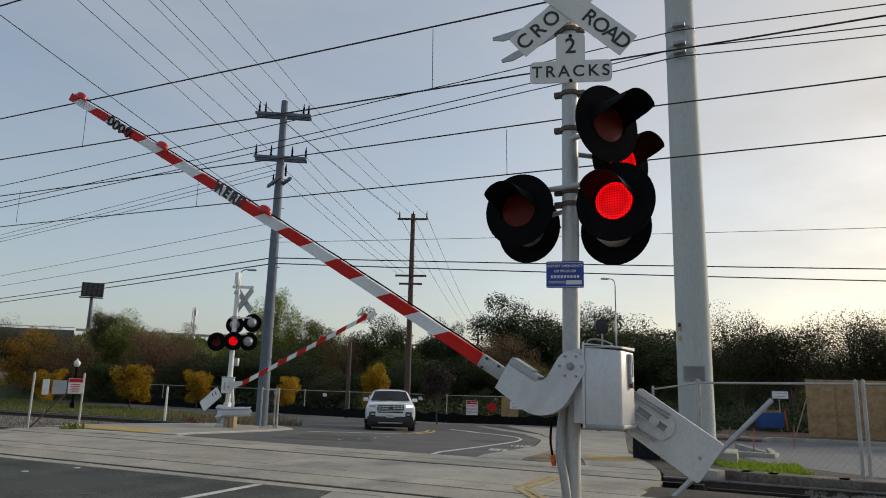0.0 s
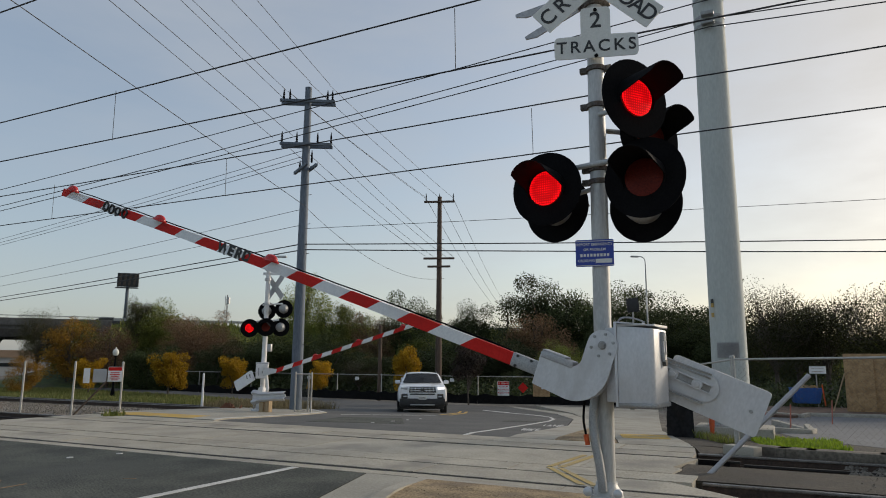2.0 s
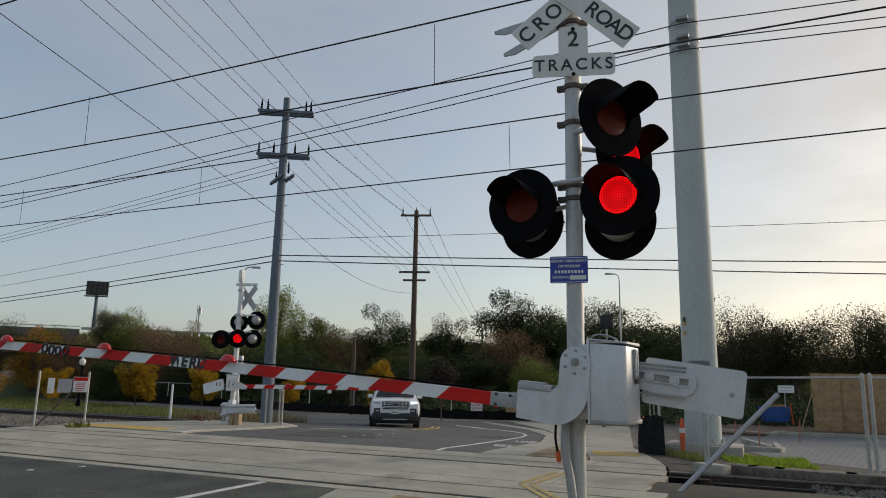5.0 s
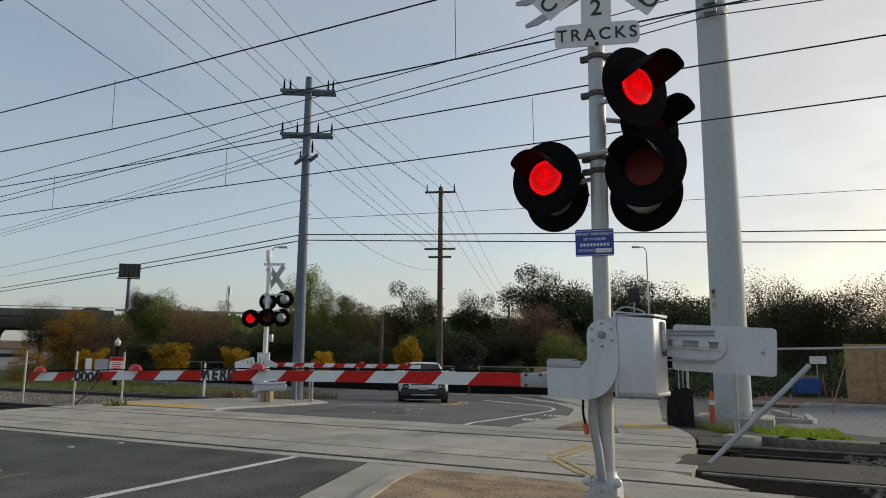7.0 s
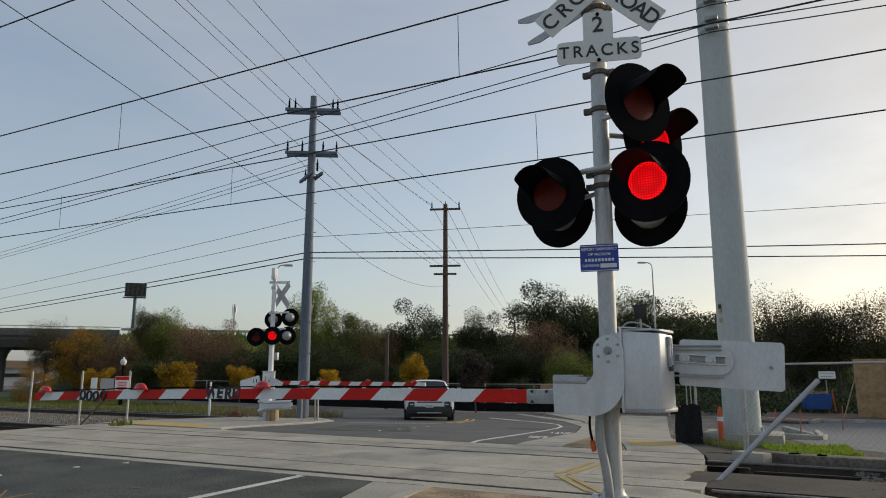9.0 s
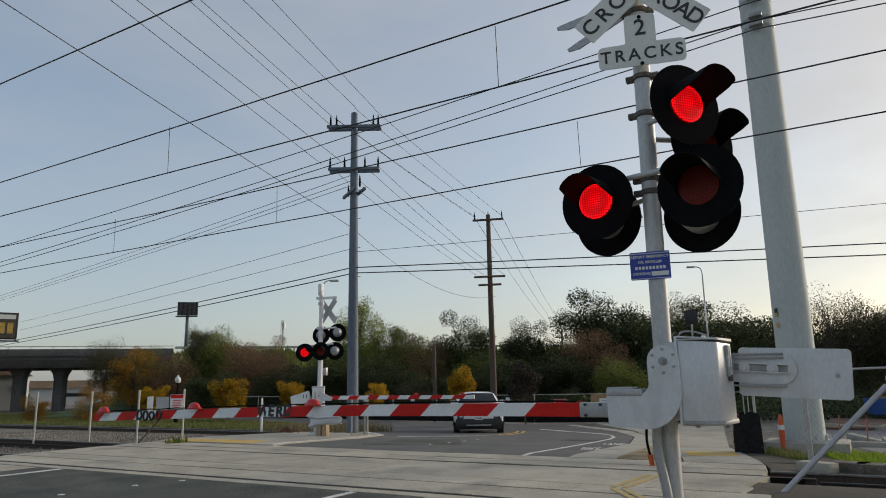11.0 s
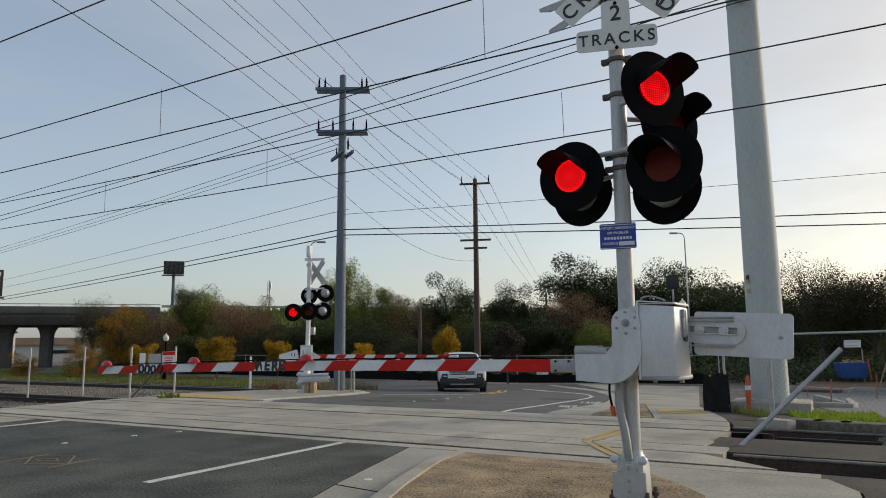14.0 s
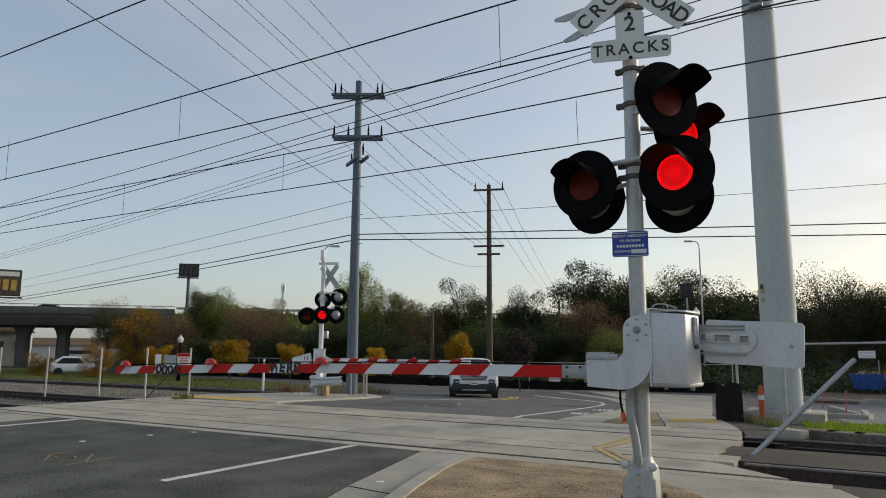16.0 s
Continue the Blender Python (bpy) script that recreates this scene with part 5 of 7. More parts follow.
# ---- fences ----
def mesh_panel(parent, a, b, z0, z1, step=0.10, w=0.0010, mat="chain"):
    """Diamond wire netting between two posts, as thin crossing strips."""
    a, b = Vector((*a, 0)), Vector((*b, 0))
    ln, h = (b - a).length, z1 - z0
    u = (b - a).normalized()
    bm = bmesh.new()
    k = -h
    while k < ln:
        for sgn in (1, -1):
            x0, x1 = (k, k + h)
            p, q = (x0, 0.0), (x1, h)
            if p[0] < 0:
                p = (0.0, -x0)
            if q[0] > ln:
                q = (ln, ln - x0)
            if q[0] - p[0] > 0.03:
                pa = a + u * p[0] + Vector((0, 0, z0 + (p[1] if sgn > 0 else h - p[1])))
                qa = a + u * q[0] + Vector((0, 0, z0 + (q[1] if sgn > 0 else h - q[1])))
                d = Vector((0, 0, w * 1.4))
                bm.faces.new([bm.verts.new(v) for v in (pa - d, qa - d, qa + d, pa + d)])
        k += step
    o = part("netting", bm, M[mat], parent)
    return o


def chain_fence(posts, h, label, step=0.12, netting=True, rails=True, sheet=None, r=0.03, w=0.0010):
    f = thing("chain_link_fence", Matrix(), label, "fence", "fences")
    for n, (x, y) in enumerate(posts):
        z = fall(y)
        bm = bmesh.new()
        tube(bm, (x, y, z - 0.1), (x, y, z + h), r, r, 10)
        lathe(bm, [(r, 0), (r * 0.9, 0.03), (0.004, 0.05)], Matrix.Translation((x, y, z + h)), 8)
        part("fence_post", bm, M["post"], f)
    for a, b in zip(posts, posts[1:]):
        za, zb = fall(a[1]), fall(b[1])
        if rails:
            for zz in (h - 0.03,):
                bm = bmesh.new()
                tube(bm, (*a, za + zz), (*b, zb + zz), 0.02, 0.02, 8)
                part("fence_rail", bm, M["post"], f)
        if netting:
            mesh_panel(f, a, b, (za + zb) / 2 + 0.05, (za + zb) / 2 + h, step, w)
        if sheet:
            bm = bmesh.new()
            n = 14
            va, vb = [], []
            for k in range(n + 1):
                p = Vector((*a, 0)).lerp(Vector((*b, 0)), k / n)
                off = 0.05 * math.sin(k * 2.1 + a[0])
                va.append(bm.verts.new((p.x, p.y - 0.12 + off, (za + zb) / 2 - 0.05)))
                vb.append(bm.verts.new((p.x, p.y - 0.10 - off, (za + zb) / 2 + sheet + 0.06 * math.sin(k * 1.3 + a[1]))))
            for k in range(n):
                bm.faces.new((va[k], va[k + 1], vb[k + 1], vb[k]))
            bmesh.ops.solidify(bm, geom=bm.faces[:], thickness=0.02)
            part("silt_sheet", bm, M["barrier"], f, "black plastic sheet along the fence foot")
    return f


chain_fence([(-2.05, 17.9), (-0.82, 14.72)], 1.62, "galvanised chain-link fence panel beside the steel pole", 0.11)
chain_fence([(-0.78, 14.62), (1.70, 13.35)], 1.62, "galvanised chain-link fence panel behind the rails", 0.11)
chain_fence([(1.80, 13.30), (4.6, 12.3), (8.0, 11.6)], 1.62, "galvanised chain-link fence panel behind the rails", 0.11)
chain_fence([(-58, 44), (-52, 42.5), (-46, 41), (-40, 39.6), (-34, 38.6), (-30, 38.1), (-26, 37.7), (-22.5, 37.4), (-19.4, 37.2), (-15.8, 37.0), (-12.4, 38.2), (-9.0, 38.9), (-5.2, 39.5)], 1.5, "long chain-link site fence with black sheeting at its foot", 0.30, sheet=0.45, w=0.0020)
chain_fence([(-5.0, 39.6), (-2.0, 41), (1.5, 43), (6, 44), (11, 45), (16, 46)], 1.7, "chain-link site fence behind the car park", 0.30, rails=False, w=0.0016)
_lf = chain_fence([(-16.54, 13.75), (-17.45, 12.95), (-19.35, 12.75), (-21.4, 12.3), (-23.4, 11.9), (-26, 11.5), (-29.5, 11.3)], 1.40, "row of bare galvanised fence posts beside the track", netting=False, rails=False, r=0.029)
bm = bmesh.new()
tube(bm, (-17.3, 12.9, 0.0), (-16.6, 13.3, 0.9), 0.022, 0.022, 8)
part("brace", bm, M["woodpole"], _lf)
_cage = chain_fence([(-15.1, 19.6), (-14.72, 20.0), (-15.3, 20.6)], 1.35, "small chain-link enclosure behind the far signal", 0.07, w=0.003)


# signs on fences
def notice(m, w, h, label, bars, top=None, mat="white", barmat="ink"):
    bm = bmesh.new()
    prism(bm, round_rect(w, h, 0.01), -0.004, 0.004)
    t = mesh_ob("notice_board", bm, M[mat])
    t.matrix_basis = m
    tagged(t, label, "notice", "notices")
    if top:
        bm = bmesh.new()
        box(bm, (0, -0.007, h * 0.36), (w * 0.94, 0.004, h * 0.24))
        part("heading_band", bm, M[top], t)
    for z, bw in bars:
        bm = bmesh.new()
        box(bm, (0, -0.007, z * h), (bw * w, 0.004, h * 0.05))
        part("text_bar", bm, M[barmat], t)
    return t


notice(pose(0.60, 13.83, 1.38, 0, 0, -27), 0.275, 0.125, "white notice on the chain-link fence", ((0.24, 0.85), (-0.22, 0.7)), barmat="utilitypaint")
notice(pose(-16.40, 13.40, 1.10, 0, 0, 40), 0.36, 0.40, "white notice with red heading on a fence post", ((0.10, 0.62), (-0.02, 0.7), (-0.14, 0.55), (-0.26, 0.7), (-0.38, 0.45)), "red", barmat="red")
notice(pose(-17.02, 13.0, 1.06, 0, 0, 40), 0.16, 0.40, "blank pale notice on a fence post", ())
notice(pose(-16.75, 13.2, 1.06, 0, 0, 40), 0.34, 0.36, "blank grey panel on a fence post", (), mat="sign_back")
_n = notice(pose(-14.35, 37.25, 0.10, 0, 0, 18), 0.66, 0.80, "white site notice with red lettering on the fence", (), "red")
letters("NO TRESPASSING", 0.075, pose(0, -0.011, 0.288, 90, 0, 0), _n, M["sign_white"])
for _k, _w in enumerate(("ALL VISITORS", "MUST CHECK IN", "AT JOB TRAILER")):
    letters(_w, 0.095, pose(0, -0.007, 0.10 - 0.17 * _k, 90, 0, 0) @ Matrix.Diagonal((0.9, 1.2, 1, 1)), _n, M["red"])
notice(pose(-13.32, 37.65, 0.15, 0, 45, 18), 0.42, 0.42, "red diamond warning sign on the fence", (), mat="red")
notice(pose(-12.35, 38.0, 0.20, 0, 0, 18), 0.95, 1.05, "plywood board on the fence", (), mat="plywood")
notice(pose(-11.98, 37.98, 0.30, 0, 0, 18), 0.70, 0.42, "white site notice on a plywood board", ((0.2, 0.7), (-0.2, 0.7)))
for _x in (-44, -37, -28.2, -24.1, -20.8, -17.5, -10.5, -7.0):
    notice(pose(_x, 37.1 + max(0, -_x - 26) * 0.235 + (0 if _x < -15 else (_x + 15) * 0.25), 0.52, 0, 0, 10), 0.26, 0.2, "small white tag on the fence", ())


# ---- waiting car ----
def loft(bm, rows):
    """Closed rings of points joined in order."""
    rings = [[bm.verts.new(p) for p in r] for r in rows]
    n = len(rings[0])
    for a, b in zip(rings, rings[1:]):
        for k in range(n):
            bm.faces.new((a[k], a[(k + 1) % n], b[(k + 1) % n], b[k]))
    bm.faces.new(rings[0]), bm.faces.new(rings[-1])
    return bm


def ring(y, w, z0, z1, bulge=0.05, crown=0.03):
    """A car body section: half width w from z0 to z1, rounded shoulders."""
    zs = z1 - z0
    half = [(w * 0.86, z0), (w * 0.98, z0 + zs * 0.15), (w, z0 + zs * 0.5), (w * 0.97, z0 + zs * 0.82), (w * 0.90, z1 - 0.02), (w * 0.62, z1 + crown * 0.6), (0, z1 + crown)]
    pts = [(x, y, z) for x, z in half]
    return pts + [(-x, yy, z) for x, yy, z in reversed(pts[:-1])] + [(0, y, z0)]


def make_wheel(parent, x, y):
    w = new("wheel")
    w.parent = parent
    w.matrix_basis = pose(x, y, 0.39)
    turn = pose(0, 0, 0, 0, 90, 0)
    bm = bmesh.new()
    lathe(bm, [(0.25, -0.125), (0.36, -0.125), (0.39, -0.09), (0.39, 0.09), (0.36, 0.125), (0.25, 0.125)], turn, 28)
    part("tyre", bm, M["tyre"], w)
    bm = bmesh.new()
    lathe(bm, [(0.25, -0.12), (0.24, -0.10), (0.06, -0.11), (0.02, -0.11), (0.02, 0.11), (0.06, 0.11), (0.24, 0.10), (0.25, 0.12)], turn, 20)
    part("rim", bm, M["chrome"], w)


def make_car(m, label):
    c = thing("suv", m, label, "car")
    bm = bmesh.new()
    loft(bm, [ring(-2.47, 0.80, 0.56, 1.12, crown=0.01), ring(-2.42, 0.90, 0.50, 1.21, crown=0.02), ring(-2.25, 0.96, 0.48, 1.25), ring(-1.8, 0.99, 0.46, 1.27, crown=0.05), ring(-1.3, 1.0, 0.30, 1.28, crown=0.06), ring(-0.9, 1.0, 0.30, 1.28, crown=0.04), ring(0.5, 1.0, 0.30, 1.26), ring(1.9, 1.0, 0.32, 1.26), ring(2.35, 0.96, 0.40, 1.20), ring(2.5, 0.88, 0.50, 1.05)])
    part("body", bm, M["carpaint"], c)
    bm = bmesh.new()
    loft(bm, [ring(-1.10, 0.92, 1.16, 1.28, crown=0.03), ring(-0.68, 0.87, 1.16, 1.47, crown=0.03), ring(-0.26, 0.79, 1.16, 1.70, crown=0.04), ring(0.2, 0.77, 1.16, 1.76, crown=0.04), ring(1.2, 0.77, 1.16, 1.77, crown=0.04), ring(1.9, 0.77, 1.16, 1.72, crown=0.03), ring(2.30, 0.82, 1.16, 1.45, crown=0.02), ring(2.42, 0.84, 1.16, 1.24, crown=0.01)])
    cab = part("cabin", bm, M["carpaint"], c)
    # windscreen and side glass, proud of the cabin
    bm = bmesh.new()
    cols = []
    for k in range(9):
        u = -1 + k / 4.0
        cols.append((bm.verts.new((0.79 * u, -1.13 + 0.13 * u * u, 1.32)), bm.verts.new((0.64 * u, -0.31 + 0.07 * u * u, 1.735 - 0.03 * u * u))))
    for a, b in zip(cols, cols[1:]):
        bm.faces.new((a[0], b[0], b[1], a[1]))
    bmesh.ops.solidify(bm, geom=bm.faces[:], thickness=-0.03)
    bmesh.ops.translate(bm, verts=bm.verts[:], vec=(0, -0.035, 0.02))
    ws = part("windscreen", bm, M["carglass"], cab)
    for x in (-0.35, 0.30):
        bm = bmesh.new()
        tube(bm, (x, -1.17, 1.345), (x + 0.42, -1.05, 1.40), 0.010, 0.006, 6)
        part("wiper", bm, M["trimblack"], ws)
    for sx in (1, -1):
        bm = bmesh.new()
        box(bm, (sx * 0.45, -2.0, 0.42), (0.30, 0.5, 0.16), bevel=0.03)
        part("wheel_well", bm, M["trimblack"], c)
        bm = bmesh.new()
        vs = [bm.verts.new(p) for p in ((sx * 0.905, -0.66, 1.28), (sx * 0.905, 1.9, 1.28), (sx * 0.79, 1.7, 1.66), (sx * 0.79, -0.15, 1.66))]
        bm.faces.new(vs)
        bmesh.ops.solidify(bm, geom=bm.faces[:], thickness=0.02)
        part("side_glass", bm, M["carglass"], cab)
        bm = bmesh.new()
        tube(bm, (sx * 0.66, -0.1, 1.80), (sx * 0.66, 1.7, 1.80), 0.022, 0.022, 8)
        for y in (-0.1, 0.8, 1.7):
            box(bm, (sx * 0.66, y, 1.77), (0.05, 0.12, 0.06), bevel=0.01)
        part("roof_bar", bm, M["trimblack"], cab)
        bm = bmesh.new()
        box(bm, (sx * 1.00, -0.66, 1.36), (0.22, 0.13, 0.16), bevel=0.045)
        box(bm, (sx * 0.86, -0.63, 1.31), (0.22, 0.08, 0.06), bevel=0.015)
        part("mirror", bm, M["carpaint"], c)
        bm = bmesh.new()
        box(bm, (sx * 0.705, -2.40, 1.14), (0.27, 0.16, 0.11), rot=(8, 0, sx * 16), bevel=0.035)
        part("headlight", bm, M["headlight"] if sx > 0 else M["dimlight"], c, "lit clear headlight" if sx > 0 else "clear headlight")
        bm = bmesh.new()
        box(bm, (sx * 0.70, -2.455, 0.81), (0.25, 0.06, 0.21), bevel=0.02)
        fog = part("fog_recess", bm, M["trimblack"], c)
        bm = bmesh.new()
        box(bm, (sx * 0.68, -2.488, 0.79), (0.13, 0.02, 0.06), bevel=0.008)
        part("fog_lamp", bm, M["dimlight"], fog)
        bm = bmesh.new()
        box(bm, (sx * 0.70, -2.490, 0.905), (0.24, 0.02, 0.03), bevel=0.006)
        box(bm, (sx * 0.815, -2.470, 0.83), (0.03, 0.03, 0.17), bevel=0.006)
        part("fog_trim", bm, M["chrome"], fog)
        for y in (-1.48, 1.40):
            make_wheel(c, sx * 0.86, y)
            bm = bmesh.new()
            prism(bm, arc(0, 0.39, 0.47, 0, 180, 12) + arc(0, 0.39, 0.40, 180, 0, 12), -0.02, 0.02, pose(sx * 0.985, y, 0, 0, 0, 90))
            part("wheel_arch", bm, M["trimblack"], c)
    bm = bmesh.new()
    prism(bm, [(-0.53, 0.97), (-0.50, 1.205), (0.50, 1.205), (0.53, 0.97), (0.46, 0.94), (-0.46, 0.94)], -2.50, -2.42)
    grille = part("grille", bm, M["trimblack"], c, "black mesh grille with chrome bars")
    for z in (1.195, 1.12, 1.045, 0.97):
        bm = bmesh.new()
        box(bm, (0, -2.505, z), (1.0, 0.02, 0.028), bevel=0.005)
        part("grille_bar", bm, M["chrome"], grille)
    for k in range(7):
        bm = bmesh.new()
        box(bm, (-0.42 + 0.14 * k, -2.500, 1.08), (0.02, 0.02, 0.22), bevel=0.004)
        part("grille_bar", bm, M["chrome"], grille)
    bm = bmesh.new()
    lathe(bm, [(0.07, 0), (0.065, 0.012), (0.01, 0.015)], pose(0, -2.515, 1.08, 90, 0, 0) @ Matrix.Diagonal((1.5, 0.7, 1, 1)), 16)
    part("badge", bm, M["ink"], grille)
    bm = bmesh.new()
    box(bm, (0, -2.47, 0.885), (0.98, 0.05, 0.045), bevel=0.015)
    part("air_slot", bm, M["trimblack"], c)
    bm = bmesh.new()
    box(bm, (0, -2.40, 0.54), (1.78, 0.235, 0.34), bevel=0.06)
    part("lower_bumper", bm, M["trimblack"], c)
    bm = bmesh.new()
    box(bm, (0, -2.515, 0.44), (0.95, 0.04, 0.06), bevel=0.02)
    part("skid_plate", bm, M["silver_dark"], c)
    bm = bmesh.new()
    box(bm, (0, -2.50, 0.74), (0.31, 0.03, 0.155), bevel=0.006)
    plate = part("number_plate", bm, M["sign_white"], c)
    bm = bmesh.new()
    for k in range(6):
        box(bm, (-0.10 + k * 0.04, -2.517, 0.735), (0.022, 0.004, 0.06))
    part("plate_bars", bm, M["ink"], plate)
    bm = bmesh.new()
    box(bm, (0, 0.1, 0.30), (1.7, 4.2, 0.14), bevel=0.03)
    part("underbody", bm, M["trimblack"], c)
    return c


make_car(pose(-14.47, 27.65, fall(27.7), 0, 0, 29) @ Matrix.Diagonal((1.05, 1.0, 0.94, 1.0)), "white sport utility car waiting with headlights on")


# ---- viaduct, embankment ----
FW = pose(-47.5, 83.5, 0, 0, 0, 45)     # along the freeway; local -y faces the crossing


def make_viaduct():
    t = thing("viaduct", FW, "grey concrete freeway viaduct on flared columns", "viaduct")
    bm = bmesh.new()
    box(bm, (-190, 5, 5.35), (307, 11, 0.5))
    part("deck", bm, M["deck"], t)
    # girders in the darker concrete: the deck's shade is in their colour
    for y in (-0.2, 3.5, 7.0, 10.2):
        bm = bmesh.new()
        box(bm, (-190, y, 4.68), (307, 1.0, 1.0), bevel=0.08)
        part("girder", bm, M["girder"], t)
    bm = bmesh.new()
    box(bm, (-190, -0.7, 6.0), (307, 0.25, 0.85), bevel=0.04)
    part("parapet", bm, M["deck"], t)
    bm = bmesh.new()
    box(bm, (-190, -0.7, 6.72), (307, 0.07, 0.08))
    for k in range(44):
        box(bm, (-38 - k * 2.4, -0.7, 6.55), (0.07, 0.07, 0.36))
    part("handrail", bm, M["post"], t)
    for s in (-49.9, -54.4, -67, -84, -102, -120):
        for y in (3.0,):
            bm = bmesh.new()
            rings = []
            for z, w, d in ((-1.2, 0.68, 0.7), (2.9, 0.68, 0.7), (3.5, 0.8, 0.8), (3.95, 1.05, 1.0), (4.25, 1.4, 1.2)):
                rings.append([(s + sx * w, y + sy * d, z) for sx, sy in ((1, .6), (.6, 1), (-.6, 1), (-1, .6), (-1, -.6), (-.6, -1), (.6, -1), (1, -.6))])
            loft(bm, rings)
            part("column", bm, M["deck"], t)
    bm = bmesh.new()
    box(bm, (-37.2, 5, 2.6), (1.2, 11.6, 6.6), bevel=0.05)
    part("abutment", bm, M["deck"], t)
    return t


make_viaduct()


def bank(x, y):
    """Height of the embankment's face at a place."""
    dn = ((x + 47.5) - (y - 83.5)) * 0.70711
    s = ((x + 47.5) + (y - 83.5)) * 0.70711
    k = min(max((28 - dn) / 23.0, 0.0), 1.0)
    side = min(max((s + 44) / 9.0, 0.0), 1.0)
    return -0.72 + 6.5 * k * side


def make_embankment():
    bm = bmesh.new()
    ss = [-44, -41, -38, -35] + [-35 + 9 * k for k in range(1, 42)]
    prof = [(-30, 0.0), (-28, 0.0), (-20, 0.33), (-12, 0.68), (-5, 1.0), (12, 1.0), (40, 0.0)]
    rows = []
    for s in ss:
        side = min(max((s + 44) / 9.0, 0.0), 1.0)
        rows.append([bm.verts.new((s, y + random.uniform(-.5, .5), -0.78 + 6.5 * h * side + random.uniform(-.15, .15) * (0 < h < 1))) for y, h in prof])
    for a, b in zip(rows, rows[1:]):
        for k in range(len(prof) - 1):
            bm.faces.new((a[k], b[k], b[k + 1], a[k + 1]))
    ob = mesh_ob("embankment", bm, M["slope"])
    ob.matrix_basis = FW
    tagged(ob, "dark grassy freeway embankment", "embankment", kind="structure")
    bm = bmesh.new()
    for k in range(60):
        box(bm, (-34 + k * 3.4, -3.6, 6.0), (0.12, 0.12, 0.9))
    box(bm, (66, -3.6, 6.35), (204, 0.08, 0.30), bevel=0.02)
    ob = mesh_ob("freeway_guard_rail", bm, M["post"])
    ob.matrix_basis = FW
    tagged(ob, "long steel guard rail along the freeway", "guard rail", kind="structure")


make_embankment()


# ---- trees ----
def branch(bm, a, b, r0, r1, seg=5):
    tube(bm, a, b, r0, r1, seg, False)


def make_tree(kind, seed, h, spread, blobs, leaves, leaf, low=0.25, limbs=9, trunk=0.16, flat=0.8, label="", twigs=0):
    rnd = random.Random(seed)
    t = thing("tree", Matrix(), label, "tree", "trees")
    bm = bmesh.new()
    tube(bm, (0, 0, -0.3), (0.04 * h * rnd.uniform(-1, 1), 0.0, h * 0.45), trunk, trunk * 0.55, 8)
    tips = []
    for k in range(limbs):
        a = 2.4 * k + rnd.uniform(-.5, .5)
        z0 = h * rnd.uniform(0.18, 0.45)
        rr = spread * rnd.uniform(0.35, 0.85)
        tip = Vector((rr * math.cos(a), rr * math.sin(a), h * rnd.uniform(low + 0.15, 0.93)))
        mid = Vector((0, 0, z0)).lerp(tip, 0.5) + Vector((0, 0, 0.05 * h))
        branch(bm, (0, 0, z0), mid, trunk * 0.4, trunk * 0.25)
        branch(bm, mid, tip, trunk * 0.25, trunk * 0.08)
        tips.append(tip)
        for j in range(twigs):
            d = Vector((rnd.uniform(-1, 1), rnd.uniform(-1, 1), rnd.uniform(0.1, 1.2))).normalized() * h * rnd.uniform(0.10, 0.24)
            st = mid.lerp(tip, rnd.uniform(0, 1))
            branch(bm, st, st + d, trunk * 0.08, trunk * 0.03, 3)
            e = st + d * 0.6
            d2 = Vector((rnd.uniform(-1, 1), rnd.uniform(-1, 1), rnd.uniform(0.0, 1))).normalized() * h * 0.1
            branch(bm, e, e + d2, trunk * 0.05, trunk * 0.02, 3)
    part("trunk", bm, M["bark"], t)
    # leaves in uneven clumps about the limbs
    cl = []
    for k in range(blobs):
        if k < len(tips):
            c = tips[k]
        else:
            a, q = rnd.uniform(0, 6.283), rnd.random() ** 0.6
            c = Vector((spread * 0.8 * q * math.cos(a), spread * 0.8 * q * math.sin(a), h * rnd.uniform(low, 0.86) * (1 - 0.18 * q)))
        cl.append((c, spread * rnd.uniform(0.22, 0.42)))
    verts, faces = [], []
    for k in range(leaves):
        c, r = cl[rnd.randrange(len(cl))]
        d = Vector((rnd.gauss(0, 1), rnd.gauss(0, 1), rnd.gauss(0, flat)))
        p = c + d.normalized() * r * rnd.uniform(0.35, 1.1) ** 0.7
        s = leaf * rnd.uniform(0.6, 1.35)
        e = Euler((rnd.uniform(-1.2, 1.2), rnd.uniform(-1.2, 1.2), rnd.uniform(0, 6.28))).to_matrix()
        i = len(verts)
        for q in ((-0.5, -0.3, 0), (0.5, -0.25, 0.1), (0.45, 0.3, 0), (-0.4, 0.28, 0.12)):
            verts.append(p + e @ (Vector(q) * s))
        faces.append((i, i + 1, i + 2, i + 3))
    me = bpy.data.meshes.new("crown")
    me.from_pydata([tuple(v) for v in verts], [], faces)
    me.materials.append(M[kind])
    ob = new("crown", me)
    ob.parent = t
    return t


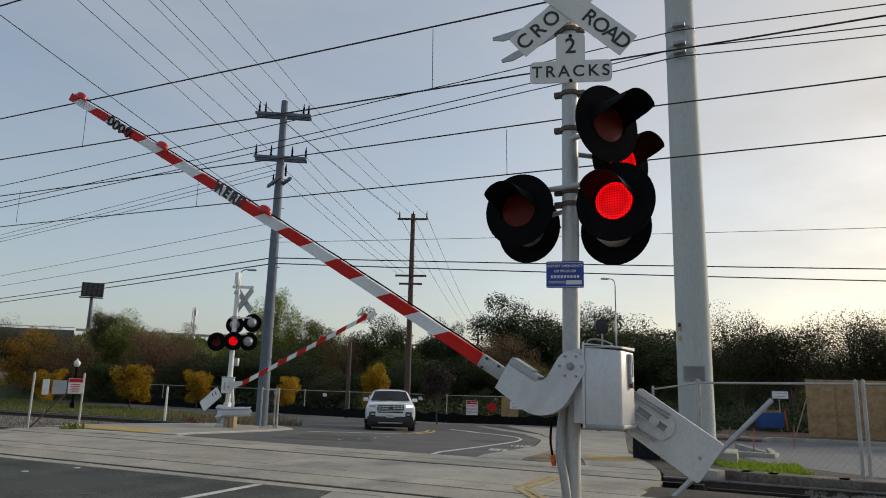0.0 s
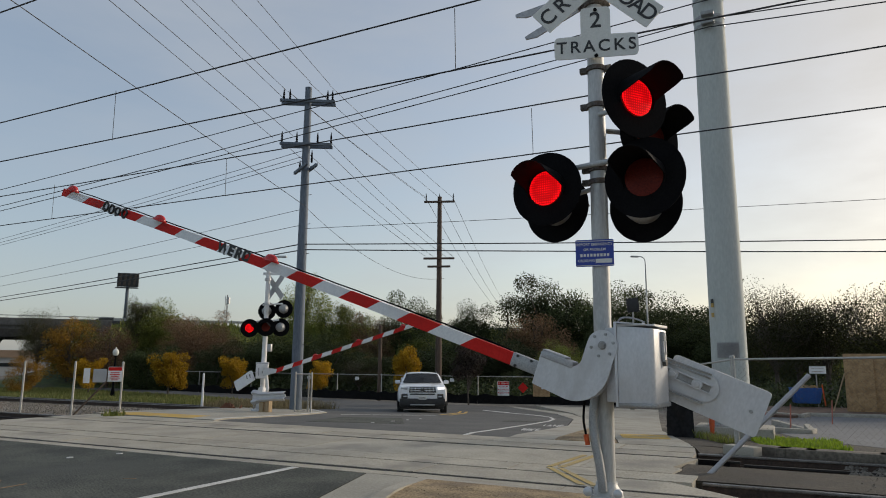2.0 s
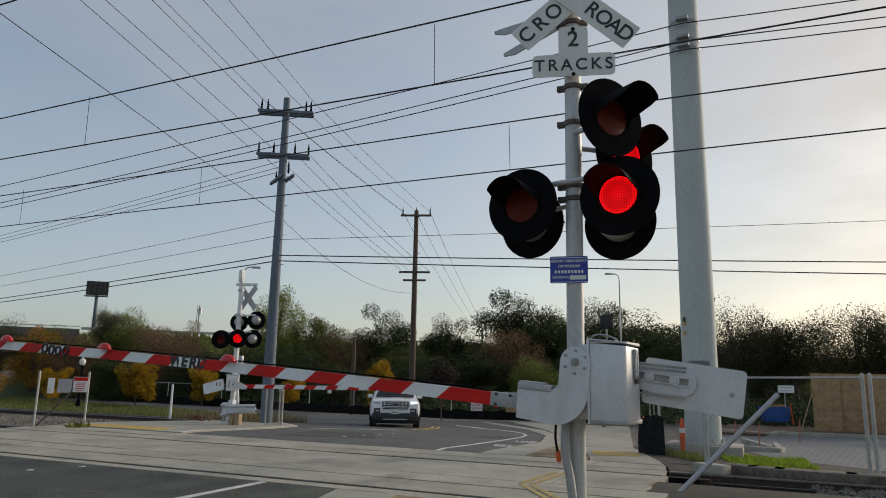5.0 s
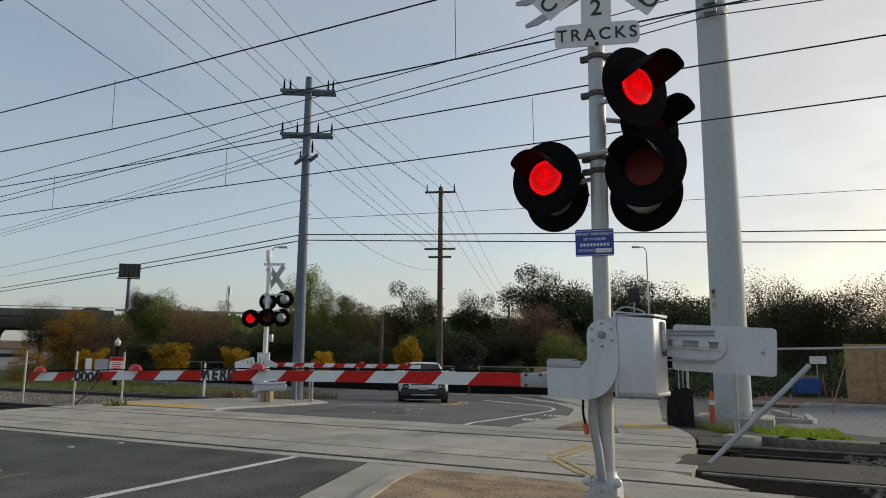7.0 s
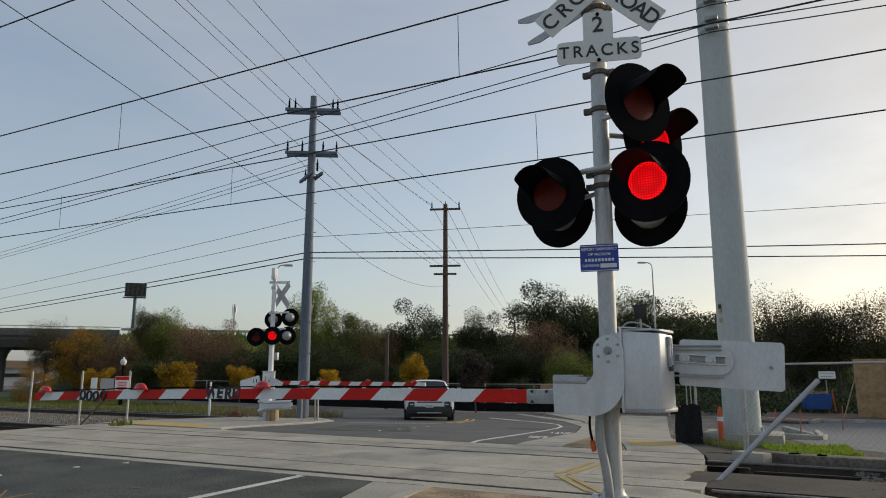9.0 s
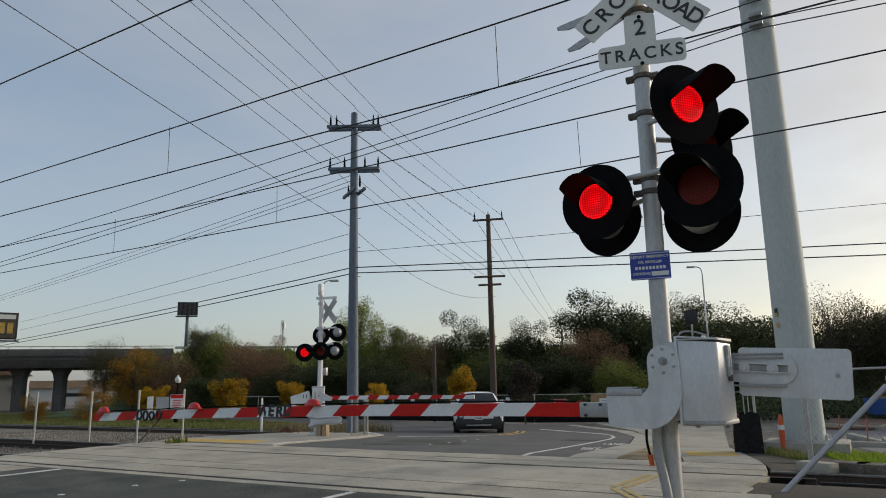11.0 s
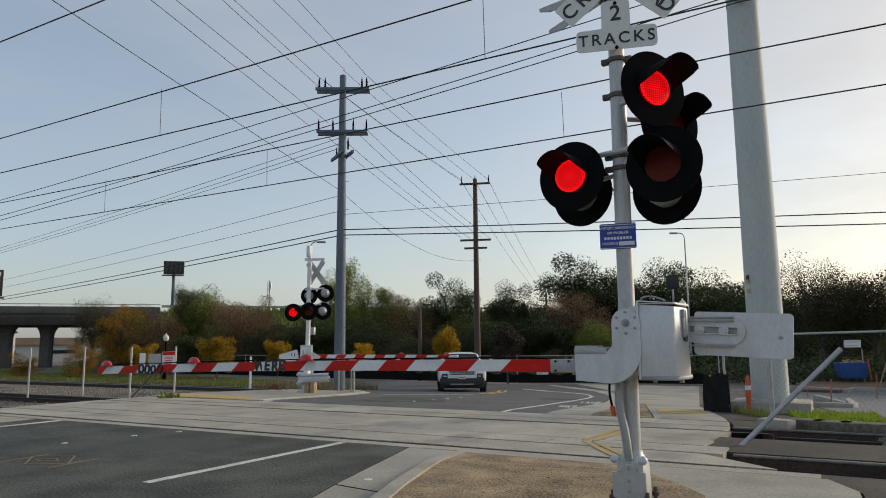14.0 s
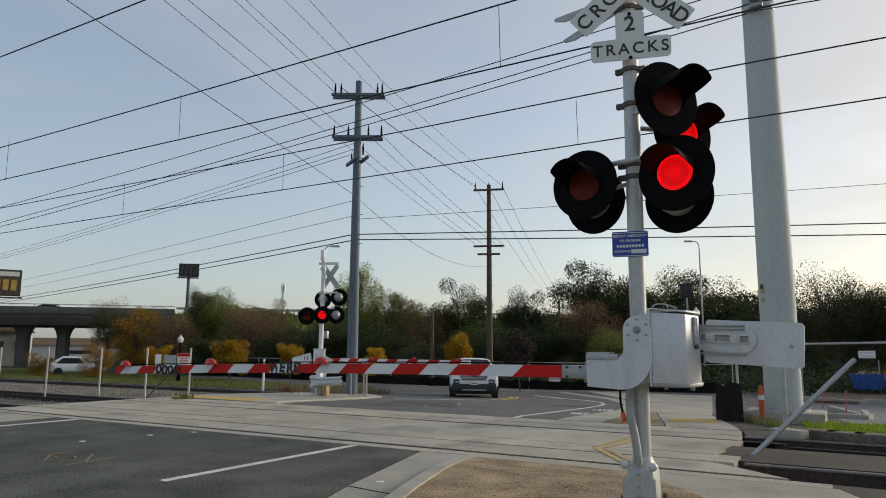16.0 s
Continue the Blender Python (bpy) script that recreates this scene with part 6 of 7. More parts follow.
PROTO = {
    "olive": [make_tree("olive", s, 6.0, 2.6, 50, 27000, 0.088, low=0.12, label="olive-green bushy tree on the bank") for s in (1, 2)],
    "gold": [make_tree("gold", s, 3.2, 1.2, 44, 9500, 0.085, low=0.30, trunk=0.07, label="small golden-yellow autumn tree") for s in (3, 4)],
    "amber": [make_tree("amber", s, 5.0, 2.1, 46, 12500, 0.085, low=0.10, limbs=14, twigs=7, trunk=0.09, label="thinning amber-brown autumn tree") for s in (15, 16)],
    "rust": [make_tree("rust", s, 6.0, 2.8, 54, 20000, 0.080, low=0.12, limbs=12, twigs=5, label="rust-brown thinning autumn tree") for s in (5, 6)],
    "dark": [make_tree("dark", s, 7.0, 2.7, 64, 40000, 0.090, low=0.06, label="dark evergreen tree on the bank") for s in (7, 8, 9)],
    "bare": [make_tree("bare", s, 7.0, 3.0, 56, 16000, 0.080, low=0.34, limbs=20, twigs=14, trunk=0.17, label="nearly bare tree with fine twigs") for s in (10, 11)],
}
_used = {}


def plant(kind, x, y, top, wide=1.0):
    z = bank(x, y)
    k = _used.get(kind, 0)
    _used[kind] = k + 1
    proto = PROTO[kind][k % len(PROTO[kind])]
    s = max(0.25, (top - z) / max(v.co.z for v in proto.children[1].data.vertices))
    if k < len(PROTO[kind]):
        proto.matrix_basis = Matrix.LocRotScale((x, y, z - 0.1), Euler((0, 0, k * 1.9)), (s * wide, s * wide, s))
    else:
        q = proto.scale
        copy_thing(proto, Matrix.LocRotScale((x, y, z - 0.1), Euler((0, 0, k * 1.9)), (s * wide / q.x, s * wide / q.y, s / q.z)))


for _r in ((-56.3, 49.0, 7.1, 1.1), (-41.8, 61.9, 7.4, 1.1), (-15.8, 53.5, 2.9, 1.2), (-58.3, 41.7, 4.9, 1.2), (-45.5, 59.2, 9.9, 0.7), (-52.0, 53.0, 5.5, 1.2), (-62.5, 47.0, 4.5, 1.2), (-30.5, 58.0, 4.0, 1.3)):
    plant("olive", *_r)
for _r in ((-55.0, 39.3, 5.6, 1.0), (-52.0, 29.2, 1.25, 1.3), (-48.3, 31.4, 2.05, 1.15)):
    plant("amber", *_r)
for _r in ((-43.6, 33.0, 1.6, 1.0), (-36.6, 33.6, 1.95, 1.15), (-35.1, 37.9, 1.75, 1.0), (-28.1, 38.6, 1.5, 0.9), (-21.7, 39.2, 2.4, 0.72)):
    plant("gold", *_r)
for _r in ((-50.2, 48.3, 6.6, 1.2), (-19.6, 58.6, 6.2, 1.25), (-36.6, 59.4, 6.7, 0.9), (-51.6, 40.6, 4.9, 1.1), (-46.5, 47.0, 5.0, 1.2)):
    plant("rust", *_r)
for _r in ((-33.3, 61.3, 8.0, 1.0), (-29.1, 65.6, 7.2, 0.9), (-22.2, 70.3, 9.7, 1.1), (-19.8, 71.1, 9.1, 1.1), (-14.5, 68.3, 8.5, 0.9), (-9.0, 69.3, 7.8, 1.2), (-10.6, 65.0, 6.9, 1.2), (-38.4, 45.7, 3.8, 1.4), (-25.7, 53.9, 3.8, 1.5), (-21.9, 57.7, 4.6, 1.4), (-35.3, 48.1, 3.8, 1.5)):
    plant("dark", *_r)
for _r in ((-27.4, 43.8, 2.2, 1.6), (-17.3, 46.7, 1.0, 1.8), (-5.9, 63.6, 5.6, 1.3), (-3.1, 59.8, 5.3, 1.3), (-31.5, 44.5, 3.0, 1.6), (-23.0, 46.5, 2.4, 1.7), (-19.5, 50.5, 3.2, 1.5), (-41.5, 43.0, 3.0, 1.5), (-13.0, 60.0, 4.2, 1.4), (2.0, 62.0, 3.6, 1.6), (8.0, 62.0, 3.6, 1.6), (14.0, 62.0, 4.0, 1.5), (-46.0, 40.0, 2.6, 1.6)):
    plant("dark", *_r)
for _r in ((-58.0, 38.5, 6.3, 0.7), (-56.5, 47.3, 8.4, 0.6), (-0.5, 51.9, 7.3, 0.95), (2.6, 53.8, 7.2, 1.1), (6.1, 51.6, 7.0, 1.1), (0.8, 55.9, 6.6, 1.0), (-27.0, 41.8, 1.9, 1.6), (8.3, 51.3, 6.9, 1.1), (11.5, 52.0, 6.9, 1.1), (-40.0, 47.5, 4.2, 1.2)):
    plant("bare", *_r)


_t = make_tree("plum", 14, 3.35, 1.05, 34, 6000, 0.085, low=0.50, limbs=12, trunk=0.055, flat=1.0, label="small round dark-leaved street tree by the fence")
_t.matrix_basis = pose(-15.75, 35.6, fall(35.6), 0, 0, 40)


def scatter(name, mat, n, where, size, label, category, seed, upright=True):
    """Many small blades or leaves as one sheet of growth."""
    rnd = random.Random(seed)
    verts, faces = [], []
    for k in range(n):
        x, y, z, h = where(rnd)
        a = rnd.uniform(0, 6.283)
        s = size * rnd.uniform(0.6, 1.4)
        dx, dy = math.cos(a) * s * 0.5, math.sin(a) * s * 0.5
        lx, ly = rnd.uniform(-.4, .4) * h, rnd.uniform(-.4, .4) * h
        i = len(verts)
        if not upright:
            e = Euler((rnd.uniform(-1.1, 1.1), rnd.uniform(-1.1, 1.1), a)).to_matrix()
            c = Vector((x, y, z + h * rnd.random()))
            verts += [tuple(c + e @ (Vector(q) * s)) for q in ((-0.5, -0.3, 0), (0.5, -0.25, 0.1), (0.45, 0.3, 0), (-0.4, 0.28, 0.12))]
            faces.append((i, i + 1, i + 2, i + 3))
            continue
        verts += [(x - dx, y - dy, z), (x + dx, y + dy, z), (x + lx + dx * 0.2, y + ly + dy * 0.2, z + h), (x + lx - dx * 0.2, y + ly - dy * 0.2, z + h * 0.95)]
        faces.append((i, i + 1, i + 2, i + 3))
    me = bpy.data.meshes.new(name)
    me.from_pydata(verts, [], faces)
    me.materials.append(M[mat])
    return tagged(new(name, me), label, category, kind="stuff")


def _scrub(r):
    x = r.uniform(-62, 18)
    y = 40.5 + abs(x + 16) * 0.05 + r.uniform(0, 16)
    return x, y, bank(x, y) - 0.1, r.uniform(0.3, 1.5)


scatter("scrub", "dark", 70000, _scrub, 0.17, "dark tangled scrub at the foot of the bank", "scrub", 21, False)


def _slope(r):
    s, d = r.uniform(-36, 150), r.uniform(-27, -4)
    p = FW @ Vector((s, d, 0))
    return p.x, p.y, bank(p.x, p.y) - 0.08, r.uniform(0.25, 0.9)


scatter("bank_growth", "olive", 40000, _slope, 0.22, "rough olive growth over the bank", "scrub", 22)


def _dry(r):
    x = r.uniform(-75, -21.5)
    y = r.uniform(24.3, 28.0 + (-x - 20.6) * 0.50 if x > -30 else 32.9 + (-x - 30) * 0.215)
    return x, y, fall(y) - 0.12, r.uniform(0.10, 0.26)


scatter("dry_grass", "drygrass", 46000, _dry, 0.09, "dry yellow-green grass along the fence", "grass", 23)


def _weeds(r):
    x = r.uniform(-21.5, -17.4)
    y = r.uniform(21.6, 25.5)
    return x, y, fall(y) - 0.1, r.uniform(0.12, 0.50)


scatter("tall_weeds", "straw", 6000, _weeds, 0.022, "tall dry weeds beside the far signal", "weeds", 24)


def _green(r):
    y = 13.55 + 4.0 * r.random() ** 1.5
    a, b = -0.15 - (y - 13.55) * 0.16, min(0.98, 0.15 + (y - 13.55) * 0.75) + 0.5 * max(0, 0.5 - abs(y - 14.4))
    x = r.uniform(a, b)
    return x, y, fall(y) - 0.03, r.uniform(0.03, 0.12) * (0.4 + 0.9 * abs(math.sin(3.1 * x + 2.3 * y)))


scatter("green_grass", "grass", 8000, _green, 0.035, "bright green grass patch beside the rails", "grass", 25)


def _tuft(r):
    a, q = r.uniform(0, 6.28), r.random() * 0.35
    return -16.2 + q * math.cos(a), 13.35 + q * math.sin(a), 0.0, r.uniform(0.06, 0.2)


scatter("weed_tuft", "olive", 70, _tuft, 0.06, "dark weed tuft at a fence post", "weeds", 26)


def _dryweeds(r):
    y = r.uniform(15.0, 17.0)
    x = -1.0 - (y - 14.8) * 0.40 + r.uniform(0.0, 0.35)
    return x, y, fall(y) - 0.03, r.uniform(0.05, 0.20)


scatter("dry_weeds", "straw", 300, _dryweeds, 0.012, "dry brown weeds inside the fence", "weeds", 27)
scatter("broad_weeds", "olive", 500, _dryweeds, 0.022, "low green-brown weeds against the fence foot", "weeds", 28)
slab("grass_verge", [(-75, 38), (-75, 26), (-30, 24.2), (-19.5, 24.0), (-20.6, 28.0), (-30.4, 33.2), (-70, 41.6)], -0.10, 0.1, M["verge"], label="strip of rough yellow-green verge", category="verge")

# ---- loose things on the right ----
def kerbstone(pts, w, h, label, name="kerbstone", mat="kerb"):
    t = None
    bm = bmesh.new()
    for (x0, y0), (x1, y1) in zip(pts, pts[1:]):
        ang = math.degrees(math.atan2(y1 - y0, x1 - x0))
        ln = math.hypot(x1 - x0, y1 - y0)
        box(bm, ((x0 + x1) / 2, (y0 + y1) / 2, fall((y0 + y1) / 2) + h / 2 - 0.05), (ln + w * 0.6, w, h + 0.1), rot=(math.degrees(math.atan2(fall(y1) - fall(y0), ln)) * 0, 0, ang), bevel=0.03)
    return tagged(mesh_ob(name, bm, M[mat]), label, "kerb", kind="structure")


kerbstone([(-0.35, 13.28), (0.0, 13.12), (0.4, 13.05), (1.4, 12.98), (3.5, 12.95), (9, 12.9)], 0.34, 0.13, "rounded dark earthy kerb beside the rails", mat="oldkerb")
kerbstone([(-0.60, 21.66), (0.55, 21.5), (0.66, 22.0), (0.55, 24.3), (-0.4, 27.5)], 0.18, 0.13, "kerb of a small island in the car park")
kerbstone([(-1.7, 35.8), (0.55, 34.1), (0.80, 35.2)], 0.2, 0.15, "kerb along the car park edge")
kerbstone([(0.8, 35.3), (3.0, 35.6), (12, 36.5)], 0.2, 0.15, "kerb along the car park edge")
slab("red_bank", [(-1.4, 33.8), (0.3, 33.6), (0.7, 35.4), (14, 36.8), (14, 43), (-1.4, 41)], 0.10, 0.3, M["redsoil"], label="red-brown bare building-site soil", category="soil")
bm = bmesh.new()
box(bm, (-0.62, 12.95, 0.05), (0.55, 0.26, 0.18), rot=(0, 0, -28), bevel=0.02)
tagged(mesh_ob("concrete_block", bm, M["kerb"]), "loose pale concrete fence block", "concrete block", "concrete blocks")
bm = bmesh.new()
box(bm, (-1.75, 17.5, fall(17.5) + 0.07), (0.6, 0.26, 0.18), rot=(0, 0, -20), bevel=0.02)
tagged(mesh_ob("concrete_block", bm, M["kerb"]), "loose pale concrete fence block", "concrete block", "concrete blocks")


def make_black_barrier(x, y, w, h, yaw):
    bm = bmesh.new()
    g = bmesh.ops.create_grid(bm, x_segments=10, y_segments=6, size=0.5)
    for v in bm.verts:
        u, q = v.co.x, v.co.y + 0.5
        v.co = Vector((u * w * (1 + 0.06 * math.sin(q * 5)), 0.04 * math.sin(u * 9 + q * 4) + 0.02 * math.sin(q * 11), q * h * (1 + 0.05 * math.sin(u * 7))))
    bmesh.ops.solidify(bm, geom=bm.faces[:], thickness=0.30)
    ob = mesh_ob("black_sheet", bm, M["barrier"], 60)
    ob.matrix_basis = pose(x, y, fall(y) - 0.02, 0, 0, yaw)
    return tagged(ob, "crumpled black plastic sheet over a barrier", "plastic sheet")


make_black_barrier(-2.09, 16.75, 0.56, 0.84, -5)


def make_delineator(x, y, h):
    t = thing("delineator", Matrix.Translation((x, y, fall(y))), "orange plastic delineator post on a rubber base", "delineator", "delineators")
    bm = bmesh.new()
    lathe(bm, [(0.20, 0.0), (0.20, 0.04), (0.08, 0.07), (0.05, 0.10)], Matrix(), 14)
    part("rubber_base", bm, M["trimblack"], t)
    bm = bmesh.new()
    lathe(bm, [(0.05, 0.06), (0.06, h * 0.5), (0.05, h - 0.08), (0.03, h), (0.005, h + 0.01)], Matrix(), 14)
    part("tube", bm, M["orange"], t)
    bm = bmesh.new()
    lathe(bm, [(0.062, h * 0.62), (0.062, h * 0.74)], Matrix(), 14)
    part("white_band", bm, M["white"], t)


make_delineator(-1.44, 16.9, 0.80)
make_delineator(-3.1, 22.5, 0.8)


def make_stake(x, y, h):
    bm = bmesh.new()
    box(bm, (x, y, fall(y) + h / 2 - 0.05), (0.032, 0.032, h + 0.1), rot=(2, 3, 20), bevel=0.004)
    ob = mesh_ob("survey_stake", bm, M["pinkstake"])
    tagged(ob, "pink-orange painted survey stake", "stake", "stakes")


make_stake(0.12, 22.6, 0.75)
make_stake(-0.75, 30.5, 0.75)
make_stake(1.55, 30.9, 0.9)

def make_scrap(x, y, size, seed):
    """A few bent rusty plates dropped on one another."""
    rnd = random.Random(seed)
    t = thing("rusty_scrap", Matrix.Translation((x, y, fall(y) - 0.12)), "rust-brown scrap steel plates on the gravel", "scrap metal", "rusty scrap")
    for k in range(4):
        bm = bmesh.new()
        prism(bm, [(-size, 0), (size * 0.8, 0.02), (size * 0.5, size * 0.7), (-size * 0.3, size * 1.1)], -0.02, 0.02, pose(rnd.uniform(-.2, .2), rnd.uniform(-.2, .2), 0.0, rnd.uniform(-30, 15), rnd.uniform(-12, 12), rnd.uniform(-60, 60)))
        part("plate", bm, M["rusty"], t)


make_scrap(-19.35, 20.9, 0.32, 41)
make_scrap(-18.85, 20.7, 0.26, 42)

# back of a dark sign board over the freeway
_t = thing("sign_board", pose(-11.75, 62.0, 0, 0, 0, 12), "dark back of a tall freeway sign board", "sign board")
bm = bmesh.new()
box(bm, (0, 0, 6.7), (1.05, 0.12, 1.25), rot=(0, -6, 0), bevel=0.02)
part("board", bm, M["trimblack"], _t)
bm = bmesh.new()
tube(bm, (0, 0.1, 3.0), (0, 0.1, 6.3), 0.10, 0.09, 10)
part("column", bm, M["post"], _t)

# leaning steel pipe
bm = bmesh.new()
tube(bm, (-0.98, 10.58, -0.10), (0.41, 11.58, 1.31), 0.036, 0.036, 14)
tagged(mesh_ob("leaning_pipe", bm, M["sign_back"]), "grey steel pipe leaning out of the soil by the rails", "pipe")


def make_plywood(x0, x1, y, h):
    t = thing("plywood_enclosure", Matrix.Translation((x0, y, fall(y))), "tall enclosure of tan strand-board sheets", "plywood wall")
    n = max(2, int((x1 - x0) / 1.22))
    w = (x1 - x0) / n
    for k in range(n):
        bm = bmesh.new()
        box(bm, (w * (k + 0.5), 0.10 * (k % 2), h / 2 + 0.02), (w - 0.015, 0.05, h), bevel=0.006)
        part("board", bm, M["plywood"], t)
    for k in range(3):
        bm = bmesh.new()
        box(bm, (w * n, 0.6 + 1.2 * k, h / 2), (0.05, 1.19, h), bevel=0.006)
        part("board", bm, M["plywood"], t)
    bm = bmesh.new()
    box(bm, (-0.3, 0.0, h * 0.32), (0.05, 0.09, h * 0.75), rot=(0, 18, 0))
    part("prop", bm, M["wood"], t)


make_plywood(2.52, 7.4, 38.2, 2.75)
make_plywood(7.6, 12.5, 37.4, 2.75)
notice(pose(6.2, 37.9, 0.1, 0, 0, 0), 1.0, 0.55, "white and red site notice by the boards", ((0.2, 0.8), (-0.2, 0.8)), barmat="red")


def make_skip():
    t = thing("skip", pose(0.90, 41.3, fall(41.3) + 0.25, 0, 0, 12) @ Matrix.Diagonal((0.72, 0.6, 0.86, 1)), "blue steel rubbish skip heaped with timber scraps", "skip")
    bm = bmesh.new()
    rings = []
    for z, w, d in ((0.05, 0.74, 0.75), (0.12, 0.80, 0.80), (0.95, 0.98, 0.95), (0.95, 0.90, 0.87), (0.75, 0.86, 0.83)):
        rings.append([(sx * w, sy * d, z) for sx, sy in ((1, .9), (.92, 1), (-.92, 1), (-1, .9), (-1, -.9), (-.92, -1), (.92, -1), (1, -.9))])
    loft(bm, rings)
    part("skip_body", bm, M["skip"], t)
    for x in (-0.5, 0.0, 0.5):
        bm = bmesh.new()
        box(bm, (x, -0.90, 0.55), (0.06, 0.06, 0.80), rot=(10, 0, 0), bevel=0.01)
        part("rib", bm, M["skip"], t)
    for k in range(14):
        bm = bmesh.new()
        box(bm, (random.uniform(-.65, .65), random.uniform(-.5, .5), random.uniform(0.93, 1.10)), (random.uniform(.3, .8), random.uniform(.05, .2), 0.03), rot=(random.uniform(-25, 25), random.uniform(-22, 22), random.uniform(-60, 60)))
        part("timber_scrap", bm, M[("wood", "plywood", "yellowpaint")[k % 3]], t)
    bm = bmesh.new()
    box(bm, (0.98, -0.95, 0.55), (0.08, 0.05, 1.25), rot=(8, -8, 0))
    part("prop", bm, M["orange"], t)


make_skip()


# street lamps, billboards, mast, shed
def street_lamp(x, y, z1, arm, yaw, label):
    t = thing("street_lamp", pose(x, y, bank(x, y), 0, 0, yaw), label, "street lamp", "street lamps")
    h = z1 - bank(x, y)
    bm = bmesh.new()
    tube(bm, (0, 0, -0.2), (0, 0, h), 0.09, 0.05, 10)
    part("column", bm, M["galv"], t)
    bend([(0, 0, h - 0.1), (0, 0, h + 0.35), (-arm * 0.5, 0, h + 0.6), (-arm, 0, h + 0.6)], 0.04, "bracket", M["galv"], t)
    bm = bmesh.new()
    box(bm, (-arm - 0.3, 0, h + 0.58), (0.65, 0.25, 0.14), bevel=0.05)
    part("lantern", bm, M["galv"], t)


street_lamp(-10.0, 59.0, 9.9, 0.6, 30, "slim grey freeway lamp on a tall column")
street_lamp(-32.2, 37.9, 8.3, 0.5, 210, "slim grey lamp on a tall column behind the signal")


def globe_lamp(x, y, z1):
    t = thing("post_lamp", Matrix.Translation((x, y, fall(y))), "black post lamp with white acorn globe", "post lamp", "post lamps")
    h = z1 - fall(y)
    bm = bmesh.new()
    lathe(bm, [(0.14, 0), (0.12, 0.3), (0.06, 0.5), (0.05, h - 0.3), (0.08, h - 0.28), (0.08, h - 0.2)], Matrix(), 12)
    part("column", bm, M["black"], t)
    bm = bmesh.new()
    lathe(bm, [(0.11, h - 0.22), (0.17, h - 0.14), (0.20, h + 0.0), (0.15, h + 0.13), (0.12, h + 0.15), (0.05, h + 0.22), (0.05, h + 0.26), (0.01, h + 0.32)], Matrix(), 16)
    part("globe", bm, M["sign_white"], t)


globe_lamp(-38.63, 31.0, 2.06)
globe_lamp(-6.98, 40.0, 3.58)


def billboard(x, y, zc, w, h, yaw, label, face, foot=None):
    t = thing("billboard", pose(x, y, 0, 0, 0, yaw), label, "billboard", "billboards")
    bm = bmesh.new()
    tube(bm, (0, 0.3, -0.7), (0, 0.3, zc - h / 2), 0.28, 0.22, 14)
    part("column", bm, M["bluepole"], t)
    bm = bmesh.new()
    box(bm, (0, 0.3, zc), (w, 0.35, h), bevel=0.05)
    part("frame", bm, M["trimblack"], t)
    bm = bmesh.new()
    box(bm, (0, -0.2, zc - h / 2 - 0.2), (w * 1.05, 0.8, 0.12))
    part("walkway", bm, M["trimblack"], t)
    bm = bmesh.new()
    box(bm, (0, 0.08, zc), (w * 0.95, 0.06, h * 0.9))
    f = part("poster", bm, M[face], t)
    return t, f


_t, _f = billboard(-85.2, 68.9, 13.25, 2.9, 2.0, 40, "dark billboard seen half from behind", "trimblack")
for _k in range(4):
    bm = bmesh.new()
    box(bm, (-1.0 + _k * 0.66, 0.0, 13.25), (0.30, 0.06, 1.7), rot=(0, 6, 0))
    part("strut", bm, M["bark"], _t)
_t, _f = billboard(-82.6, 38.6, 8.75, 8.5, 3.0, 62, "roadside billboard with yellow lettering on dark ground", "bark")
bm = bmesh.new()
for _k in range(4):
    box(bm, (1.2 + _k * 0.78, 0.03, 8.5), (0.55, 0.05, 1.2))
part("letter_bars", bm, M["yellowpaint"], _t)
bm = bmesh.new()
box(bm, (0, 0.03, 9.75), (8.0, 0.05, 0.5))
part("letter_bars", bm, M["sign_white"], _t)


def make_mast():
    t = thing("lattice_mast", Matrix.Translation((-82.7, 86.4, 0)), "thin distant radio mast", "mast")
    bm = bmesh.new()
    for sx, sy in ((1, 0), (-.5, .87), (-.5, -.87)):
        tube(bm, (sx * .35, sy * .35, 0), (sx * .2, sy * .2, 12.5), 0.06, 0.05, 6)
    for k in range(14):
        tube(bm, (-.3, .2, k * .9), (.3, -.1, k * .9 + .9), 0.035, 0.035, 4)
    box(bm, (0.35, 0, 11.6), (0.5, 0.3, 1.0))
    part("lattice", bm, M["sign_back"], t)


make_mast()


def make_shed(x, y, w, d, h, yaw, label):
    t = thing("warehouse", pose(x, y, -0.9, 0, 0, yaw), label, "warehouse", "warehouses")
    bm = bmesh.new()
    box(bm, (0, 0, h / 2), (w, d, h))
    part("wall", bm, M["shed"], t)
    bm = bmesh.new()
    prism(bm, [(-w / 2 - .4, h), (w / 2 + .4, h), (w / 2 - 1, h + 1.2), (-w / 2 + 1, h + 1.2)], -d / 2 - .4, d / 2 + .4)
    part("roof", bm, M["shed_roof"], t)
    for k in range(5):
        bm = bmesh.new()
        box(bm, (-w / 2 + w * (k + .5) / 5, -d / 2 - 0.04, h * 0.6), (w * 0.09, 0.08, h * 0.2))
        part("window", bm, M["carglass"], t)


make_shed(-124, 66, 44, 14, 2.9, 60, "long pale warehouse with a low brown roof")
make_shed(-104, 50, 12, 10, 4.6, 60, "grey-blue metal warehouse beyond the viaduct")

def _pebble(r):
    y = 3.2 + 4.7 * r.random()
    right = -0.68 if y < 5.9 else -0.80 if y < 6.5 else -0.85 - (y - 6.5) * 0.80
    left = -2.85 - (y - 4.45) * 0.34
    return right + (left - right) * r.random(), y


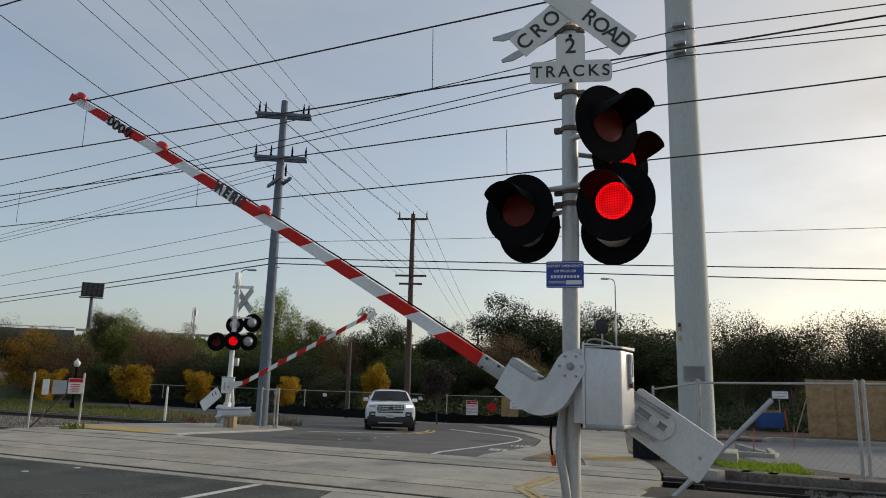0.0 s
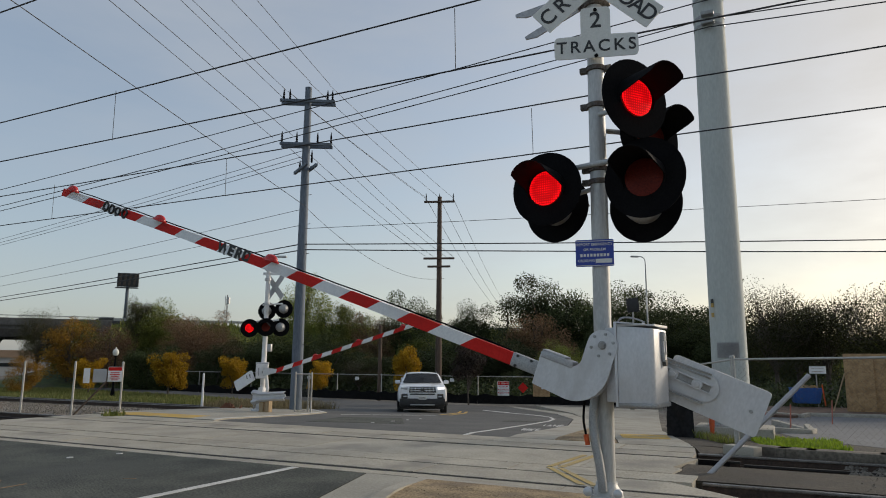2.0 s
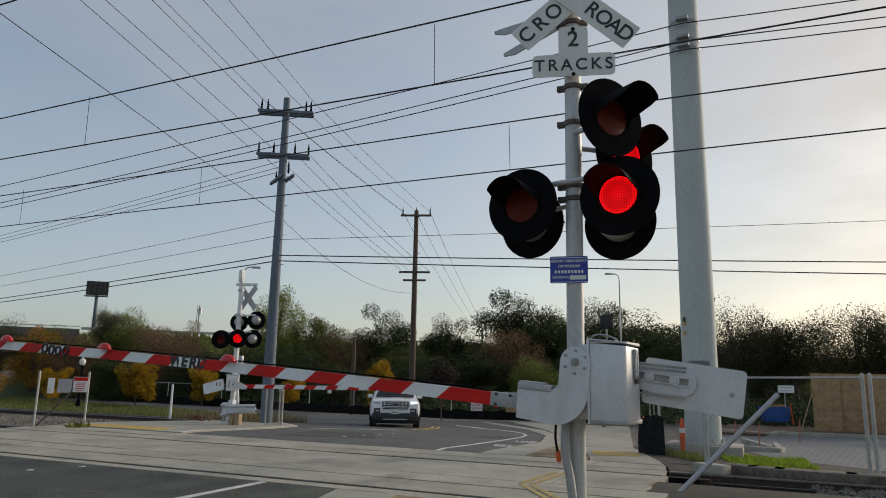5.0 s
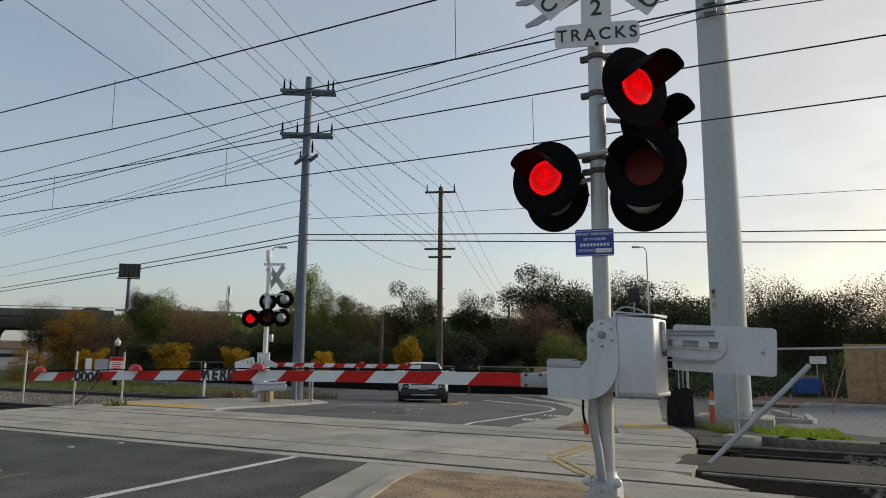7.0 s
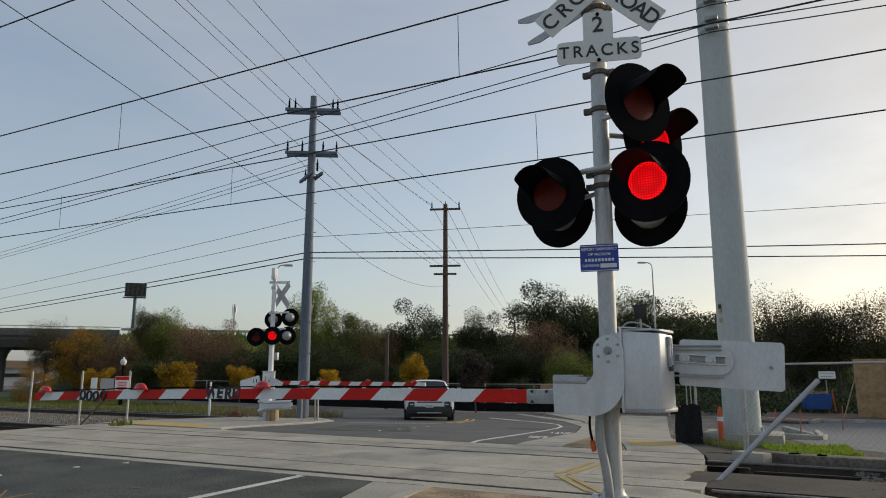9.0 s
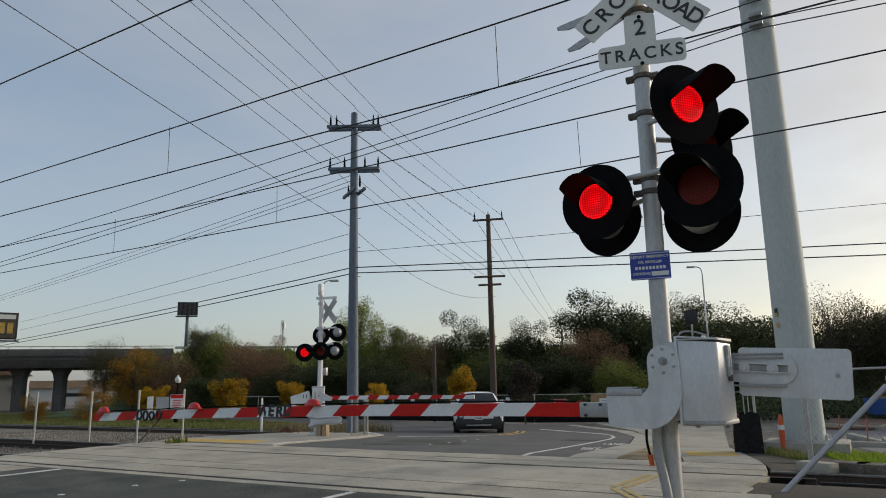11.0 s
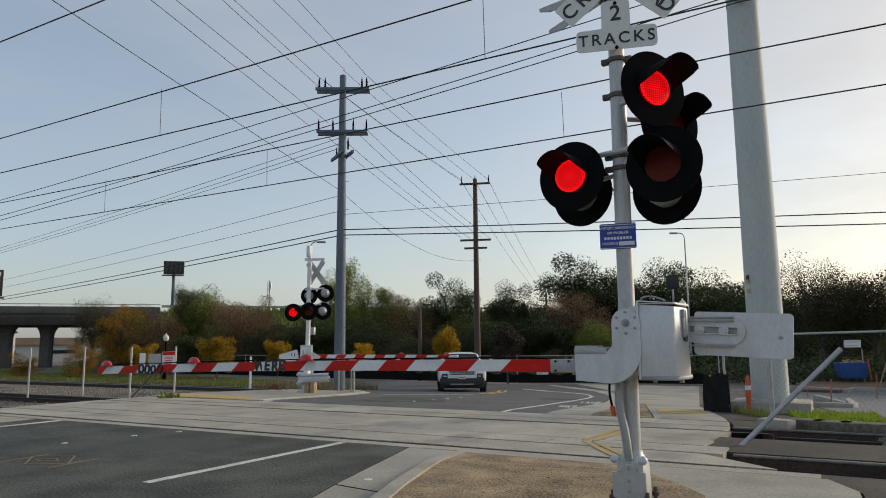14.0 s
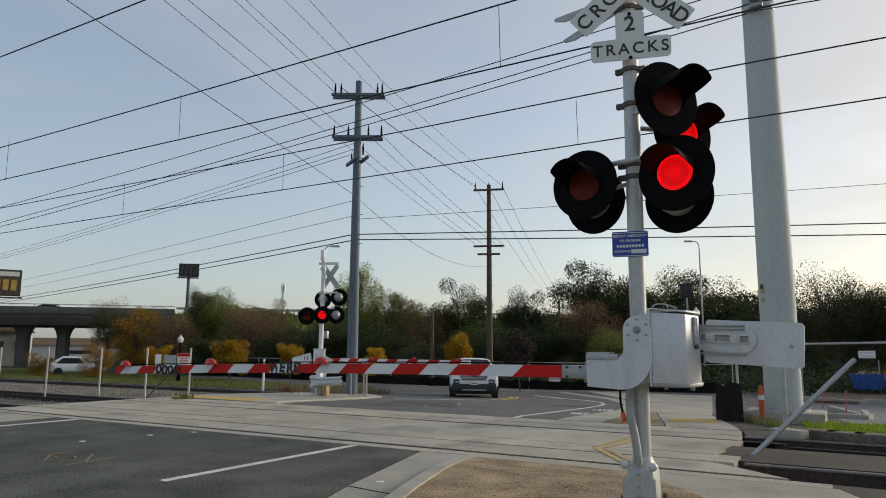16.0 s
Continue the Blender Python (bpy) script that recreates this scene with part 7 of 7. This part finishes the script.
def make_pebbles():
    rnd = random.Random(31)
    bm = bmesh.new()
    for k in range(700):
        x, y = _pebble(rnd)
        s = rnd.uniform(0.003, 0.008) * (2.2 if rnd.random() < 0.04 else 1.0)
        g = bmesh.ops.create_icosphere(bm, subdivisions=1, radius=s)
        bmesh.ops.transform(bm, matrix=Matrix.LocRotScale((x, y, 0.077 - 0.060 * min(max((y - 6.9) / 1.2, 0.0), 1.0)), Euler((0, 0, rnd.random() * 3)), (1.2, 0.9, 0.45)), verts=g["verts"])
    tagged(mesh_ob("pebbles", bm, M["dirt"]), "small tan stones strewn on the earth", "pebbles", kind="stuff")
    verts, faces = [], []
    for k in range(9000):                # loose stones of the track bed
        left = rnd.random() < 0.6
        x = rnd.uniform(-34, -17.4) if left else rnd.uniform(0.8, 7)
        y = rnd.uniform(13.2, 21) if left and rnd.random() < 0.7 else rnd.uniform(8.8, 12.5)
        z = fall(y) - (0.16 if left else 0.05)
        s = rnd.uniform(0.02, 0.05)
        i = len(verts)
        verts += [(x - s, y - s * rnd.random(), z), (x + s, y - s * .7, z), (x + s * .3, y + s, z), (x + s * rnd.uniform(-.3, .3), y, z + s * 1.1)]
        faces += [(i, i + 1, i + 3), (i + 1, i + 2, i + 3), (i + 2, i, i + 3)]
    me = bpy.data.meshes.new("ballast_stones")
    me.from_pydata(verts, [], faces)
    me.materials.append(M["ballast"])
    tagged(new("ballast_stones", me), "loose grey-brown track ballast stones", "ballast", kind="stuff")


make_pebbles()

# ---- traffic ----
def small_car(mat, label, h=1.45):
    c = thing("passing_car", Matrix(), label, "car", "passing cars")
    k = h / 1.45
    bm = bmesh.new()
    loft(bm, [ring(-2.25, 0.70, 0.45, 0.72, crown=0.01), ring(-2.0, 0.86, 0.30, 0.85), ring(-1.0, 0.9, 0.26, 0.95), ring(1.2, 0.9, 0.26, 0.98), ring(2.1, 0.84, 0.32, 0.95), ring(2.25, 0.75, 0.45, 0.85)])
    part("body", bm, M[mat], c)
    bm = bmesh.new()
    loft(bm, [ring(-0.95, 0.78, 0.90, 0.95, crown=0.01), ring(-0.2, 0.68, 0.90, 1.36 * k, crown=0.03), ring(1.1, 0.68, 0.90, 1.40 * k, crown=0.03), ring(1.95, 0.74, 0.90, 1.0, crown=0.01)])
    cab = part("cabin", bm, M[mat], c)
    for sx in (1, -1):
        bm = bmesh.new()
        prism(bm, [(-0.55, 0.98), (1.55, 0.98), (1.05, 1.30 * k), (-0.12, 1.28 * k)], -0.02, 0.02, pose(sx * 0.755, 0, 0, 0, sx * 0, 90))
        part("side_glass", bm, M["carglass"], cab)
        for y in (-1.35, 1.35):
            bm = bmesh.new()
            lathe(bm, [(0.2, -0.1), (0.32, -0.1), (0.33, 0.1), (0.2, 0.1)], pose(sx * 0.80, y, 0.33, 0, 90, 0), 16)
            part("wheel", bm, M["tyre"], c)
    return c


TRAFFIC = []     # (car, place along the freeway at the start, across it)
for _s0, _mat, _lab in ((-72.0, "trimblack", "dark car passing along the freeway"), (-161.5, "dimlight", "silver car passing along the freeway"), (-264.6, "trimblack", "dark car passing along the freeway"), (-256.8, "bluepole", "grey car passing along the freeway"), (-305.7, "trimblack", "dark car passing along the freeway"), (-331.4, "greencar", "green car passing along the freeway")):
    TRAFFIC.append((small_car(_mat, _lab), _s0))
ROAD_CAR = small_car("carpaint", "white estate car passing behind the fence", 1.6)

# tactile pad in front of the camera
def make_tactile():
    u, v = Vector((0.62, 0.39, 0)).normalized(), Vector((0.39, -0.62, 0)).normalized()
    o = Vector((-0.69, 6.13, 0.020))
    bm = bmesh.new()
    c = o + u * 0.40 + v * 0.45
    box(bm, (c.x, c.y, 0.012), (0.80, 0.90, 0.018), rot=(0, 0, math.degrees(math.atan2(u.y, u.x))), bevel=0.004)
    pad = tagged(mesh_ob("tactile_pad", bm, M["tactile"]), "yellow tactile paving pad with raised domes", "tactile pad", kind="structure")
    dome = bmesh.new()
    lathe(dome, [(0.013, 0.0), (0.011, 0.004), (0.006, 0.006)], Matrix(), 8)
    me = bpy.data.meshes.new("dome")
    dome.to_mesh(me)
    dome.free()
    me.materials.append(M["tactile"])
    for i in range(15):
        for j in range(16):
            p = o + u * (0.04 + i * 0.051) + v * (0.04 + j * 0.051)
            d = new("dome", me)
            d.parent = pad
            d.location = (p.x, p.y, 0.020)


make_tactile()


# ---- what moves ----
def motions():
    near = [(0.0, 31.0), (0.5, 28.0), (1.0, 25.2), (1.5, 22.6), (2.0, 19.9), (2.5, 17.4), (3.0, 15.1), (3.5, 12.8), (4.0, 10.4), (4.5, 8.0), (5.0, 5.0), (5.5, 2.2), (5.9, 0.8), (6.4, 0.0), (16.0, 0.0)]
    walk(GATE, [(t, pose(-1.104, 5.50, 1.585, 0, a, 0)) for t, a in near])
    far = [(0.0, 25.0), (0.5, 22.7), (1.0, 20.4), (1.5, 18.0), (2.0, 15.4), (2.5, 12.9), (3.0, 10.3), (3.5, 7.7), (4.0, 5.0), (4.5, 2.3), (5.0, 0.6), (5.5, 0.0), (16.0, 0.0)]
    walk(FAR_GATE, [(t, pose(-15.90, 19.0, 1.12, 0, -a, 0)) for t, a in far])
    for car, s0 in TRAFFIC:
        walk(car, [(t, FW @ pose(s0 + 17.5 * t, 3.5, 5.60, 0, 0, 90)) for t in (0.0, 16.0)])
    walk(ROAD_CAR, [(t, pose(-58.0 + 2.6 * (t - 15.2), 31.0 + 4.4 * (t - 15.2), -0.78, 0, 0, 149.4)) for t in (0.0, 16.0)])
    beats = [0.35 + 0.6587 * k for k in range(24)]
    for board, beat in BOARDS:
        inside, outside = pose(0, 0.03, 0), pose(0, -0.026, 0)
        lit = beat == 1
        rows = [(0.0, outside if lit else inside)]
        for b in beats:
            rows += [(b - 0.034, outside if lit else inside)]
            lit = not lit
            rows += [(b + 0.001, outside if lit else inside)]
        rows.append((16.0, outside if lit else inside))
        walk(board, rows)


motions()
